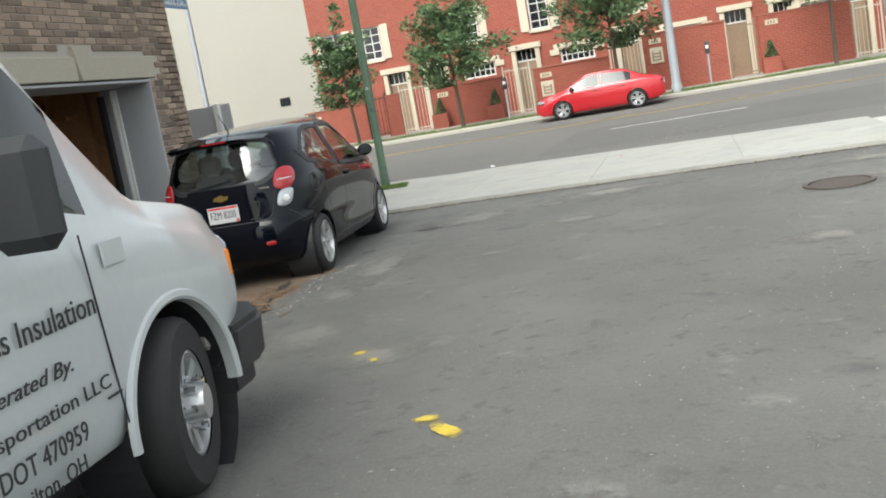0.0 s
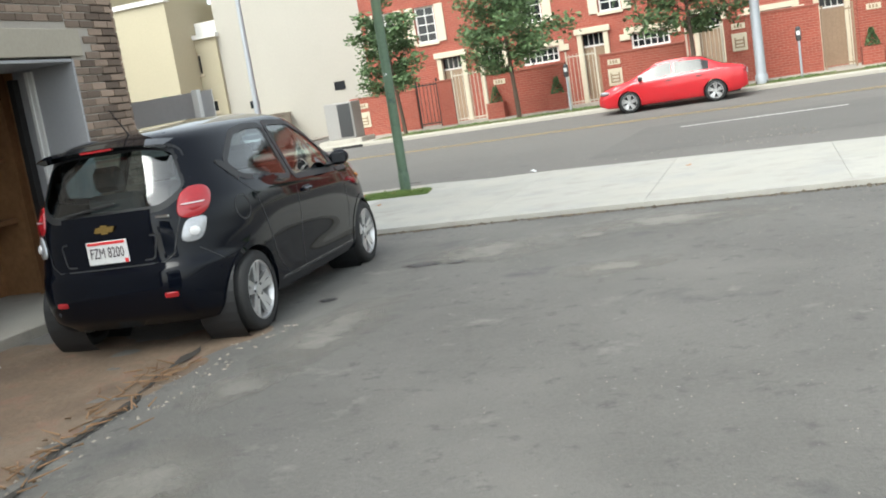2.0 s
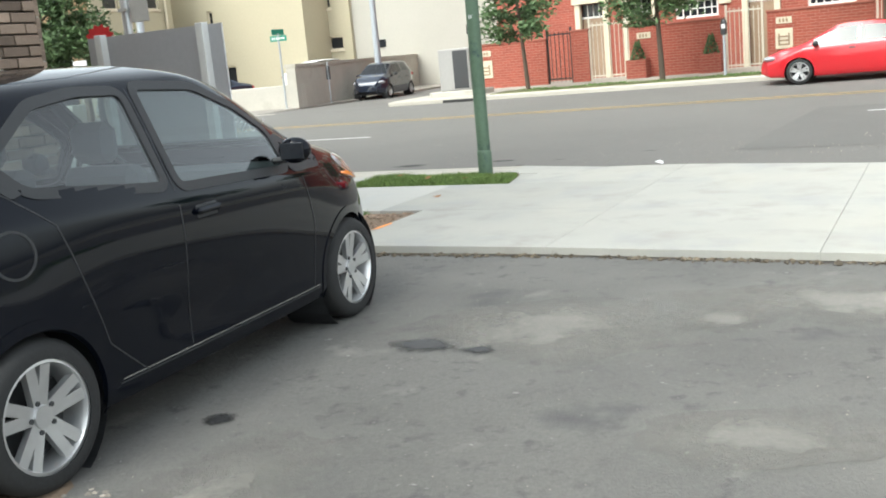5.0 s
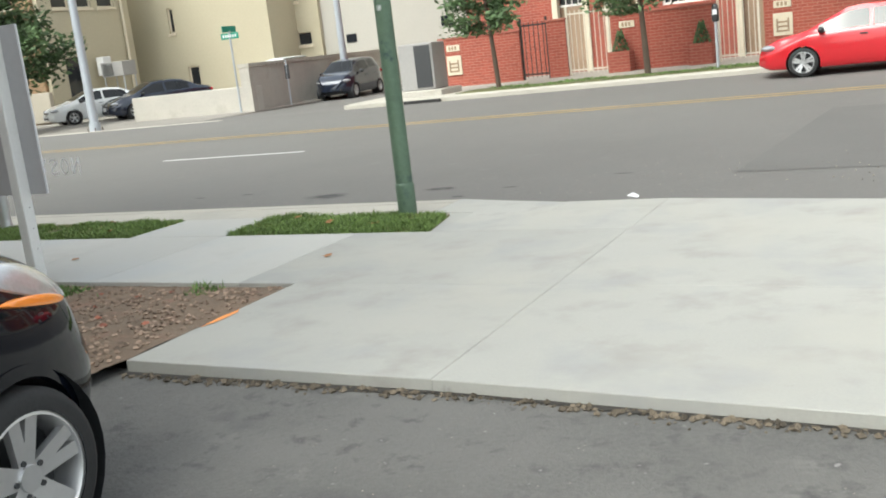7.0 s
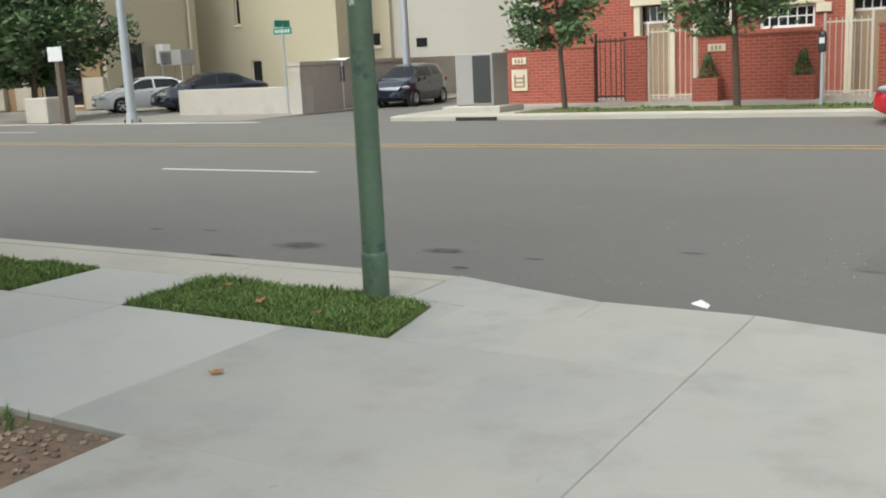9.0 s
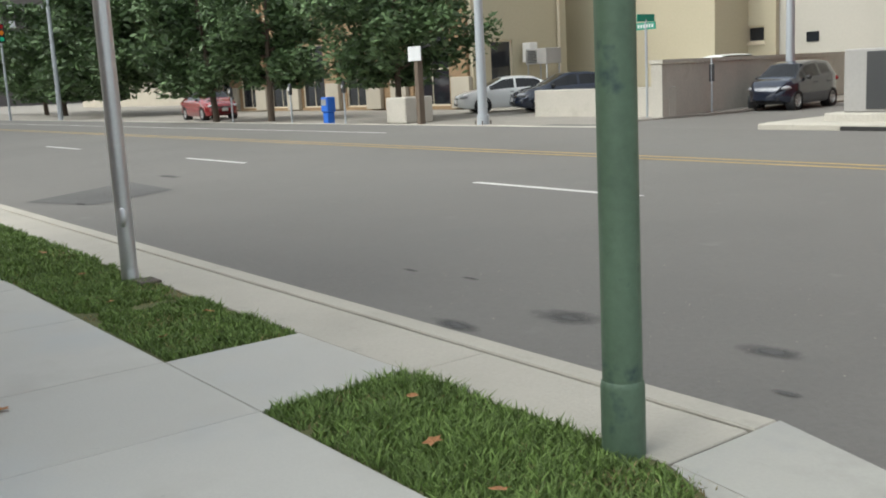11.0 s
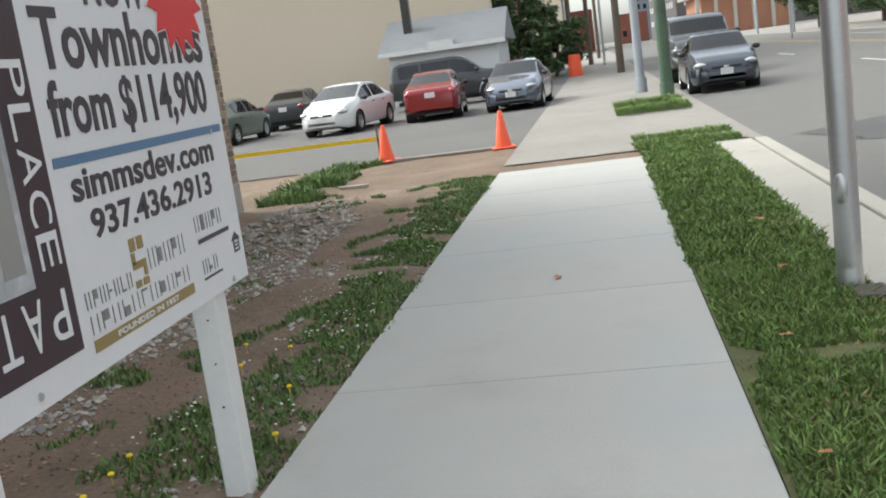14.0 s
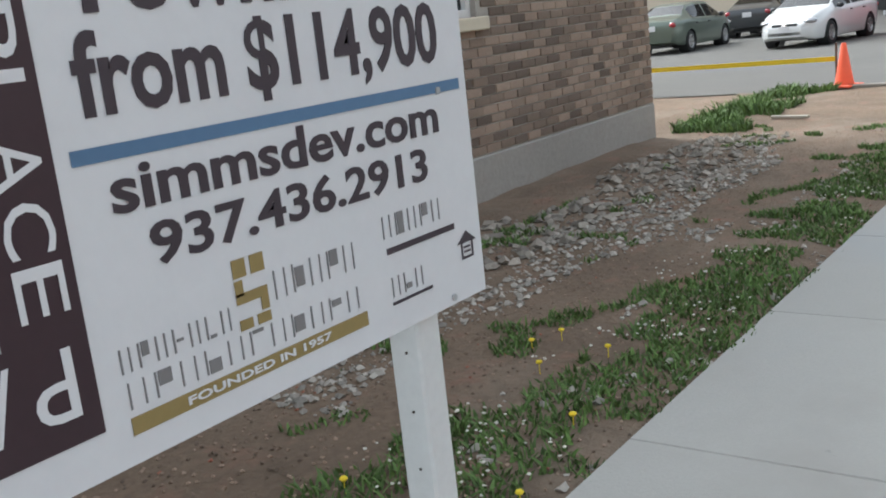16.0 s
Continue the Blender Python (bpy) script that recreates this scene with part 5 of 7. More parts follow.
def hatch_end(y, z, rear):
    """The tail's or nose's x at y, z."""
    end, n = (tail_x(z), tail_n(z)) if rear else (nose_x(z), nose_n(z))
    q = min(1.0, abs(y) / hatch_w(end * 0.8, z))
    return HX + (end - HX) * (1 - q ** n) ** (1 / n)


def rounded(poly, r=0.05, seg=5):
    """A polygon with its corners rounded, as (a, b) points."""
    out, n = [], len(poly)
    for i in range(n):
        p, a, b = Vector(poly[i]), Vector(poly[i - 1]), Vector(poly[(i + 1) % n])
        u, v = a - p, b - p
        k = min(r, u.length * 0.45, v.length * 0.45)
        p0, p1 = p + u.normalized() * k, p + v.normalized() * k
        for j in range(seg + 1):
            t = j / seg
            out.append(tuple(p0 * (1 - t) ** 2 + p * 2 * t * (1 - t) + p1 * t * t))
    return out


def in_poly(a, b, poly):
    hit, j = False, len(poly) - 1
    for i in range(len(poly)):
        if (poly[i][1] > b) != (poly[j][1] > b) and a < (poly[j][0] - poly[i][0]) * (b - poly[i][1]) / (poly[j][1] - poly[i][1]) + poly[i][0]:
            hit = not hit
        j = i
    return hit


def grown(poly, d):
    """The polygon moved outwards by d along its corner normals."""
    n, out = len(poly), []
    area = sum(poly[i - 1][0] * poly[i][1] - poly[i][0] * poly[i - 1][1] for i in range(n))
    for i in range(n):
        t = Vector(poly[(i + 1) % n]) - Vector(poly[i - 1])
        t = t.normalized() if t.length else Vector((1, 0))
        s = 1 if area > 0 else -1
        out.append((poly[i][0] + s * t.y * d, poly[i][1] - s * t.x * d))
    return out


REAR_DOOR = rounded([(-0.36, 1.0), (-0.36, 1.40), (-0.62, 1.41), (-0.87, 1.38), (-1.16, 1.20), (-1.06, 1.085)], 0.05)
FRONT_DOOR = rounded([(-0.27, 0.985), (-0.27, 1.415), (0.12, 1.39), (0.40, 1.27), (0.60, 1.135), (0.60, 0.945)], 0.05)
QUARTER = rounded([(0.65, 0.94), (0.65, 1.09), (0.94, 0.935)], 0.03)
TAILGATE = rounded([(-0.55, 1.09), (-0.42, 0.99), (0.42, 0.99), (0.55, 1.09), (0.47, 1.35), (0.3, 1.385), (-0.3, 1.385), (-0.47, 1.35)], 0.06)
SCREEN = rounded([(-0.62, 1.065), (0.62, 1.065), (0.49, 1.42), (0.25, 1.45), (-0.25, 1.45), (-0.49, 1.42)], 0.06)

spark = thing("hatchback_car", -2.965, 7.435, -0.06, 94.05, "glossy black small hatchback car parked beside the garage", "car")
ARCH, HUB, AXLES = 0.325, 0.285, (-1.1875, 1.1875)
zs = list(np.linspace(0.2, 0.99, 44)) + list(np.linspace(1.005, 1.44, 28)) + list(np.linspace(1.45, 1.534, 12))
# even steps along the flank
flank = [hatch_p(q, 0.6).x for q in np.linspace(0, 180, 721)]
steps = np.interp(np.linspace(flank[24], flank[-25], 96), flank, np.linspace(0, 180, 721))
ang = sorted(set([0, 2, 5, 180, 178, 175]) | set(np.round(np.linspace(6, 50, 24), 3)) | set(np.round(np.linspace(130, 174, 24), 3)) | set(np.round(steps, 3)))


def hatch_open(x, y, z):
    side = [w for w in (REAR_DOOR, FRONT_DOOR, QUARTER) if in_poly(x, z, w)]
    if side and y > 0.4:
        return True
    if x < -1.2 and in_poly(y, z, TAILGATE):
        return True
    if 0.1 < x and in_poly(y, z, SCREEN) and z > 1.045:
        return True
    return y > 0.42 and any(math.hypot(x - c, z - HUB) < ARCH + 0.005 for c in AXLES)


def shell(name, material, wanted, parent, label=""):
    """Both mirrored halves of the stretch of shell that wanted(x, y, z) asks for."""
    bm = bmesh.new()
    for s in (-1, 1):
        grid = {}
        for j in range(len(zs) - 1):
            for i in range(len(ang) - 1):
                c = (hatch_p(ang[i], zs[j]) + hatch_p(ang[i + 1], zs[j + 1])) / 2
                if not wanted(c.x, c.y, c.z):
                    continue
                vs = []
                for a, b in ((i, j), (i + 1, j), (i + 1, j + 1), (i, j + 1)):
                    if (a, b) not in grid:
                        p = hatch_p(ang[a], zs[b])
                        grid[a, b] = bm.verts.new((p.x, p.y * s, p.z))
                    vs.append(grid[a, b])
                bm.faces.new(vs)
    bmesh.ops.remove_doubles(bm, verts=bm.verts, dist=1e-4)
    return part(name, bm, material, parent, label, smooth=True)


shell("body", M["blackpaint"], lambda x, y, z: not hatch_open(x, y, z), spark)


def side_point(a, b, s, lift):
    return Vector((a, s * (hatch_y(a, b) + lift), b + lift * 0.35))


def rear_point(a, b, s, lift):
    return Vector((hatch_end(a, b, True) - lift, a, b))


def nose_point(a, b, s, lift):
    return Vector((hatch_end(a, b, False) + lift * 0.6, a, b + lift * 0.6))


def pane(name, poly, place, s, material, parent, lift=0.0):
    """A window pane that follows the shell, as rings drawn in to its middle."""
    bm = bmesh.new()
    ca, cb = sum(p[0] for p in poly) / len(poly), sum(p[1] for p in poly) / len(poly)
    rings = []
    for k in (1.0, 0.8, 0.6, 0.4, 0.2):
        rings.append([bm.verts.new(place(ca + (a - ca) * k, cb + (b - cb) * k, s, lift)) for a, b in poly])
    for r0, r1 in zip(rings, rings[1:]):
        for i in range(len(poly)):
            j = (i + 1) % len(poly)
            bm.faces.new((r0[i], r0[j], r1[j], r1[i]))
    bm.faces.new(rings[-1])
    return part(name, bm, material, parent, "", True)


def band(name, poly, place, s, d0, d1, material, parent, lift=0.004, closed=True):
    """A strip that follows the shell along a polygon's rim, from d0 to d1 outside it."""
    bm = bmesh.new()
    inner = [bm.verts.new(place(a, b, s, lift)) for a, b in grown(poly, d0)]
    outer = [bm.verts.new(place(a, b, s, lift)) for a, b in grown(poly, d1)]
    back = [bm.verts.new(place(a, b, s, -0.012)) for a, b in grown(poly, d1)]
    hem = [bm.verts.new(place(a, b, s, -0.02)) for a, b in grown(poly, d0)]
    for i in range(len(poly) if closed else len(poly) - 1):
        j = (i + 1) % len(poly)
        for r0, r1 in ((inner, outer), (outer, back), (hem, inner)):
            bm.faces.new((r0[i], r0[j], r1[j], r1[i]))
    return part(name, bm, material, parent, "", True)


def seam(name, pts, place, s, parent, w=0.003, material="blackplastic", lift=0.0015):
    """A narrow strip over the shell through (a, b) points."""
    line = []
    for (a0, b0), (a1, b1) in zip(pts, pts[1:]):
        for k in range(8):
            line.append(Vector((a0 + (a1 - a0) * k / 8, b0 + (b1 - b0) * k / 8)))
    line.append(Vector(pts[-1]))
    bm, prev = bmesh.new(), None
    for i, p in enumerate(line):
        t = line[min(i + 1, len(line) - 1)] - line[max(i - 1, 0)]
        t = Vector((-t.y, t.x)).normalized() * w
        cur = [bm.verts.new(place(p.x + q * t.x, p.y + q * t.y, s, lift)) for q in (-1, 1)]
        if prev:
            bm.faces.new((prev[0], prev[1], cur[1], cur[0]))
        prev = cur
    return part(name, bm, M[material], parent, "", True)


def lens_patch(name, a0, z0, da, dz, s, material, parent, bulge=0.02, base=0.004, power=2.0, lean=0.0):
    """A domed lamp that follows the shell round its corner."""
    bm, rings = bmesh.new(), []
    for k in (1.0, 0.92, 0.75, 0.5, 0.25):
        ring = []
        for i in range(28):
            t = 2 * math.pi * i / 28
            c, q = math.cos(t), math.sin(t)
            u, v = math.copysign(abs(c) ** (2 / power), c) * k, math.copysign(abs(q) ** (2 / power), q) * k
            p = hatch_p(a0 + da * u + lean * v, z0 + dz * v, base + bulge * math.sqrt(max(0.0, 1 - k * k)) - (0.01 if k == 1.0 else 0))
            ring.append(bm.verts.new((p.x, s * p.y, p.z)))
        rings.append(ring)
    for r0, r1 in zip(rings, rings[1:]):
        for i in range(28):
            bm.faces.new((r0[i], r0[(i + 1) % 28], r1[(i + 1) % 28], r1[i]))
    bm.faces.new(rings[-1])
    return part(name, bm, M[material], parent, "", True)


for s in (-1, 1):
    for nm, poly in (("rear_side_window", REAR_DOOR), ("front_side_window", FRONT_DOOR), ("quarter_window", QUARTER)):
        w = pane(nm, poly, side_point, s, M["glass"], spark, -0.002)
        band("window_frame", poly, side_point, s, -0.012, 0.03, M["blackplastic"], w)
    for c in AXLES:
        arc = [(c + ARCH * math.cos(t), HUB + ARCH * math.sin(t)) for t in np.linspace(math.pi + 0.24, -0.24, 40)]
        band("arch_lip", arc, side_point, s, -0.012, 0.03, M["blackpaint"], spark, 0.005, False)
        bm = bmesh.new()
        lathe(bm, [(ARCH + 0.02, -0.16), (ARCH + 0.02, 0.13)], 30, pose(c, s * 0.6, HUB, 90, 0, 0))
        part("arch_liner", bm, M["blackplastic"], spark)
    tl = lens_patch("tail_light", 34, 0.99, 10.5, 0.105, s, "redlens", spark, 0.016, 0.005, 2.6, 3)
    lens_patch("lamp_centre", 33, 0.985, 5.5, 0.055, s, "redlens", tl, 0.012, 0.014)
    # highlight on the red lens, modelled as a thin white strip
    lens_patch("lamp_glint", 33, 0.985, 7.5, 0.005, s, "plate", tl, 0.006, 0.022)
    lens_patch("reversing_light", 31, 0.815, 7.5, 0.082, s, "whitelens", spark, 0.012, 0.005, 3.0, 3)
    lens_patch("lamp_bulb", 31, 0.805, 3.5, 0.032, s, "plate", spark, 0.012, 0.018)
    lens_patch("rear_reflector", 13.0, 0.42, 3.6, 0.02, s, "redlens", spark, 0.006, 0.004, 5)
    hl = lens_patch("headlight", 143, 0.84, 14, 0.10, s, "whitelens", spark, 0.01, 0.004, 2.4, -10)
    lens_patch("turn_signal", 134, 0.79, 5.5, 0.042, s, "amberlens", hl, 0.008, 0.012, 2.4, -9)
    mbm = bmesh.new()
    blob(mbm, (0, 0, 0), (0.058, 0.085, 0.066), 10)
    mir = part("wing_mirror", mbm, M["blackpaint"], spark, "", True, pose(0.56, s * 0.85, 1.03, 0, 0, s * -14))
    part("mirror_glass", boxes((-0.058, -0.06, -0.042, -0.045, 0.06, 0.042), bevel=0.005), M["blackwin"], mir)
    slab_on(spark, "mirror_arm", (0.01, -s * 0.08, -0.045), (0.06, 0.09, 0.03), "blackplastic", 0.012, None, mir)
    grip = slab_on(spark, "door_handle", (-0.14, s * (hatch_y(-0.14, 0.86) + 0.012), 0.86), (0.17, 0.035, 0.03), "blackpaint", 0.012)
    slab_on(spark, "handle_cup", (0.0, -s * 0.014, -0.004), (0.15, 0.016, 0.06), "blackplastic", 0.006, None, grip)
    band("hidden_handle", rounded([(-1.26, 1.215), (-1.2, 1.205), (-1.09, 1.09), (-1.13, 1.08)], 0.01), side_point, s, -0.02, 0.012, M["blackplastic"], spark, 0.005)
    seam("front_door_seam", [(-0.33, 0.30), (-0.315, 0.98), (-0.315, 1.41)], side_point, s, spark)
    seam("wing_seam", [(0.74, 0.28), (0.78, 0.6), (0.72, 0.88)], side_point, s, spark)
    seam("rear_door_seam", [(-0.62, 0.27), (-0.83, 0.45), (-0.92, 0.7), (-1.0, 0.95), (-1.2, 1.12)], side_point, s, spark)
    seam("sill_seam", [(-0.8, 0.275), (0.8, 0.265)], side_point, s, spark, 0.004)
    # no trim here: a chrome strip drawn as the sill's reflected light line
    seam("sill_glint", [(-0.78, 0.288), (0.8, 0.278)], side_point, s, spark, 0.0025, "chrome")
    seam("bumper_seam", [(-1.5, 0.585), (-1.62, 0.69)], side_point, s, spark)
    for nm, sx in (("front_seat", 0.05), ("rear_seat", -0.75)):
        bm = boxes((sx - 0.25, s * 0.33 - 0.22, 0.35, sx + 0.25, s * 0.33 + 0.22, 0.56), (sx - 0.34, s * 0.33 - 0.21, 0.5, sx - 0.2, s * 0.33 + 0.21, 1.08), (sx - 0.36, s * 0.33 - 0.12, 1.1, sx - 0.26, s * 0.33 + 0.12, 1.28), bevel=0.04)
        part(nm, bm, M["seat"], spark)
tw = pane("rear_window", TAILGATE, rear_point, 1, M["glass"], spark, -0.002)
band("window_frame", TAILGATE, rear_point, 1, -0.015, 0.028, M["blackplastic"], tw)
ws = pane("windscreen", SCREEN, nose_point, 1, M["glass"], spark, -0.002)
band("window_frame", SCREEN, nose_point, 1, -0.015, 0.03, M["blackplastic"], ws)
seam("tailgate_seam", [(-0.54, 1.0), (-0.46, 0.68), (-0.4, 0.635), (0.4, 0.635), (0.46, 0.68), (0.54, 1.0)], rear_point, 1, spark, 0.004)
band("plate_recess", rounded([(-0.33, 0.665), (0.33, 0.665), (0.36, 0.82), (-0.36, 0.82)], 0.03), rear_point, 1, -0.005, 0.006, M["blackplastic"], spark, 0.002)
band("lower_intake", rounded([(-0.45, 0.29), (0.45, 0.29), (0.5, 0.46), (-0.5, 0.46)], 0.04), nose_point, 1, -0.1, 0.0, M["blackplastic"], spark, 0.006)
band("upper_grille", rounded([(-0.36, 0.6), (0.36, 0.6), (0.4, 0.68), (-0.4, 0.68)], 0.03), nose_point, 1, -0.03, 0.0, M["blackplastic"], spark, 0.006)
part("underbody", boxes((-1.5, -0.5, 0.19, 1.5, 0.5, 0.34)), M["blackplastic"], spark)
part("cabin_floor", boxes((-1.4, -0.62, 0.33, 0.84, 0.62, 0.36)), M["seat"], spark)
slab_on(spark, "parcel_shelf", (-1.32, 0, 0.93), (0.36, 1.0, 0.03), "seat", 0.01)
slab_on(spark, "dashboard", (0.82, 0, 0.84), (0.4, 1.24, 0.2), "seat", 0.05)
ring = bmesh.new()
lathe(ring, [(0.165, -0.012), (0.185, -0.012), (0.185, 0.012), (0.165, 0.012), (0.165, -0.012)], 24)
part("steering_wheel", ring, M["blackplastic"], spark, "", False, pose(0.55, 0.35, 0.95, 0, 65, 0))
flap = [(-1.2 + 0.085 * math.cos(t), 0.88 + 0.085 * math.sin(t)) for t in np.linspace(0, 2 * math.pi, 25)[:-1]]
band("fuel_flap", flap, side_point, -1, -0.006, 0.004, M["blackplastic"], spark, 0.003)
bm = bmesh.new()
spoil = [(q, bm.verts.new((-1.5 - 0.02 * (1 - (q / 0.5) ** 2), q, 1.448 - 0.03 * (q / 0.5) ** 2)), bm.verts.new((-1.63 - 0.03 * (1 - (q / 0.5) ** 4), q * 0.98, 1.418 - 0.03 * (q / 0.5) ** 2)), bm.verts.new((-1.55, q * 0.96, 1.388 - 0.03 * (q / 0.5) ** 2))) for q in np.linspace(-0.5, 0.5, 17)]
for p0, p1 in zip(spoil, spoil[1:]):
    bm.faces.new((p0[1], p1[1], p1[2], p0[2])), bm.faces.new((p0[2], p1[2], p1[3], p0[3]))
part("rear_spoiler", bm, M["blackpaint"], spark, "", True)
slab_on(spark, "brake_lamp", (-1.645, 0, 1.405), (0.03, 0.24, 0.016), "redlens", 0.004)
slab_on(spark, "rear_wiper", (tail_x(1.03) - 0.015, 0.1, 1.03), (0.02, 0.4, 0.018), "blackplastic", 0.004, pose(0, 0, 0, -6, 0, 0))
bm = bmesh.new()
prism(bm, [(-0.08, -0.018), (-0.06, 0.018), (-0.025, 0.018), (-0.025, 0.03), (0.025, 0.03), (0.025, 0.018), (0.08, 0.018), (0.06, -0.018), (0.025, -0.018), (0.025, -0.03), (-0.025, -0.03), (-0.025, -0.018)], 0, 0.012)
part("badge", bm, M["goldchrome"], spark, "gold badge", False, axes((tail_x(0.895) - 0.004, 0, 0.895), (0, -1, 0), (0, 0, 1)))
slab_on(spark, "name_badge", (hatch_end(0.4, 0.93, True) - 0.006, -0.4, 0.93), (0.012, 0.16, 0.02), "chrome", 0.004, pose(0, 0, 0, 0, 0, -10))
pl = slab_on(spark, "licence_plate", (tail_x(0.745) - 0.012, 0.0, 0.745), (0.012, 0.305, 0.155), "plate", 0.004)
lettering("plate_number", "FZM 8200", 0.25, 0.07, M["ink"], pl, axes((-0.008, 0.125, -0.035), (0, -1, 0), (0, 0, 1)))
slab_on(spark, "plate_band", (-0.007, 0, 0.064), (0.003, 0.28, 0.018), "redink", 0.0, None, pl)
slab_on(spark, "plate_sticker", (-0.007, -0.135, -0.062), (0.003, 0.026, 0.026), "redink", 0.0, None, pl)
part("aerial", rods(((-0.0, 0, 0), (-0.2, 0, 0.2), 0.006, 0.003), seg=8), M["blackplastic"], spark, "", False, pose(-1.2, 0, 1.47))
spark_wheel = wheel_meshes(0.285, 0.21, 0.175, 5, True)
for c in AXLES:
    for s in (-1, 1):
        add_wheel(spark, c, s * 0.685, 0.285, spark_wheel, s)
bag = thing("yellow_bag", -3.02, 6.75, 0.5, 94, "crumpled yellow-green bag on the back seat", "bag")
bm = bmesh.new()
blob(bm, (0, -0.3, 0.16), (0.13, 0.2, 0.2), 8)
blob(bm, (0.05, -0.12, 0.1), (0.12, 0.15, 0.12), 8)
part("cloth", bm, M["yellowflower"], bag, "", True)

# the red saloon across the street
red = dressed(vehicle("red_saloon_car", -1.0, 26.1, ground_z(26.1), 180, SEDAN, "redpaint", "bright red four-door saloon car parked at the far kerb", "car", "darkglass", (0.32, 0.235, 0.2, 5, True), 80, scale=0.8))
# cars on the side street and the apron across the street
dressed(vehicle("navy_hatchback_car", -17.9, 36.0, 0.03, -83, HATCH, "navypaint", "dark navy hatchback parked along the side street", "car", "darkglass", (0.3, 0.2, 0.19, 5, False), 60, scale=0.85), 1.8, -1.74, 0.66, 0.7, 0.9, mirror_x=0.72, mirror_z=1.0, hw2=0.86)
dressed(vehicle("white_saloon_car", -27.9, 34.3, 0.1, -118, SEDAN, "whitepaint", "white saloon car parked beside the tan building", "car", "darkglass", (0.31, 0.21, 0.2, 5, False), 60, scale=0.82))
dressed(vehicle("navy_saloon_car", -25.2, 34.6, 0.1, -118, SEDAN, "navypaint", "dark navy saloon car behind the low wall", "car", "darkglass", (0.31, 0.21, 0.2, 5, False), 60, scale=0.85))
dressed(vehicle("upper_saloon_car", -23.9, 41.2, 0.2, -20, SEDAN, "whitepaint", "white saloon car parked above the retaining wall", "car", "darkglass", nx=50))
dressed(vehicle("maroon_saloon_car", -42.0, 29.5, 0.1, -5, SEDAN, "darkredpaint", "dark red saloon car under the street trees", "car", "darkglass", nx=50, scale=0.85))
# cars in the western lot
dressed(vehicle("white_compact_car", -29.0, 6.6, -0.02, -8, SEDAN, "whitepaint", "white compact saloon car facing the street corner", "car", "darkglass", (0.31, 0.2, 0.19, 5, False), 60, "parked cars in the western lot", 0.82))
dressed(vehicle("red_rear_car", -29.9, 8.75, -0.02, 184, SEDAN, "darkredpaint", "deep red saloon car parked tail outwards", "car", "darkglass", (0.31, 0.2, 0.19, 5, False), 60, "parked cars in the western lot", 0.82))
dressed(vehicle("grey_saloon_car", -29.8, 10.95, -0.02, -3, SEDAN, "greypaint", "slate grey saloon car facing the pavement", "car", "darkglass", (0.32, 0.21, 0.2, 5, False), 60, "parked cars in the western lot", 0.82))
dressed(vehicle("sage_estate_car", -30.0, 2.9, -0.02, 178, SEDAN, "sagepaint", "sage green car parked by the cream wall", "car", "darkglass", nx=50, group="parked cars in the western lot", scale=0.82))
dressed(vehicle("dark_estate_car", -35.0, 3.4, -0.02, 183, SEDAN, "gunpaint", "dark grey car parked by the cream wall", "car", "darkglass", nx=50, group="parked cars in the western lot", scale=0.82))
dressed(vehicle("dark_hatchback_car", -27.6, 15.6, -0.05, 0, SEDAN, "slatepaint", "dark slate car parked at the near kerb", "car", "darkglass", (0.31, 0.2, 0.19, 5, False), 70, scale=0.86))
SUV = dict(SEDAN)
SUV["top"] = [(-2.3, 0.7), (-2.28, 1.1), (-2.15, 1.62), (-1.9, 1.74), (0.1, 1.78), (0.45, 1.7), (1.05, 1.22), (1.3, 1.17), (2.0, 1.1), (2.25, 0.9), (2.3, 0.7)]
SUV["belt"] = [(-2.3, 1.12), (0, 1.12), (1.2, 1.08), (2.3, 0.6)]
SUV["low"] = [(-2.3, 0.45), (-1.3, 0.32), (1.3, 0.32), (2.3, 0.42)]
SUV["half"] = [(-2.3, 0.85), (-2.1, 0.93), (1.6, 0.95), (2.1, 0.86), (2.3, 0.7)]
SUV["roof"] = [(-2.3, 0.74), (1.2, 0.78)]
SUV["hub"], SUV["arch"] = 0.37, 0.44
SUV["top_glass"] = [("rear_window", -2.27, -2.13), ("windscreen", 0.47, 1.03)]
SUV["side_glass"] = [("cargo_window", -1.95, -1.2), ("rear_side_window", -1.1, -0.1), ("front_side_window", 0.0, 0.85)]
dressed(vehicle("black_suv", -33.8, 15.8, -0.05, 0, SUV, "gunpaint", "dark grey four-wheel drive parked at the near kerb", "car", "darkglass", (0.37, 0.23, 0.24, 5, False), 50), 2.28, -2.28, 0.8, 0.86, 1.0, mirror_z=1.2, hw2=1.02)
dressed(vehicle("pickup_truck", -36.0, 8.4, -0.02, 95, SUV, "gunpaint", "dark grey double-cab pickup truck", "truck", "darkglass", (0.37, 0.23, 0.24, 5, False), 50, scale=0.88), 2.28, -2.28, 0.8, 0.86, 1.0, mirror_z=1.2, hw2=1.02)

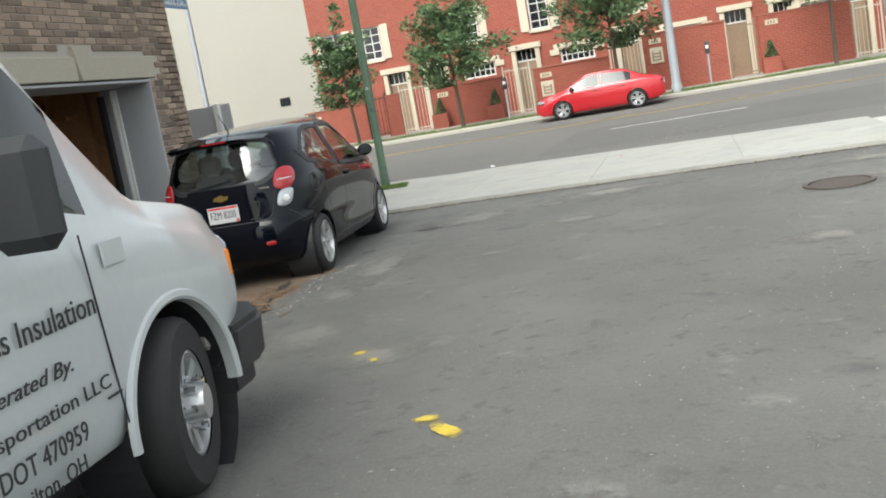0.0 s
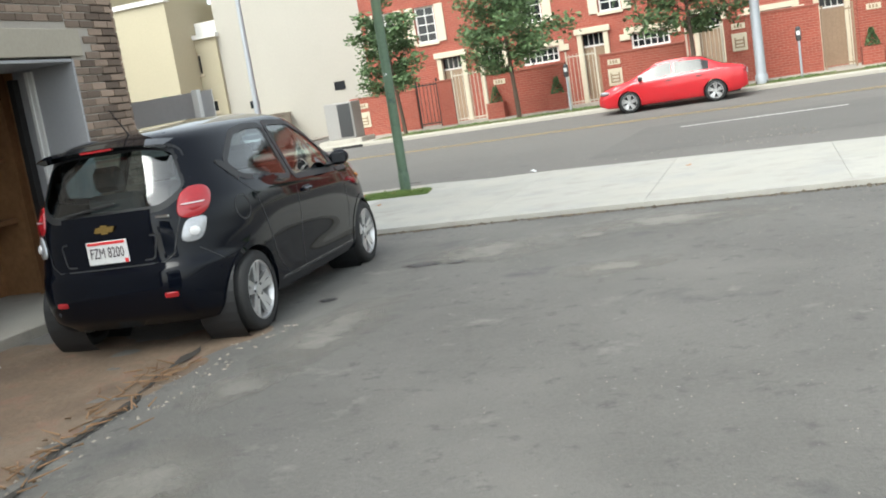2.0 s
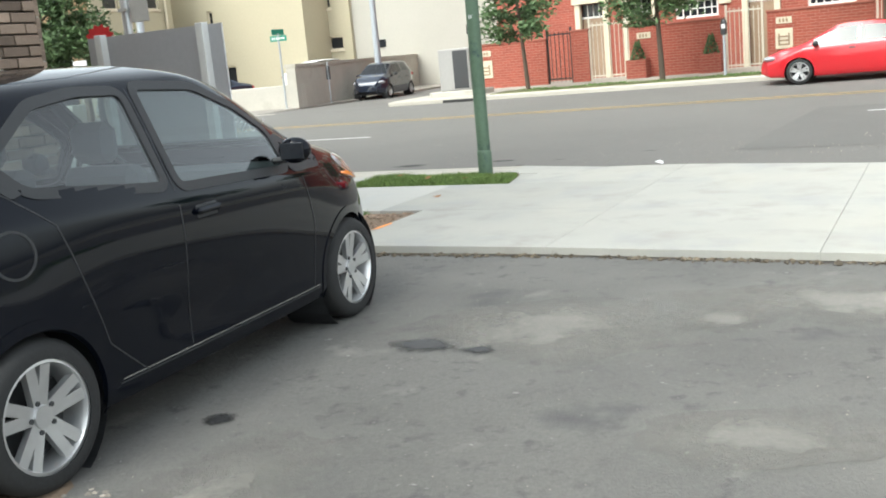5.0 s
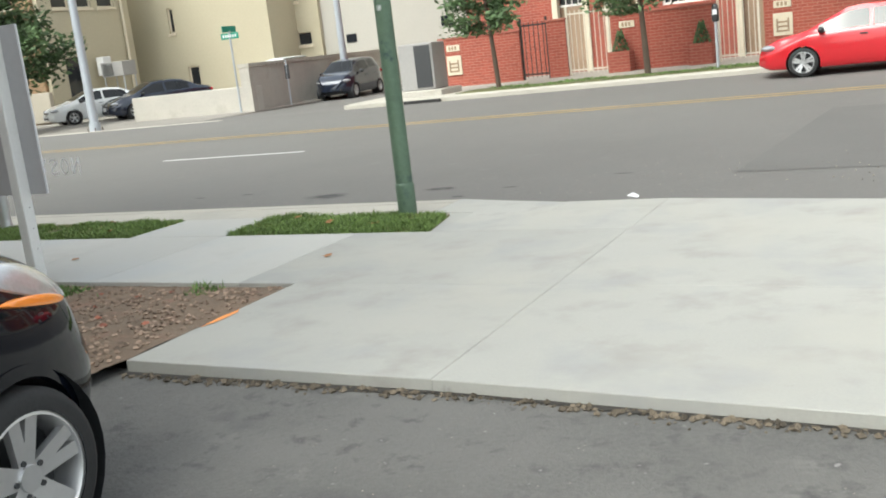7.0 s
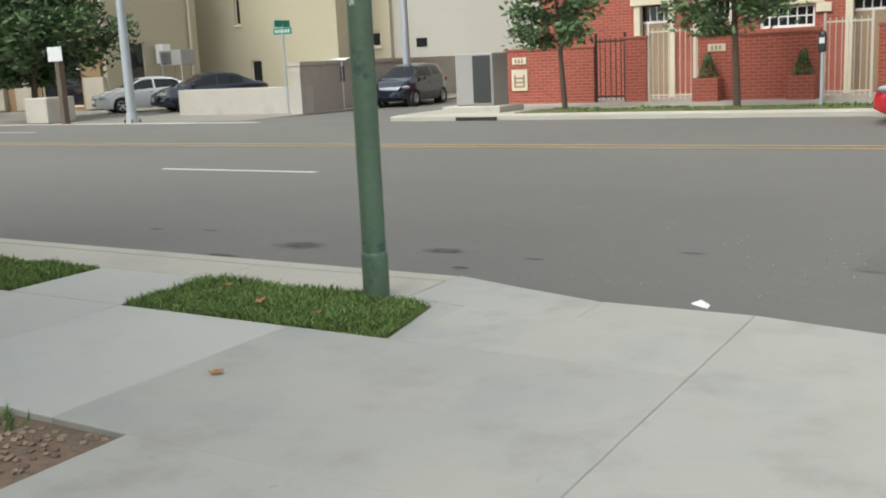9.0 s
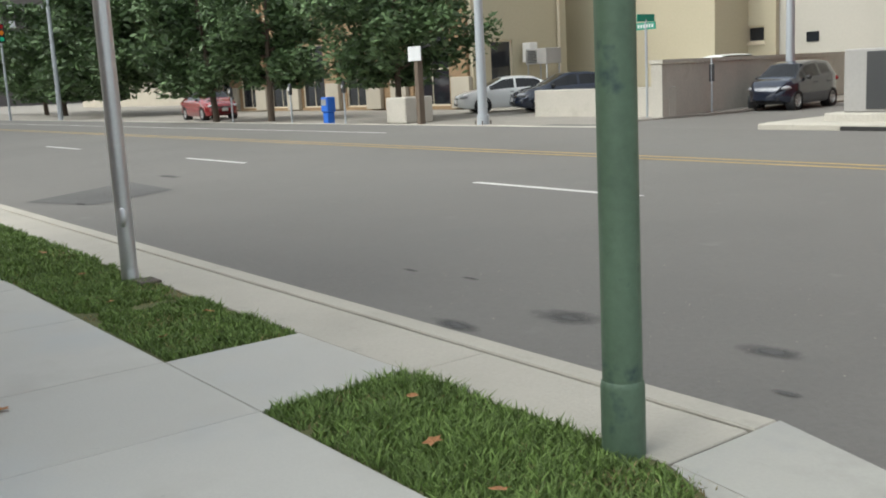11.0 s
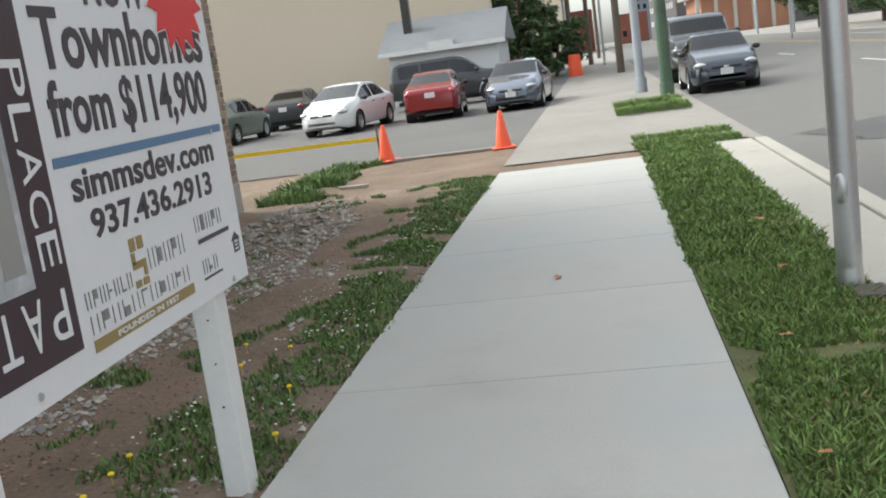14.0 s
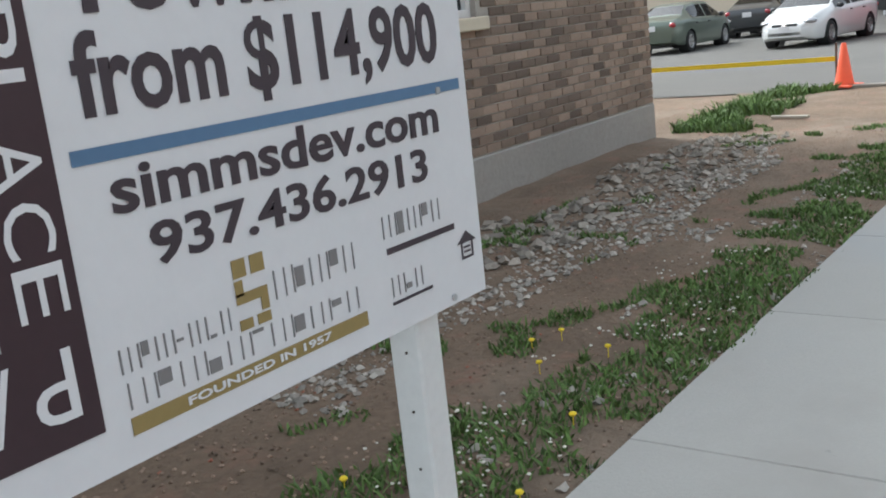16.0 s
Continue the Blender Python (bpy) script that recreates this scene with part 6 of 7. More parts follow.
# the white work van
VAN = dict(
    top=[(-3.2, 1.0), (-3.18, 2.0), (-3.1, 2.1), (0.9, 2.1), (1.15, 2.04), (1.75, 1.36), (1.85, 1.3), (2.42, 1.2), (2.56, 1.14), (2.64, 0.98), (2.67, 0.72)],
    belt=[(-3.2, 1.3), (1.0, 1.3), (1.7, 1.2), (2.6, 0.98), (2.7, 0.7)],
    low=[(-3.2, 0.5), (-1.7, 0.4), (1.2, 0.4), (2.3, 0.42), (2.67, 0.6)],
    half=[(-3.2, 0.98), (1.9, 1.0), (2.3, 0.97), (2.6, 0.9), (2.7, 0.8)],
    roof=[(-3.2, 0.86), (1.0, 0.84), (1.9, 0.86)],
    axles=(-1.73, 1.73), hub=0.38, arch=0.47, cuts=[-0.2, 0.0, 0.75, 1.3],
    side_glass=[("front_side_window", 0.5, 1.35)],
    top_glass=[("windscreen", 1.18, 1.72)], inset=-0.005)
VX, VY, VR = -1.68, -0.80, 92.0
van = vehicle("work_van", VX, VY, -0.06, VR, VAN, "vanpaint", "white work van with black door lettering and plastic bumper", "van", "darkglass", (0.385, 0.23, 0.24, 8, False), 130)
bm = bmesh.new()
prism(bm, [(2.24, -1.015), (2.58, -1.015), (2.76, -0.9), (2.84, -0.5), (2.84, 0.5), (2.76, 0.9), (2.58, 1.015), (2.24, 1.015)], 0.36, 0.62)
for v in bm.verts:                                    # the bumper tapers in towards its foot and rises to its ends
    if v.co.z < 0.5:
        v.co.x -= 0.05
    elif abs(v.co.y) > 0.95:
        v.co.z -= 0.03
bmesh.ops.bevel(bm, geom=bm.edges[:], offset=0.03, segments=2, affect="EDGES")
part("front_bumper", bm, M["blackplastic"], van, "black plastic bumper", True)
bm = bmesh.new()
prism(bm, [(2.3, -0.93), (2.56, -0.93), (2.68, -0.8), (2.72, -0.4), (2.72, 0.4), (2.68, 0.8), (2.56, 0.93), (2.3, 0.93)], 0.24, 0.38)
bmesh.ops.bevel(bm, geom=bm.edges[:], offset=0.02, segments=2, affect="EDGES")
part("air_dam", bm, M["blackplastic"], van, "ragged black plastic air dam", True)
for s in (-1, 1):
    part("splash_guard", boxes((2.16, s * 0.62 - 0.3, 0.5, 2.3, s * 0.62 + 0.3, 0.72), bevel=0.03), M["found"], van)
    part("tow_hook", rods(((2.5, s * 0.5, 0.26), (2.74, s * 0.5, 0.25), 0.014), ((2.74, s * 0.5, 0.25), (2.74, s * 0.5 + 0.08, 0.25), 0.014), seg=8), M["iron"], van)
for s in (-1, 1):
    bm, prev = bmesh.new(), None
    for t in np.linspace(-0.05, math.pi + 0.05, 40):
        cur = [bm.verts.new((1.73 + r * math.cos(t), s * y, 0.38 + r * math.sin(t))) for r, y in ((0.462, 0.95), (0.462, 1.004), (0.475, 1.014), (0.5, 1.012), (0.512, 0.99))]
        if prev:
            for k in range(4):
                bm.faces.new((prev[k], prev[k + 1], cur[k + 1], cur[k]))
        prev = cur
    part("arch_lip", bm, M["vanpaint"], van, "", True)
    lamp(van, "headlight", (2.62, s * 0.72, 0.93), (0.07, 0.16, 0.1), "whitelens")
    slab_on(van, "turn_signal", (2.56, s * 0.895, 0.86), (0.07, 0.03, 0.14), "amberlens", 0.01, pose(0, 0, 0, 0, 0, s * -30))
    mir = slab_on(van, "wing_mirror", (0.66, s * 1.17, 1.42), (0.12, 0.26, 0.36), "blackplastic", 0.05)
    slab_on(van, "mirror_arm", (0.03, -s * 0.15, -0.12), (0.1, 0.2, 0.06), "blackplastic", 0.02, None, mir)
    slab_on(van, "door_seam", (1.2, s * 1.001, 0.86), (0.005, 0.006, 0.74), "blackplastic", 0.0, pose(0, 0, 0, 0, -4, 0))
    slab_on(van, "fuel_vent", (1.38, s * 0.998, 1.13), (0.16, 0.008, 0.1), "vanpaint", 0.003)
    slab_on(van, "rocker_seam", (1.18, s * 1.0, 0.62), (0.1, 0.006, 0.008), "blackplastic", 0.0)
for w in [o for o in van.children if o.name.startswith("wheel")]:
    if w.matrix_basis.translation.x > 0:      # front wheels turned
        at = Matrix.Translation(w.matrix_basis.translation)
        w.matrix_basis = at @ pose(0, 0, 0, 0, 0, 13) @ at.inverted() @ w.matrix_basis
    bm = rods(((0, -0.08, 0), (0, -0.17, 0), 0.085, 0.075), seg=20)
    part("wheel_hub", bm, M["rim"], w, "", True)
    for k in range(8):
        a = k * math.pi / 4
        part("lug_nut", rods(((0.105 * math.cos(a), -0.08, 0.105 * math.sin(a)), (0.105 * math.cos(a), -0.15, 0.105 * math.sin(a)), 0.016), seg=6), M["chrome"], w)
part("grille", boxes((2.66, -0.55, 0.76, 2.71, 0.55, 0.98), bevel=0.02), M["blackplastic"], van)
for body, u, v, w, h, sh in (("oses Insulation", 0.45, 0.935, 0.72, 0.085, 0), ("erated By.", 0.54, 0.765, 0.42, 0.07, 0.3), ("nsportation LLC", 0.44, 0.64, 0.72, 0.07, 0), ("DOT 470959", 0.47, 0.53, 0.49, 0.07, 0), ("amilton, OH", 0.49, 0.425, 0.42, 0.07, 0)):
    lettering("door_lettering", body, w, h, M["blackplastic"], van, axes((u, -1.004, v), (1, 0, 0), (0, 0, 1)), 0.003, sh)


# ---- posts, poles and street furniture ----
def steel_pole(name, x, y, z, r0, r1, h, material, label, category, collar=None, lean=(0, 0)):
    p = thing(name, x, y, z, 0, label, category, rx=lean[0], ry=lean[1])
    bm = bmesh.new()
    lathe(bm, [(r0 * 0.999, -0.1), (r0, 0.3), (r1, h), (0, h)], 28)
    part("shaft", bm, M[material], p, "", True)
    if collar:
        bm = bmesh.new()
        lathe(bm, [(collar[0], -0.1), (collar[0], collar[1] - 0.02), (collar[0] - 0.004, collar[1]), (r0, collar[1] + 0.004)], 28)
        part("collar", bm, M[material], p, "", True)
    return p


gp = steel_pole("green_utility_pole", -3.94, 14.13, 0, 0.073, 0.066, 8.5, "green", "tall green painted steel pole in the grass strip", "pole", (0.081, 0.27))
lettering("pole_tag", "U41", 0.06, 0.045, M["signwhite"], gp, axes((-0.015, -0.076, 1.72), (0.9, -0.43, 0), (0, 0, 1)))
sp = steel_pole("steel_sign_pole", -8.88, 14.06, 0, 0.062, 0.056, 7.5, "steel", "bright galvanised steel pole in the grass strip", "pole", (0.066, 0.08))
bm = bmesh.new()
blob(bm, (0, 0, 0), (0.035, 0.02, 0.075), 8)
part("cover_plate", bm, M["steel"], sp, "oval cover plate", True, pose(0.055, -0.03, 0.48, 0, 0, 60))
part("backed_sign", boxes((0.08, -0.015, 2.15, 0.38, 0.015, 2.75), bevel=0.005), M["boxgrey"], sp, "grey sign seen from behind")
for z in (2.3, 2.6):
    part("sign_strap", boxes((-0.07, -0.07, z, 0.09, 0.07, z + 0.04)), M["steel"], sp)
part("ground_box", boxes((0.1, -0.03, -0.02, 0.3, 0.13, 0.015), bevel=0.006), M["iron"], sp)
lamp_pole = steel_pole("street_lamp", -28.9, 13.95, 0, 0.11, 0.07, 8.0, "polegrey", "grey street lamp column beside the old pavement", "street lamp", (0.15, 0.35))
part("arm", rods(((0, 0, 7.6), (0, 2.2, 8.2), 0.04), seg=8), M["polegrey"], lamp_pole)
part("lamp_head", boxes((-0.12, 2.0, 8.12, 0.12, 2.7, 8.26), bevel=0.03), M["boxgrey"], lamp_pole)
g2 = steel_pole("green_utility_pole", -25.6, 14.35, 0, 0.13, 0.11, 8.5, "green", "thick green painted pole at the kerb further on", "pole", (0.15, 0.3))
for x, y, z, h, nm in ((-21.9, 28.2, 0.1, 9.0, "street_lamp"), (1.09, 27.7, 0.25, 9.0, "street_lamp"), (-18.4, 36.6, 0.0, 9.0, "street_lamp")):
    p = steel_pole(nm, x, y, z, 0.13, 0.08, h, "polegrey", "pale grey steel street lamp column across the street", "street lamp", (0.16, 0.25))
    for k in range(4):
        a = math.pi / 4 + k * math.pi / 2
        part("anchor_bolt", rods(((0.2 * math.cos(a), 0.2 * math.sin(a), -0.05), (0.2 * math.cos(a), 0.2 * math.sin(a), 0.1), 0.02), seg=6), M["iron"], p)
    part("arm", rods(((0, 0, h - 0.3), (0, -2.4, h + 0.3), 0.05), seg=8), M["polegrey"], p)
    part("lamp_head", boxes((-0.14, -2.9, h + 0.22, 0.14, -2.2, h + 0.36), bevel=0.03), M["boxgrey"], p)


def meter(x, y, z):
    p = thing("parking_meter", x, y, z, 0, "dark grey parking meter on a steel post", "parking meter", "parking meters")
    part("post", rods(((0, 0, -0.05), (0, 0, 0.95), 0.03), seg=10), M["polegrey"], p)
    bm = boxes((-0.07, -0.06, 0.95, 0.07, 0.06, 1.25), bevel=0.03)
    blob(bm, (0, 0, 1.25), (0.068, 0.058, 0.07), 6)
    head = part("head", bm, M["gunpaint"], p, "", True)
    part("display", boxes((-0.045, -0.067, 1.1, 0.045, -0.061, 1.2)), M["plate"], head)
    return p


for x, y, z in ((2.08, 27.9, 0.26), (-27.8, 27.6, 0.1), (-31.0, 27.5, 0.1), (-4.0, 27.9, 0.26), (-35.5, 27.5, 0.1), (7.5, 27.9, 0.26)):
    meter(x, y, z)
ssg = thing("street_name_sign", -18.75, 31.0, 0.08, 0, "green street-name sign on a thin post", "street sign")
part("post", rods(((0, 0, -0.1), (0, 0, 2.45), 0.03), seg=8), M["polegrey"], ssg)
part("blade", boxes((-0.32, -0.012, 2.2, 0.32, 0.012, 2.38), bevel=0.004), M["signgreen"], ssg)
part("cross_blade", boxes((-0.012, -0.32, 2.4, 0.012, 0.32, 2.58), bevel=0.004), M["signgreen"], ssg)
part("blade_lettering", boxes(*[(-0.25 + 0.09 * k, -0.016, 2.25, -0.2 + 0.09 * k, -0.012, 2.33) for k in range(6)]), M["signwhite"], ssg)
for x, y in ((-18.9, 33.2), (-18.3, 33.0)):
    sp2 = thing("no_parking_post", x, y, 0.0, 0, "thin grey steel post with a small dark plate", "sign post", "posts by the retaining wall")
    part("post", rods(((0, 0, -0.1), (0, 0, 1.5), 0.025), seg=8), M["polegrey"], sp2)
    part("plate", boxes((-0.08, -0.02, 0.9, 0.08, 0.02, 1.35), bevel=0.01), M["gunpaint"], sp2)
eb = thing("utility_cabinet", -10.95, 28.15, 0.24, 0, "grey steel utility cabinet on a concrete plinth", "utility cabinet")
part("plinth", boxes((-0.7, -0.55, -0.05, 0.7, 0.55, 0.16), bevel=0.02), M["retwall"], eb)
part("casing", boxes((-0.45, -0.35, 0.16, 0.45, 0.35, 1.25), bevel=0.02), M["boxgrey"], eb)
part("door", boxes((-0.02, -0.37, 0.22, 0.4, -0.352, 1.2), bevel=0.006), M["gunpaint"], eb)
inl = setting(part("storm_inlet", boxes((-10.95, 26.96, 0.10, -10.0, 27.02, 0.22), bevel=0.01), M["blackmetal"]), "dark iron storm inlet in the far kerb", "storm drain")
nb = thing("news_box", -28.6, 27.5, 0.1, 0, "bright blue newspaper box on the far pavement", "news box")
nb.scale = (0.72, 0.72, 0.85)
part("stand", boxes((-0.2, -0.18, 0, 0.2, 0.18, 0.45), bevel=0.03), M["bluebox"], nb)
part("cabinet", boxes((-0.26, -0.22, 0.45, 0.26, 0.22, 1.0), bevel=0.04), M["bluebox"], nb)
part("window", boxes((-0.2, -0.235, 0.7, 0.2, -0.221, 0.92)), M["whitelens"], nb)
pb = thing("concrete_planter", -25.8, 28.6, 0.1, 0, "square buff concrete planter on the far pavement", "planter")
part("body", boxes((-0.5, -0.5, 0, 0.5, 0.5, 0.75), bevel=0.03), M["retwall"], pb)
sg = thing("parking_sign", -24.4, 28.0, 0.1, 0, "white parking sign on a wooden post", "sign")
part("post", boxes((-0.09, -0.09, -0.1, 0.09, 0.09, 1.9), bevel=0.01), M["wood"], sg)
part("panel", boxes((-0.3, -0.12, 1.75, 0.3, -0.095, 2.15), bevel=0.006), M["siding"], sg)
bn = thing("red_banner_sign", -37.6, 35.42, 0.1, 0, "small red sign board on the hall's wall", "sign")
part("panel", boxes((-0.5, -0.05, 1.6, 0.5, 0.0, 2.2), bevel=0.01), M["redink"], bn)

# utility poles, signals and far lamps down the street
for x, y, h in ((-46, 13.9, 10), (-70, 12.6, 11), (-92, 13.2, 11), (-64, 11.6, 9)):
    p = thing("utility_pole", x, y, 0, 0, "dark weathered wooden utility pole", "utility pole", "utility poles down the street")
    part("shaft", rods(((0, 0, -0.2), (0, 0, h), 0.16, 0.11), seg=10), M["wood"], p)
    part("crossarm", boxes((-0.06, -1.1, h - 1.0, 0.06, 1.1, h - 0.86)), M["wood"], p)
for x, y, z, arm in ((-62, 13.4, 5.2, 0), (-64, 24.0, 5.0, 0), (-64, 26.8, 5.2, 0), (-58, 11.5, 4.8, 0)):
    s = thing("traffic_signal", x, y, z, 0, "black traffic signal showing green", "traffic signal", "traffic signals at the crossing")
    part("housing", boxes((-0.15, -0.2, -0.55, 0.1, 0.2, 0.55), bevel=0.03), M["blackmetal"], s)
    for q, mt in ((0.36, "redlens"), (0.0, "amberlens"), (-0.36, "signalgreen")):
        part("lens", rods(((0.1, 0, q), (0.13, 0, q), 0.13), seg=12), M[mt], s)
    part("pole", rods(((-0.2, 0.0, -z - 0.1), (-0.2, 0.0, 1.4), 0.07), seg=8), M["polegrey"], s)
for x, y in ((-72, 27.5), (-84, 27.8), (-100, 27.6), (-57, 27.6)):
    p = steel_pole("street_lamp", x, y, 0.1, 0.13, 0.07, 9.5, "polegrey", "far pale street lamp with twin arms", "street lamp")
    part("arm", rods(((0, -1.6, 9.6), (0, 1.6, 9.6), 0.05), seg=8), M["polegrey"], p)
bar = thing("traffic_barrel", -49, 12.0, 0, 0, "orange traffic barrel beside the pavement", "barrel")
bm = bmesh.new()
lathe(bm, [(0, 0), (0.32, 0), (0.26, 0.95), (0, 0.95)], 16)
part("body", bm, M["cone"], bar)


def traffic_cone(x, y, rz):
    c = thing("traffic_cone", x, y, 0.0, rz, "bright orange plastic traffic cone on the lot edge", "traffic cone", "traffic cones at the lot edge")
    bm = boxes((-0.17, -0.17, 0.0, 0.17, 0.17, 0.03), bevel=0.008)
    part("base", bm, M["cone"], c)
    bm = bmesh.new()
    lathe(bm, [(0.12, 0.03), (0.115, 0.05), (0.03, 0.54), (0.022, 0.55), (0.0, 0.55)], 20)
    part("body", bm, M["cone"], c, "", True)


traffic_cone(-18.35, 11.5, 12)
traffic_cone(-18.5, 9.72, -20)

# street-name blade on the building corner
nb2 = thing("street_sign", -4.85, 8.86, 3.12, 0, "blue street-name blade on the building corner", "street sign")
part("bracket", rods(((0, -0.02, 0.06), (0, 0.95, 0.06), 0.012), seg=8), M["steel"], nb2)
part("panel", boxes((-0.004, 0.05, 0.0, 0.004, 0.95, 0.15), bevel=0.002), M["blueink"], nb2)
lettering("blade_lettering", "HTS DR.", 0.5, 0.085, M["signwhite"], nb2, axes((0.005, 0.4, 0.03), (0, 1, 0), (0, 0, 1)))

# ---- the development sign ----
sign = thing("development_sign", -5.42, 11.68, 0, 0, "large white real-estate sign on two white posts", "sign board")
SW, S0, S1 = 1.74, 0.687, 1.86
part("panel", boxes((-SW, -0.008, S0, 0, 0.0, S1)), M["signwhite"], sign)
part("panel_back", boxes((-SW, -0.02, S0, 0, -0.0085, S1)), M["signback"], sign, "grey reverse of the panel")
for x in (-1.515, -0.2):
    post = part("post", boxes((x - 0.045, -0.112, -0.3, x + 0.045, -0.021, 1.88), bevel=0.006), M["postwhite"], sign, "white-painted timber post")
    for z in (0.3, 0.45, 0.6):
        part("nail", rods(((x + 0.0455, -0.06, z), (x + 0.048, -0.06, z), 0.004), seg=6), M["iron"], post)
for x, z in ((-1.6, 0.705), (-1.6, 1.5), (-1.62, 1.2), (-0.4, 0.72)):
    part("bolt", rods(((x, 0.0, z), (x, 0.005, z), 0.009), seg=8), M["steel"], sign)


def on_sign(x, z):
    """Lettering laid on the panel's street side from the reader's left at x."""
    return axes((x + 5.42, 0.001, z), (-1, 0, 0), (0, 0, 1))


def words(body, x0, x1, z0, z1, ink="ink", name="sign_lettering"):
    lettering(name, body, x0 - x1, z1 - z0, M[ink], sign, on_sign(x0, z0), 0.0016, bold=0.022)


def sign_bar(name, x0, x1, z0, z1, ink, lift=0.0):
    part(name, boxes((x1 + 5.42, 0.001 + lift, z0, x0 + 5.42, 0.0022 + lift, z1)), M[ink], sign)


words("NOW", -6.36, -6.72, 1.585, 1.70)
words("Townhomes", -6.085, -7.09, 1.425, 1.575)
words("from $114,900", -6.09, -7.06, 1.242, 1.402)
sign_bar("blue_rule", -6.06, -7.13, 1.195, 1.22, "blueink")
words("simmsdev.com", -6.12, -7.03, 1.105, 1.187)
words("937.436.2913", -6.18, -6.97, 1.003, 1.08)
sign_bar("gold_bar", -6.08, -6.70, 0.737, 0.768, "gold")
words("FOUNDED IN 1957", -6.2, -6.58, 0.745, 0.761, "signwhite")
for ob in [o for o in sign.children if o.name.startswith("sign_lettering") and o.data.materials[0] == M["signwhite"]]:
    ob.location.y += 0.0015
# company emblem as plain shapes, and its name as bars
for x0, x1, z0, z1 in ((-6.345, -6.378, 0.935, 0.97), (-6.39, -6.425, 0.935, 0.97), (-6.345, -6.365, 0.9, 0.93), (-6.345, -6.425, 0.885, 0.905), (-6.405, -6.425, 0.86, 0.885), (-6.345, -6.378, 0.835, 0.855), (-6.39, -6.425, 0.835, 0.855)):
    sign_bar("emblem_block", x0, x1, z0, z1, "gold")
r9 = random.Random(9)


def bar_word(x0, x1, z0, z1, n):
    """Uneven upright strokes standing for a name."""
    rows = []
    w = (x0 - x1) / n
    for k in range(n):
        a = x0 - w * k
        rows.append((a - 0.008 + 5.42, 0.001, z0, a - 0.0045 + 5.42, 0.0022, z1))
        if k % 2:
            rows.append((a - w * 0.72 + 5.42, 0.001, z0 + (z1 - z0) * r9.choice((0.0, 0.42, 0.85)), a - 0.012 + 5.42, 0.0022, z0 + (z1 - z0) * r9.choice((0.15, 0.55, 1.0))))
        else:
            rows.append((a - w * 0.7 + 5.42, 0.001, z0, a - w * 0.7 + 0.003 + 5.42, 0.0022, z1))
    rows = [(q[0], q[1], min(q[2], q[5]), q[3], q[4], max(q[2], q[5]) + (0.004 if abs(q[2] - q[5]) < 0.003 else 0)) for q in rows]
    part("name_strokes", boxes(*rows), M["greyink"], sign)["kind"] = "stuff"


bar_word(-6.075, -6.335, 0.845, 0.888, 7)
bar_word(-6.44, -6.695, 0.868, 0.925, 5)
bar_word(-6.08, -6.695, 0.782, 0.828, 11)
bar_word(-6.78, -7.01, 0.905, 0.955, 5)
sign_bar("bank_line", -6.79, -7.05, 0.868, 0.882, "ink")
bar_word(-6.79, -6.92, 0.77, 0.815, 3)
sign_bar("association_line", -6.79, -6.94, 0.752, 0.759, "ink")
part("house_icon", boxes((-1.70, 0.001, 0.785, -1.694, 0.0022, 0.825), (-1.656, 0.001, 0.785, -1.65, 0.0022, 0.825), (-1.694, 0.001, 0.785, -1.656, 0.0022, 0.791), (-1.688, 0.001, 0.80, -1.662, 0.0022, 0.805), (-1.688, 0.001, 0.811, -1.662, 0.0022, 0.816)), M["ink"], sign)
bm = bmesh.new()
prism(bm, [(-0.04, 0), (0.04, 0), (0, 0.028)], 0, 0.0012)
part("house_icon_roof", bm, M["ink"], sign, "", False, axes((-1.675, 0.001, 0.825), (-1, 0, 0), (0, 0, 1)))
# plum border with the picture
sign_bar("plum_border", -5.44, -6.03, 0.766, 1.84, "purple")
sign_bar("picture", -5.56, -5.885, 0.95, 1.70, "photo", 0.0014)
for k in range(3):
    sign_bar("picture_building", -5.58 - 0.1 * k, -5.66 - 0.1 * k, 0.99, 1.25 + 0.05 * k, "boxgrey", 0.0028)
for k, ch in enumerate("PLACE"):
    z = 1.412 - 0.098 * k
    lettering("border_letter", ch, 0.082, 0.085, M["signwhite"], sign, axes((-5.925 + 5.42 + 0.0, 0.0024, z), (0, 0, -1), (-1, 0, 0)) @ Matrix.Translation((-0.041, 0.0, 0)), 0.0012)
for k, ch in enumerate("PATTERSON"):
    lettering("border_letter", ch, 0.075, 0.115, M["signwhite"], sign, axes((-5.995 + 0.105 * k + 5.42, 0.0024, 0.925), (1, 0, 0), (0, 0, -1)), 0.0012)
# red burst over the corner
pts = []
for k in range(28):
    a = 2 * math.pi * k / 28
    q = 1.0 if k % 2 else 0.72
    pts.append((0.21 * q * math.cos(a), 0.19 * q * math.sin(a)))
bm = bmesh.new()
prism(bm, pts, 0, 0.004)
burst = part("red_burst", bm, M["redink"], sign, "red starburst sticker", False, axes((-6.93 + 5.42, 0.0025, 1.64), (-1, 0, 0), (0, 0, 1)))
bm = bmesh.new()
prism(bm, [(x * 1.05, y * 1.05) for x, y in pts], 0, 0.002)
part("burst_edge", bm, M["signwhite"], sign, "white edge of the starburst", False, axes((-6.93 + 5.42, 0.0012, 1.64), (-1, 0, 0), (0, 0, 1)))
lettering("burst_lettering", "SOLD!", 0.26, 0.075, M["signwhite"], sign, on_sign(-6.80, 1.63) @ pose(0, 0, 0.006, 0, 0, 8), 0.001)
bm = bmesh.new()
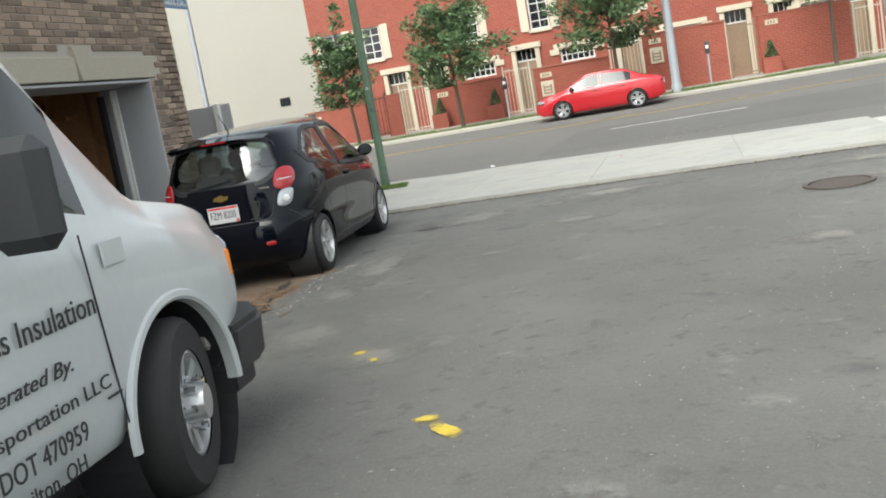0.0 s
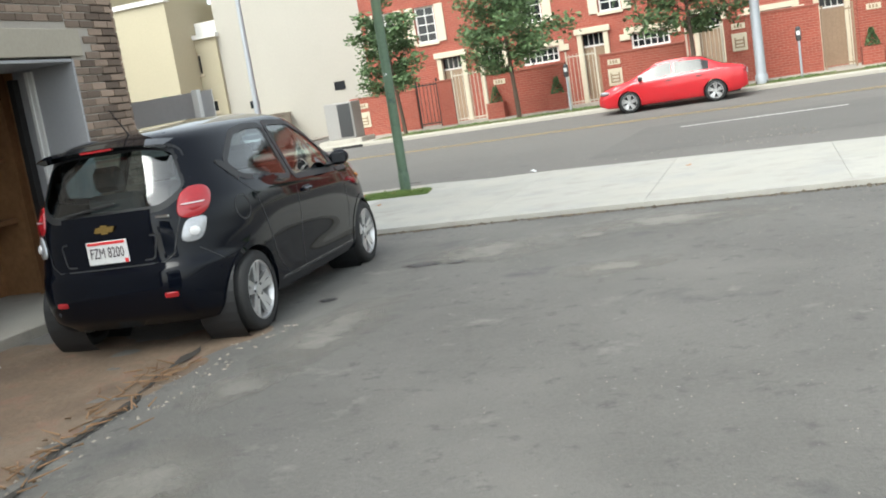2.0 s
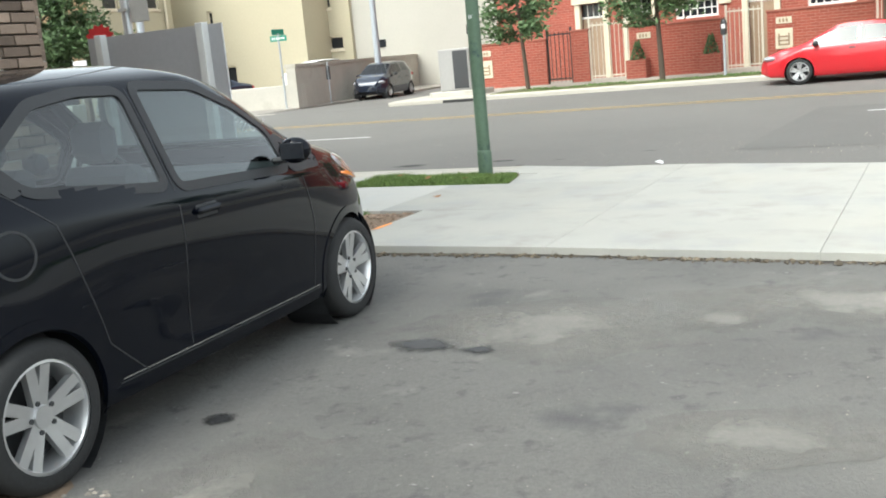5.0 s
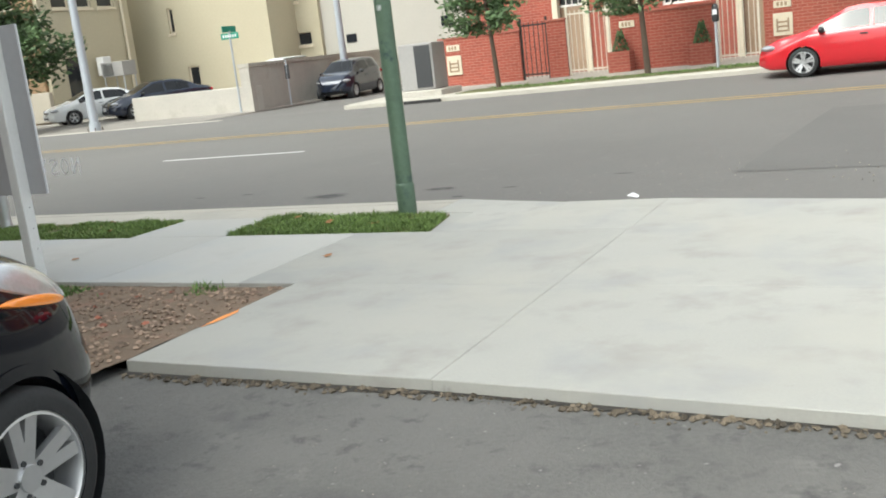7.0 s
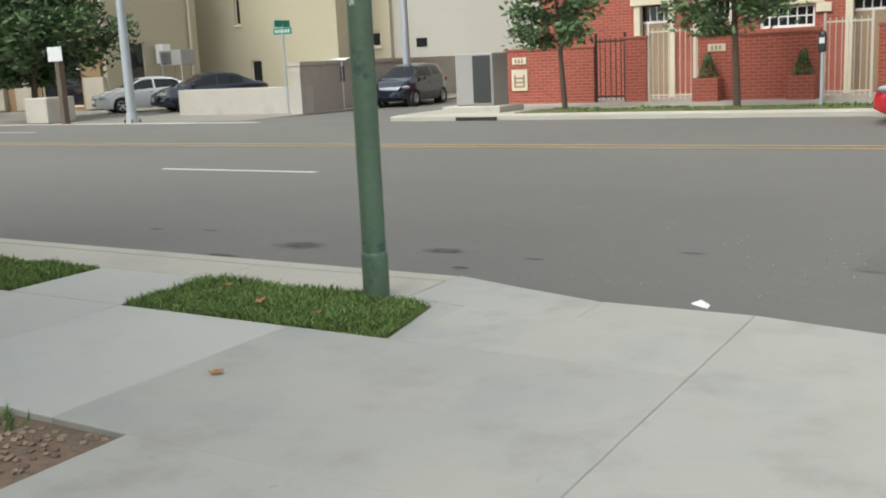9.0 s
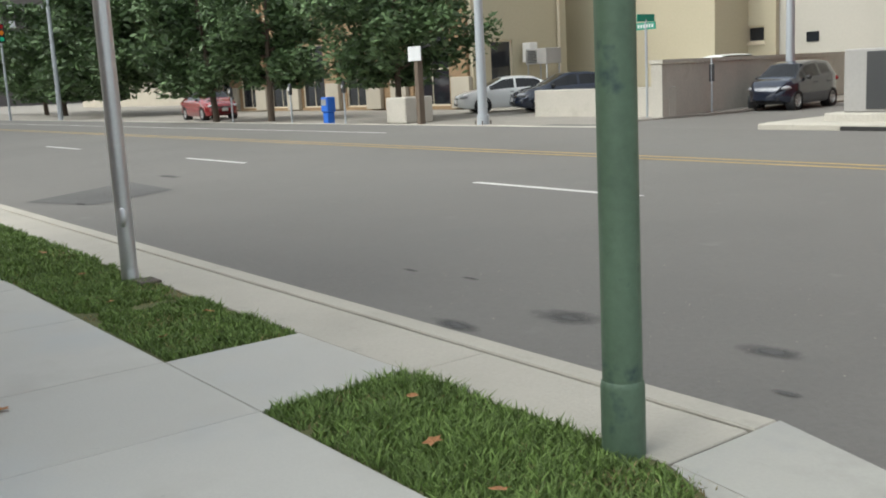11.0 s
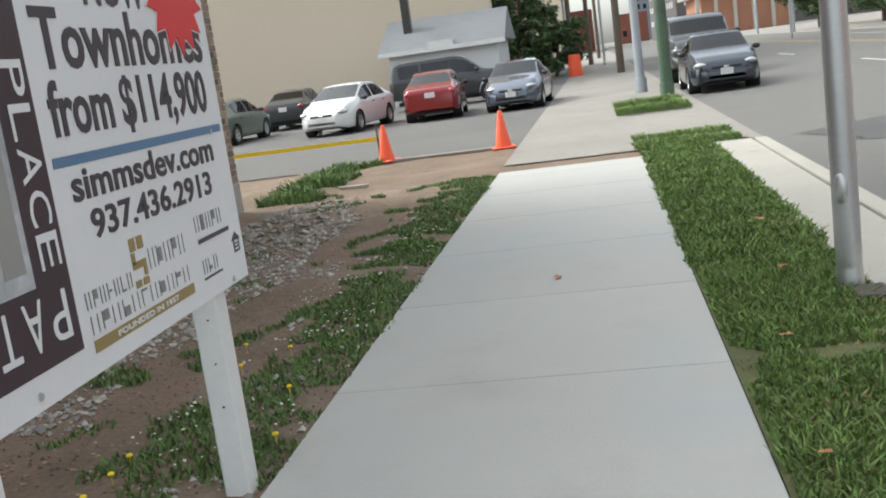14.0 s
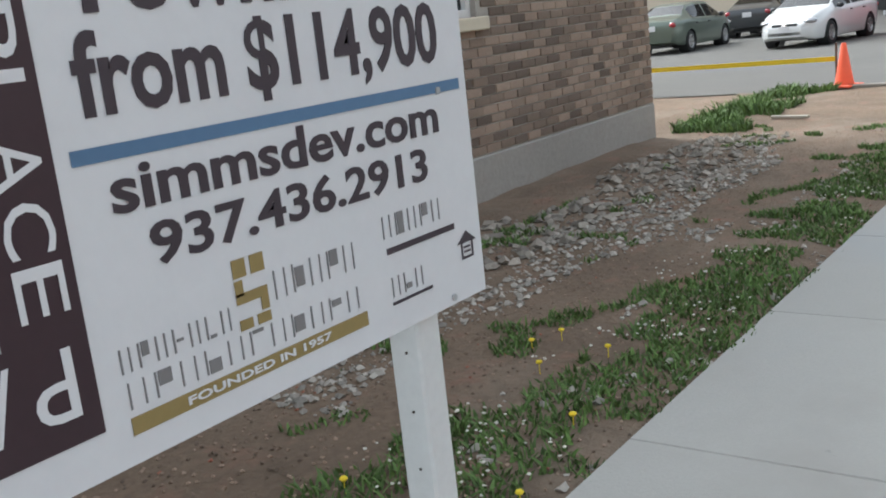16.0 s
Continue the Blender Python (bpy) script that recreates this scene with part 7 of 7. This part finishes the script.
prism(bm, [(0.2 * (1.0 if k % 2 else 0.8) * math.cos(math.pi * k / 12), 0.14 * (1.0 if k % 2 else 0.8) * math.sin(math.pi * k / 12)) for k in range(13)], 0, 0.004)
part("burst_top", bm, M["redink"], sign, "red starburst above the panel", False, axes((-7.0 + 5.42, -0.004, 1.858), (-1, 0, 0), (0, 0, 1)))


# ---- trees ----
def tree(name, x, y, z, h, clear, spread, leaf, count, seed, label, size=0.1, trunk=0.07, flat=0.8):
    """A tapered trunk with limbs and a crown of many loose leaf sprays in clumps."""
    r = random.Random(seed)
    t = thing(name, x, y, z, r.uniform(0, 360), label, "tree", "street trees")
    bm = bmesh.new()
    prev, tips = Vector((0, 0, -0.15)), []
    bend = Vector((r.uniform(-0.12, 0.12), r.uniform(-0.12, 0.12), 0))
    n = 6
    for k in range(1, n + 1):
        q = Vector((bend.x * k / 2, bend.y * k / 2, (h * 0.8) * k / n))
        rod(bm, prev, q, trunk * (1.15 - 0.85 * (k - 1) / n), trunk * (1.15 - 0.85 * k / n), 9)
        prev = q
    for k in range(13):
        f = clear / h + (0.86 - clear / h) * (k + r.random() * 0.5) / 13
        a = k * 2.4 + r.uniform(-0.4, 0.4)
        base = Vector((bend.x * f * n / 2 * 0.8, bend.y * f * n / 2 * 0.8, f * h * 0.86))
        reach = spread * (0.95 - 0.55 * abs(f - 0.45)) * r.uniform(0.65, 1.08)
        mid = base + Vector((math.cos(a) * reach * 0.5, math.sin(a) * reach * 0.5, reach * r.uniform(0.12, 0.4)))
        tip = mid + Vector((math.cos(a + 0.3) * reach * 0.5, math.sin(a + 0.3) * reach * 0.5, reach * r.uniform(-0.05, 0.3)))
        rod(bm, base, mid, trunk * 0.4, trunk * 0.25, 6)
        rod(bm, mid, tip, trunk * 0.25, trunk * 0.08, 6)
        tips += [(mid, 0.5), (tip, 0.6), ((mid + tip) / 2, 0.5), (base.lerp(mid, 0.6), 0.4)]
    tips += [(Vector((bend.x, bend.y, h * 0.88)), 0.5), (Vector((bend.x, bend.y, h * 0.97)), 0.4)]
    part("trunk", bm, M["bark"], t, "", True)
    g = np.random.RandomState(seed)
    centre = np.array([c[:] for c, _ in tips])
    rad = np.array([q for _, q in tips]) * spread * 0.42
    pick = g.randint(0, len(tips), count)
    d = g.normal(size=(count, 3))
    d /= np.linalg.norm(d, axis=1)[:, None]
    c = centre[pick] + d * (rad[pick] * g.uniform(0.1, 1.0, count) ** 0.6)[:, None] * (1, 1, flat * 0.8)
    c[:, 2] -= (g.uniform(0, 1, count) ** 3) * 0.25 * spread
    c[:, 2] = np.maximum(c[:, 2], clear * 0.85)
    u = g.normal(size=(count, 3))
    u[:, 2] *= 0.5
    u /= np.linalg.norm(u, axis=1)[:, None]
    w = np.cross(u, g.normal(size=(count, 3)))
    w /= np.linalg.norm(w, axis=1)[:, None]
    s = size * g.uniform(0.55, 1.35, count)[:, None]
    v = np.stack([c - u * s, c + w * s * 0.38 - u * s * 0.1, c + u * s, c - w * s * 0.38 + u * s * 0.1], 1).reshape(-1, 3)
    crown = raw_mesh("crown", v, np.arange(4 * count).reshape(-1, 4), M[leaf], t)
    return t


tree("locust_tree", -9.1, 28.3, 0.26, 4.6, 1.5, 1.35, "leaf", 5200, 11, "slender young locust tree with a feathery crown", 0.085, 0.055)
tree("locust_tree", -5.6, 28.4, 0.26, 4.9, 1.6, 1.9, "leaf", 7500, 12, "young locust tree with a broad feathery crown", 0.085, 0.065)
tree("locust_tree", -0.55, 28.3, 0.26, 5.0, 1.9, 1.9, "leaf", 7500, 13, "young locust tree behind the red car", 0.085, 0.065)
tree("locust_tree", 5.6, 28.3, 0.26, 5.2, 2.2, 2.0, "leaf", 6500, 14, "young locust tree with a reddish trunk", 0.085, 0.06)
tree("locust_tree", 11.5, 28.3, 0.26, 5.2, 2.0, 2.0, "leaf", 5000, 15, "young locust tree with a broad feathery crown", 0.085, 0.06)
tree("maple_tree", -27.8, 29.6, 0.1, 5.2, 1.3, 3.0, "leaf2", 14000, 16, "dark green maple tree before the tan hall", 0.13, 0.1)
tree("maple_tree", -38.0, 28.0, 0.1, 6.3, 1.2, 2.6, "leaf2", 12000, 17, "dense dark green maple tree", 0.14, 0.12)
tree("maple_tree", -34.6, 28.6, 0.1, 6.0, 1.4, 2.4, "leaf2", 11000, 18, "dense dark green maple tree", 0.14, 0.12)
for k, (x, y) in enumerate(((-58, 31), (-64, 33), (-71, 32), (-54, 34), (-79, 33), (-90, 31))):
    tree("maple_tree", x, y, 0.1, 8.0, 1.2, 4.2, "leaf2", 9000, 30 + k, "large dark green street tree down the road", 0.24, 0.16)
tree("maple_tree", -58, 9.2, 0, 6.5, 0.8, 2.4, "leaf2", 6000, 41, "leafy tree beside the rust-red building", 0.18, 0.14)
tree("maple_tree", -53, 11.0, 0, 3.2, 0.3, 1.6, "leaf2", 4000, 42, "low leafy tree beside the cottage", 0.15, 0.1)


# ---- grass, weeds and stones ----
def blades(name, xy, z, h, width, material, seed, label, category):
    """Grass as many bent blades of two triangles."""
    g = np.random.RandomState(seed)
    n = len(xy)
    base = np.column_stack([xy, np.full(n, z) if np.isscalar(z) else z])
    a = g.uniform(0, 2 * np.pi, n)
    side = np.column_stack([np.cos(a), np.sin(a), np.zeros(n)]) * (width * g.uniform(0.6, 1.3, n))[:, None]
    lean = np.column_stack([g.normal(0, 0.45, n), g.normal(0, 0.45, n), np.ones(n)])
    tuft = np.array([noise.noise((q[0] * 3.1, q[1] * 3.1, seed)) + 0.6 * noise.noise((q[0] * 9, q[1] * 9, seed + 5)) for q in xy])
    hh = (h * g.uniform(0.4, 1.25, n) * (1.0 + 0.5 * np.clip(tuft, -0.8, 1.0)))[:, None]
    mid = base + lean * hh * 0.55
    tip = mid + (lean * (1.5, 1.5, 0.75)) * hh * 0.45
    v = np.stack([base - side, base + side, mid + side * 0.7, mid - side * 0.7, tip], 1).reshape(-1, 3)
    k = np.arange(n)[:, None] * 5
    f = [tuple(q) for q in (k + (0, 1, 2, 3))] + [tuple(q) for q in (k + (3, 2, 4))]
    ob = raw_mesh(name, v, f, M[material])
    return tagged(ob, label, category, kind="stuff")


def scatter(x0, x1, y0, y1, n, seed, keep=None):
    g = np.random.RandomState(seed)
    p = np.column_stack([g.uniform(x0, x1, n), g.uniform(y0, y1, n)])
    if keep:
        p = p[[keep(*q) for q in p]]
    return p


def straw(name, x0, x1, y0, y1, n, z, seed, label):
    """Dry blades lying among the green ones."""
    p = scatter(x0, x1, y0, y1, n, seed, lambda x, y: noise.noise((x * 2.3, y * 2.3, seed)) > 0.05)
    blades(name, p, z, 0.03, 0.004, "straw", seed, label, "dry grass")


def soil_bed(name, outline, label):
    bm = bmesh.new()
    prism(bm, outline, -0.2, -0.012)
    setting(part(name, bm, M["soil"]), label, "grass bed")


soil_bed("grass_bed", [(-5.335, 13.365), (-3.34, 13.365), (-3.48, 14.03), (-3.75, 14.155), (-5.335, 14.155)], "soil under the short grass strip")
soil_bed("grass_bed_long", [(-16.6, 13.365), (-6.435, 13.365), (-6.435, 14.155), (-16.6, 14.155)], "soil under the long grass strip")


def thin(x, y):
    """Where grass stands: gaps in the middle, ragged along both rims."""
    rim = min(y - 13.36, 14.16 - y)
    return noise.noise((x * 1.6, y * 1.6, 9)) + 0.5 * noise.noise((x * 6, y * 6, 2)) > -0.62 + 0.35 * max(0.0, 1 - rim / 0.12)


straw("dry_grass_strip", -5.3, -3.5, 13.4, 14.1, 1800, -0.01, 71, "dry straw among the short grass")
straw("dry_grass_strip_long", -11, -6.45, 13.38, 14.14, 4200, -0.01, 72, "dry straw among the long grass strip")
blades("grass_strip", scatter(-5.33, -3.36, 13.37, 14.15, 17000, 1, lambda x, y: thin(x, y) and x < -3.36 - 0.22 * (y - 13.37) - max(0, y - 14.0) * 1.8), -0.012, 0.055, 0.0045, "grass", 1, "short green grass strip round the green pole", "grass")
blades("grass_strip_long", scatter(-9.5, -6.45, 13.38, 14.14, 19000, 2, thin), -0.012, 0.045, 0.005, "grass", 2, "long green grass strip along the pavement", "grass")
blades("grass_strip_far", scatter(-16.9, -9.5, 13.34, 14.2, 22000, 3, thin), -0.012, 0.045, 0.008, "grass", 3, "long green grass strip along the pavement", "grass")
blades("grass_patch", scatter(-25.3, -21.6, 13.2, 14.5, 5000, 4), 0.0, 0.1, 0.012, "grass", 4, "grass patch round the further green pole", "grass")
blades("kerb_grass", scatter(-17.8, -15.8, 13.3, 14.55, 2600, 5), -0.01, 0.06, 0.01, "grass", 5, "ragged grass at the pavement's end", "grass")
blades("verge_grass", scatter(4.45, 9.0, 12.92, 14.28, 7000, 6), -0.01, 0.07, 0.01, "grass", 6, "grass verge beside the driveway", "grass")
blades("far_verge_grass", scatter(-9.8, 12, 27.4, 28.45, 9000, 7, lambda x, y: noise.noise((x * 0.8, y * 2, 4)) > 0.0), 0.27, 0.06, 0.012, "weeds", 7, "thin dry grass along the far kerb", "grass")


def weedy(x, y):
    edge = math.exp(-((y - 11.45) / 0.5) ** 2)
    return noise.noise((x * 1.1, y * 1.5, 12)) * 0.7 + noise.noise((x * 4, y * 4, 13)) * 0.7 + 0.62 * edge > 0.36


pts = scatter(-15.2, -5.2, 9.6, 11.80, 66000, 8, lambda x, y: weedy(x, y) and y < 11.72 + 0.09 * noise.noise((x * 2.2, 0, 6)) + 0.05 * noise.noise((x * 7, 0, 6)))
blades("weeds", pts, np.array([yard_z(*q) for q in pts]), 0.04, 0.0065, "weeds", 8, "patchy green weeds on the bare earth", "weeds")
pts = scatter(-18.4, -14.8, 8.9, 9.7, 5000, 9, lambda x, y: noise.noise((x * 0.7, y, 2)) > -0.2)
blades("weeds_far", pts, np.array([yard_z(*q) for q in pts]), 0.12, 0.012, "weeds", 9, "ragged grass along the car park edge", "weeds")
pts = scatter(-5.1, -3.7, 11.5, 11.8, 700, 10, lambda x, y: noise.noise((x * 3, y * 3, 5)) > 0.25)
blades("weed_tufts", pts, -0.02, 0.05, 0.006, "weeds", 10, "small weed tufts on the bare earth", "weeds")


def stones(name, p, zf, lo, hi, material, seed, label):
    """Many small broken stones, each an uneven six-cornered lump."""
    g = np.random.RandomState(seed)
    n = len(p)
    s = lo + (hi - lo) * g.uniform(0, 1, n) ** 3
    z = np.array([zf(*q) for q in p]) + s * 0.2
    shape = np.array([(1, 0, 0), (0, 1, 0), (-1, 0, 0), (0, -1, 0), (0, 0, 0.7), (0, 0, -0.6), (0.6, 0.6, 0.4), (-0.6, -0.6, 0.35)])
    faces = np.array([(4, 6, 1), (4, 0, 6), (6, 0, 1), (4, 1, 2), (4, 2, 7), (7, 2, 3), (4, 7, 3), (4, 3, 0), (5, 1, 0), (5, 2, 1), (5, 3, 2), (5, 0, 3)])
    a = g.uniform(0, 6.28, n)
    v = shape[None] * g.uniform(0.6, 1.4, (n, 8, 3)) * s[:, None, None]
    c, q = np.cos(a)[:, None], np.sin(a)[:, None]
    v = np.stack([c * v[..., 0] - q * v[..., 1], q * v[..., 0] + c * v[..., 1], v[..., 2]], -1)
    v += np.column_stack([p, z])[:, None]
    f = (faces[None] + (np.arange(n) * 8)[:, None, None]).reshape(-1, 3)
    ob = raw_mesh(name, v.reshape(-1, 3), f, M[material])
    return tagged(ob, label, "stones", kind="stuff")


stones("rubble", scatter(-14.5, -7.5, 8.9, 10.9, 3600, 21, lambda x, y: noise.noise((x * 0.6, y * 0.9, 7)) + 0.7 * math.exp(-((y - 9.7 + 0.05 * (x + 9)) / 0.45) ** 2) > 0.3), yard_z, 0.012, 0.055, "stone", 21, "grey broken rubble along the foundation")
stones("pale_rubble", scatter(-14, -7.6, 9.7, 11.0, 5600, 27, lambda x, y: noise.noise((x * 0.9, y * 1.4, 17)) + 0.9 * math.exp(-((y - 10.35) / 0.28) ** 2) > 0.45), yard_z, 0.006, 0.03, "pale", 27, "pale broken concrete in a band across the earth")
stones("edge_stones", scatter(-13, -5.4, 11.1, 11.7, 1500, 28, lambda x, y: noise.noise((x * 1.7, y * 3, 27)) > 0.02), yard_z, 0.006, 0.026, "pale", 28, "pale stones along the pavement's edge")
stones("clover_flowers", scatter(-12, -7.0, 10.9, 11.65, 500, 29, lambda x, y: noise.noise((x * 1.4, y * 2, 37)) > 0.12), lambda x, y: yard_z(x, y) + 0.045, 0.006, 0.011, "clover", 29, "small white clover heads in the weeds")
stones("yard_pebbles", scatter(-15, -3.6, 9.2, 11.8, 9000, 22), yard_z, 0.005, 0.018, "pebble", 22, "small pebbles scattered over the earth")
stones("brick_chips", scatter(-12, -3.7, 9.6, 11.7, 120, 23), yard_z, 0.006, 0.028, "redstone", 23, "broken red brick chips on the earth")
stones("strip_pebbles", scatter(-4.3, -1.9, 0.5, 6.4, 1500, 24), lambda x, y: -0.065, 0.004, 0.016, "stone", 24, "pebbles on the muddy strip by the garage")
stones("lot_grit", scatter(-2.0, 4.5, -1, 9.9, 2400, 25), lambda x, y: -0.056, 0.003, 0.011, "stone", 25, "fine grit on the asphalt lot")
stones("edge_rubble", [(x, apron_south(x) - 0.01 - abs(d)) for x, d in np.column_stack([np.random.RandomState(4).uniform(-3.5, 6, 1500), np.random.RandomState(5).normal(0, 0.04, 1500)])], lambda x, y: -0.058, 0.005, 0.022, "mulch", 30, "crumbled dirt along the apron's raw edge")
stones("road_grit", scatter(-8, 2, 15, 17, 300, 26), lambda x, y: ground_z(y) + 0.004, 0.004, 0.015, "stone", 26, "grit in the street gutter")

rl = random.Random(31)
for x, y, z, rz in ((-8.0, 13.6, 0.04, 20), (-7.2, 13.95, 0.04, 80), (-6.8, 13.5, 0.04, 140), (-9.2, 13.8, 0.04, 10), (-4.4, 13.6, 0.05, 60), (-4.9, 13.85, 0.05, 200), (-3.75, 12.55, 0.008, 30), (-10.6, 13.9, 0.04, 100), (-12.0, 13.6, 0.04, 150), (-3.9, 13.5, 0.05, 250), (-6.2, 12.5, 0.008, 80), (-9.6, 12.6, 0.008, 10), (0.3, 12.9, 0.008, 40)):
    bm = bmesh.new()
    out = [(0.045 * q * math.cos(a), 0.032 * q * math.sin(a)) for a, q in ((k * 0.628, 1.0 if k % 2 else 0.55) for k in range(10))]
    c = bm.verts.new((0, 0, 0))
    ring = [bm.verts.new((px, py, 0.012 * rl.random())) for px, py in out]
    for k in range(10):
        bm.faces.new((c, ring[k], ring[(k + 1) % 10]))
    lf = part("fallen_leaf", bm, M["leafdry"], None, "", False, pose(x, y, z, rl.uniform(-15, 15), rl.uniform(-15, 15), rz))
    tagged(lf, "dry brown fallen leaf", "leaf", "fallen leaves")
bm = bmesh.new()
for k in range(90):
    y, a, L = rl.uniform(3.2, 5.6), rl.uniform(0, 6.3), rl.uniform(0.05, 0.2)
    x = -1.254 + -0.197 * y + rl.gauss(-0.06, 0.12)
    rod(bm, (x, y, -0.045), (x + L * math.cos(a), y + L * math.sin(a), -0.035 + rl.uniform(0, 0.02)), 0.006, 0.003, 5)
tagged(part("dry_sticks", bm, M["twig"]), "dry sticks and mulch on the muddy strip", "sticks", kind="stuff")
for k, (x, y, z, sc) in enumerate(((-2.05, 14.5, 0.004, 1.0), (-3.95, 5.6, -0.05, 1.3), (-4.1, 5.2, -0.05, 0.8))):
    bm = bmesh.new()
    v = [bm.verts.new((0.07 * sc * math.cos(a) * rl.uniform(0.6, 1.2), 0.05 * sc * math.sin(a) * rl.uniform(0.6, 1.2), 0.03 * sc * rl.random())) for a in np.linspace(0, 6.28, 8)[:-1]]
    c = bm.verts.new((0, 0, 0.045 * sc))
    for i in range(7):
        bm.faces.new((c, v[i], v[(i + 1) % 7]))
    tagged(part("paper_scrap", bm, M["litter"], None, "", False, pose(x, y, z)), "crumpled white paper scrap on the ground", "litter", "paper scraps")
bd = tagged(part("timber_offcut", boxes((-0.2, -0.03, 0, 0.2, 0.03, 0.025), bevel=0.003), M["kerb"], None, "", False, pose(-15.6, 9.9, 0.0, 0, 0, 80)), "short timber offcut lying on the earth", "timber")
for k in range(10):
    x, y = rl.uniform(-10.5, -6.8), rl.uniform(10.9, 11.7)
    bm = bmesh.new()
    blob(bm, (0, 0, 0.05), (0.014, 0.014, 0.008), 4)
    rod(bm, (0, 0, -0.02), (0, 0, 0.045), 0.002, None, 4)
    tagged(part("dandelion", bm, M["yellowflower"], None, "", False, pose(x, y, yard_z(x, y))), "small yellow dandelion in the weeds", "flower", "dandelions")
tape = thing("caution_tape", -18.6, 6.0, 0.35, 0, "yellow caution tape along the car park", "tape")
part("tape", boxes((-0.005, 0, -0.03, 0.005, 3.6, 0.03)), M["yellowflower"], tape)
for y in (0.0, 3.6):
    part("stake", rods(((0, y, -0.5), (0, y, 0.2), 0.015), seg=6), M["wood"], tape)

# ---- bricks of the townhouse ----
BL, BH, BD = 0.198, 0.062, 0.03
brick_me = mesh_of(boxes((-BL / 2, -BD, -BH / 2, BL / 2, 0.0, BH / 2), bevel=0.004), "brick", M["brick"])
rb = random.Random(77)


def lay(parent, u0, u1, z0, z1, place, near, skip=None):
    """Running bond from u0 to u1; near bricks become parts, the rest one joined mesh. place(u, z): its matrix."""
    rest_v, rest_f, count = [], [], 0
    corner = np.array([(x, y, z) for x in (-BL / 2, BL / 2) for y in (-BD, 0.0) for z in (-BH / 2, BH / 2)])
    quad = [(0, 1, 3, 2), (4, 6, 7, 5), (2, 3, 7, 6), (0, 4, 5, 1), (1, 5, 7, 3), (0, 2, 6, 4)]
    rows = int((z1 - z0) / 0.073)
    for j in range(rows):
        z = z0 + 0.036 + j * 0.073
        n = int((u1 - u0) / 0.208) + 2
        for i in range(-1, n):
            a = u0 + i * 0.208 + (0.104 if j % 2 else 0.0)
            b = min(a + BL, u1 - 0.004)
            a = max(a, u0 + 0.004)
            if b - a < 0.05:
                continue
            u = (a + b) / 2
            if skip and skip(a, b, z):
                continue
            m = place(u, z) @ Matrix.Translation((0, rb.uniform(-0.004, 0.003), 0)) @ Matrix.Diagonal(((b - a) / BL, 1, 1, 1))
            if near(u, z) and count < 300:
                count += 1
                o = new("brick", brick_me)
                o.parent = parent
                o.matrix_basis = m
            else:
                k = len(rest_v)
                rest_v += [tuple(m @ Vector(c)) for c in corner]
                rest_f += [tuple(k + q for q in f) for f in quad]
    if rest_v:
        o = raw_mesh("brickwork", rest_v, rest_f, M["brickj"], parent)
        o["kind"] = "stuff"


def gap(a, b, z):
    y0, y1 = a + 8.85, b + 8.85
    return (y1 > GY0 - 0.02 and y0 < GY1 and z < GZ + 0.05) or (y1 > 5.0 and y0 < 8.24 and GZ - 0.02 < z < GZ + 0.3) or (y1 > 6.6 and y0 < 6.94 and GZ < z < GZ + 0.41)


lay(pier, GY1 - 8.85, 0.0, 0.0, 3.9, lambda u, z: Matrix.Translation((-0.038, u, z)) @ pose(0, 0, 0, 0, 0, 90), lambda u, z: z < 3.4, gap)
lay(upper, -5.85, GY1 - 8.85, GZ + 0.26, 3.9, lambda u, z: Matrix.Translation((-0.038, u, z)) @ pose(0, 0, 0, 0, 0, 90), lambda u, z: u > -3.6 and z < 3.7, gap)
lay(front, -W, 0.0, 0.33, 4.2, lambda u, z: Matrix.Translation((u, -0.038, z)) @ pose(0, 0, 0, 0, 0, 180), lambda u, z: u < -7.0 and z < 2.0, lambda a, b, z: any(b > q - 0.01 and a < q + 0.91 and 1.27 < z < 2.92 for q in (-6.9, -3.2)))
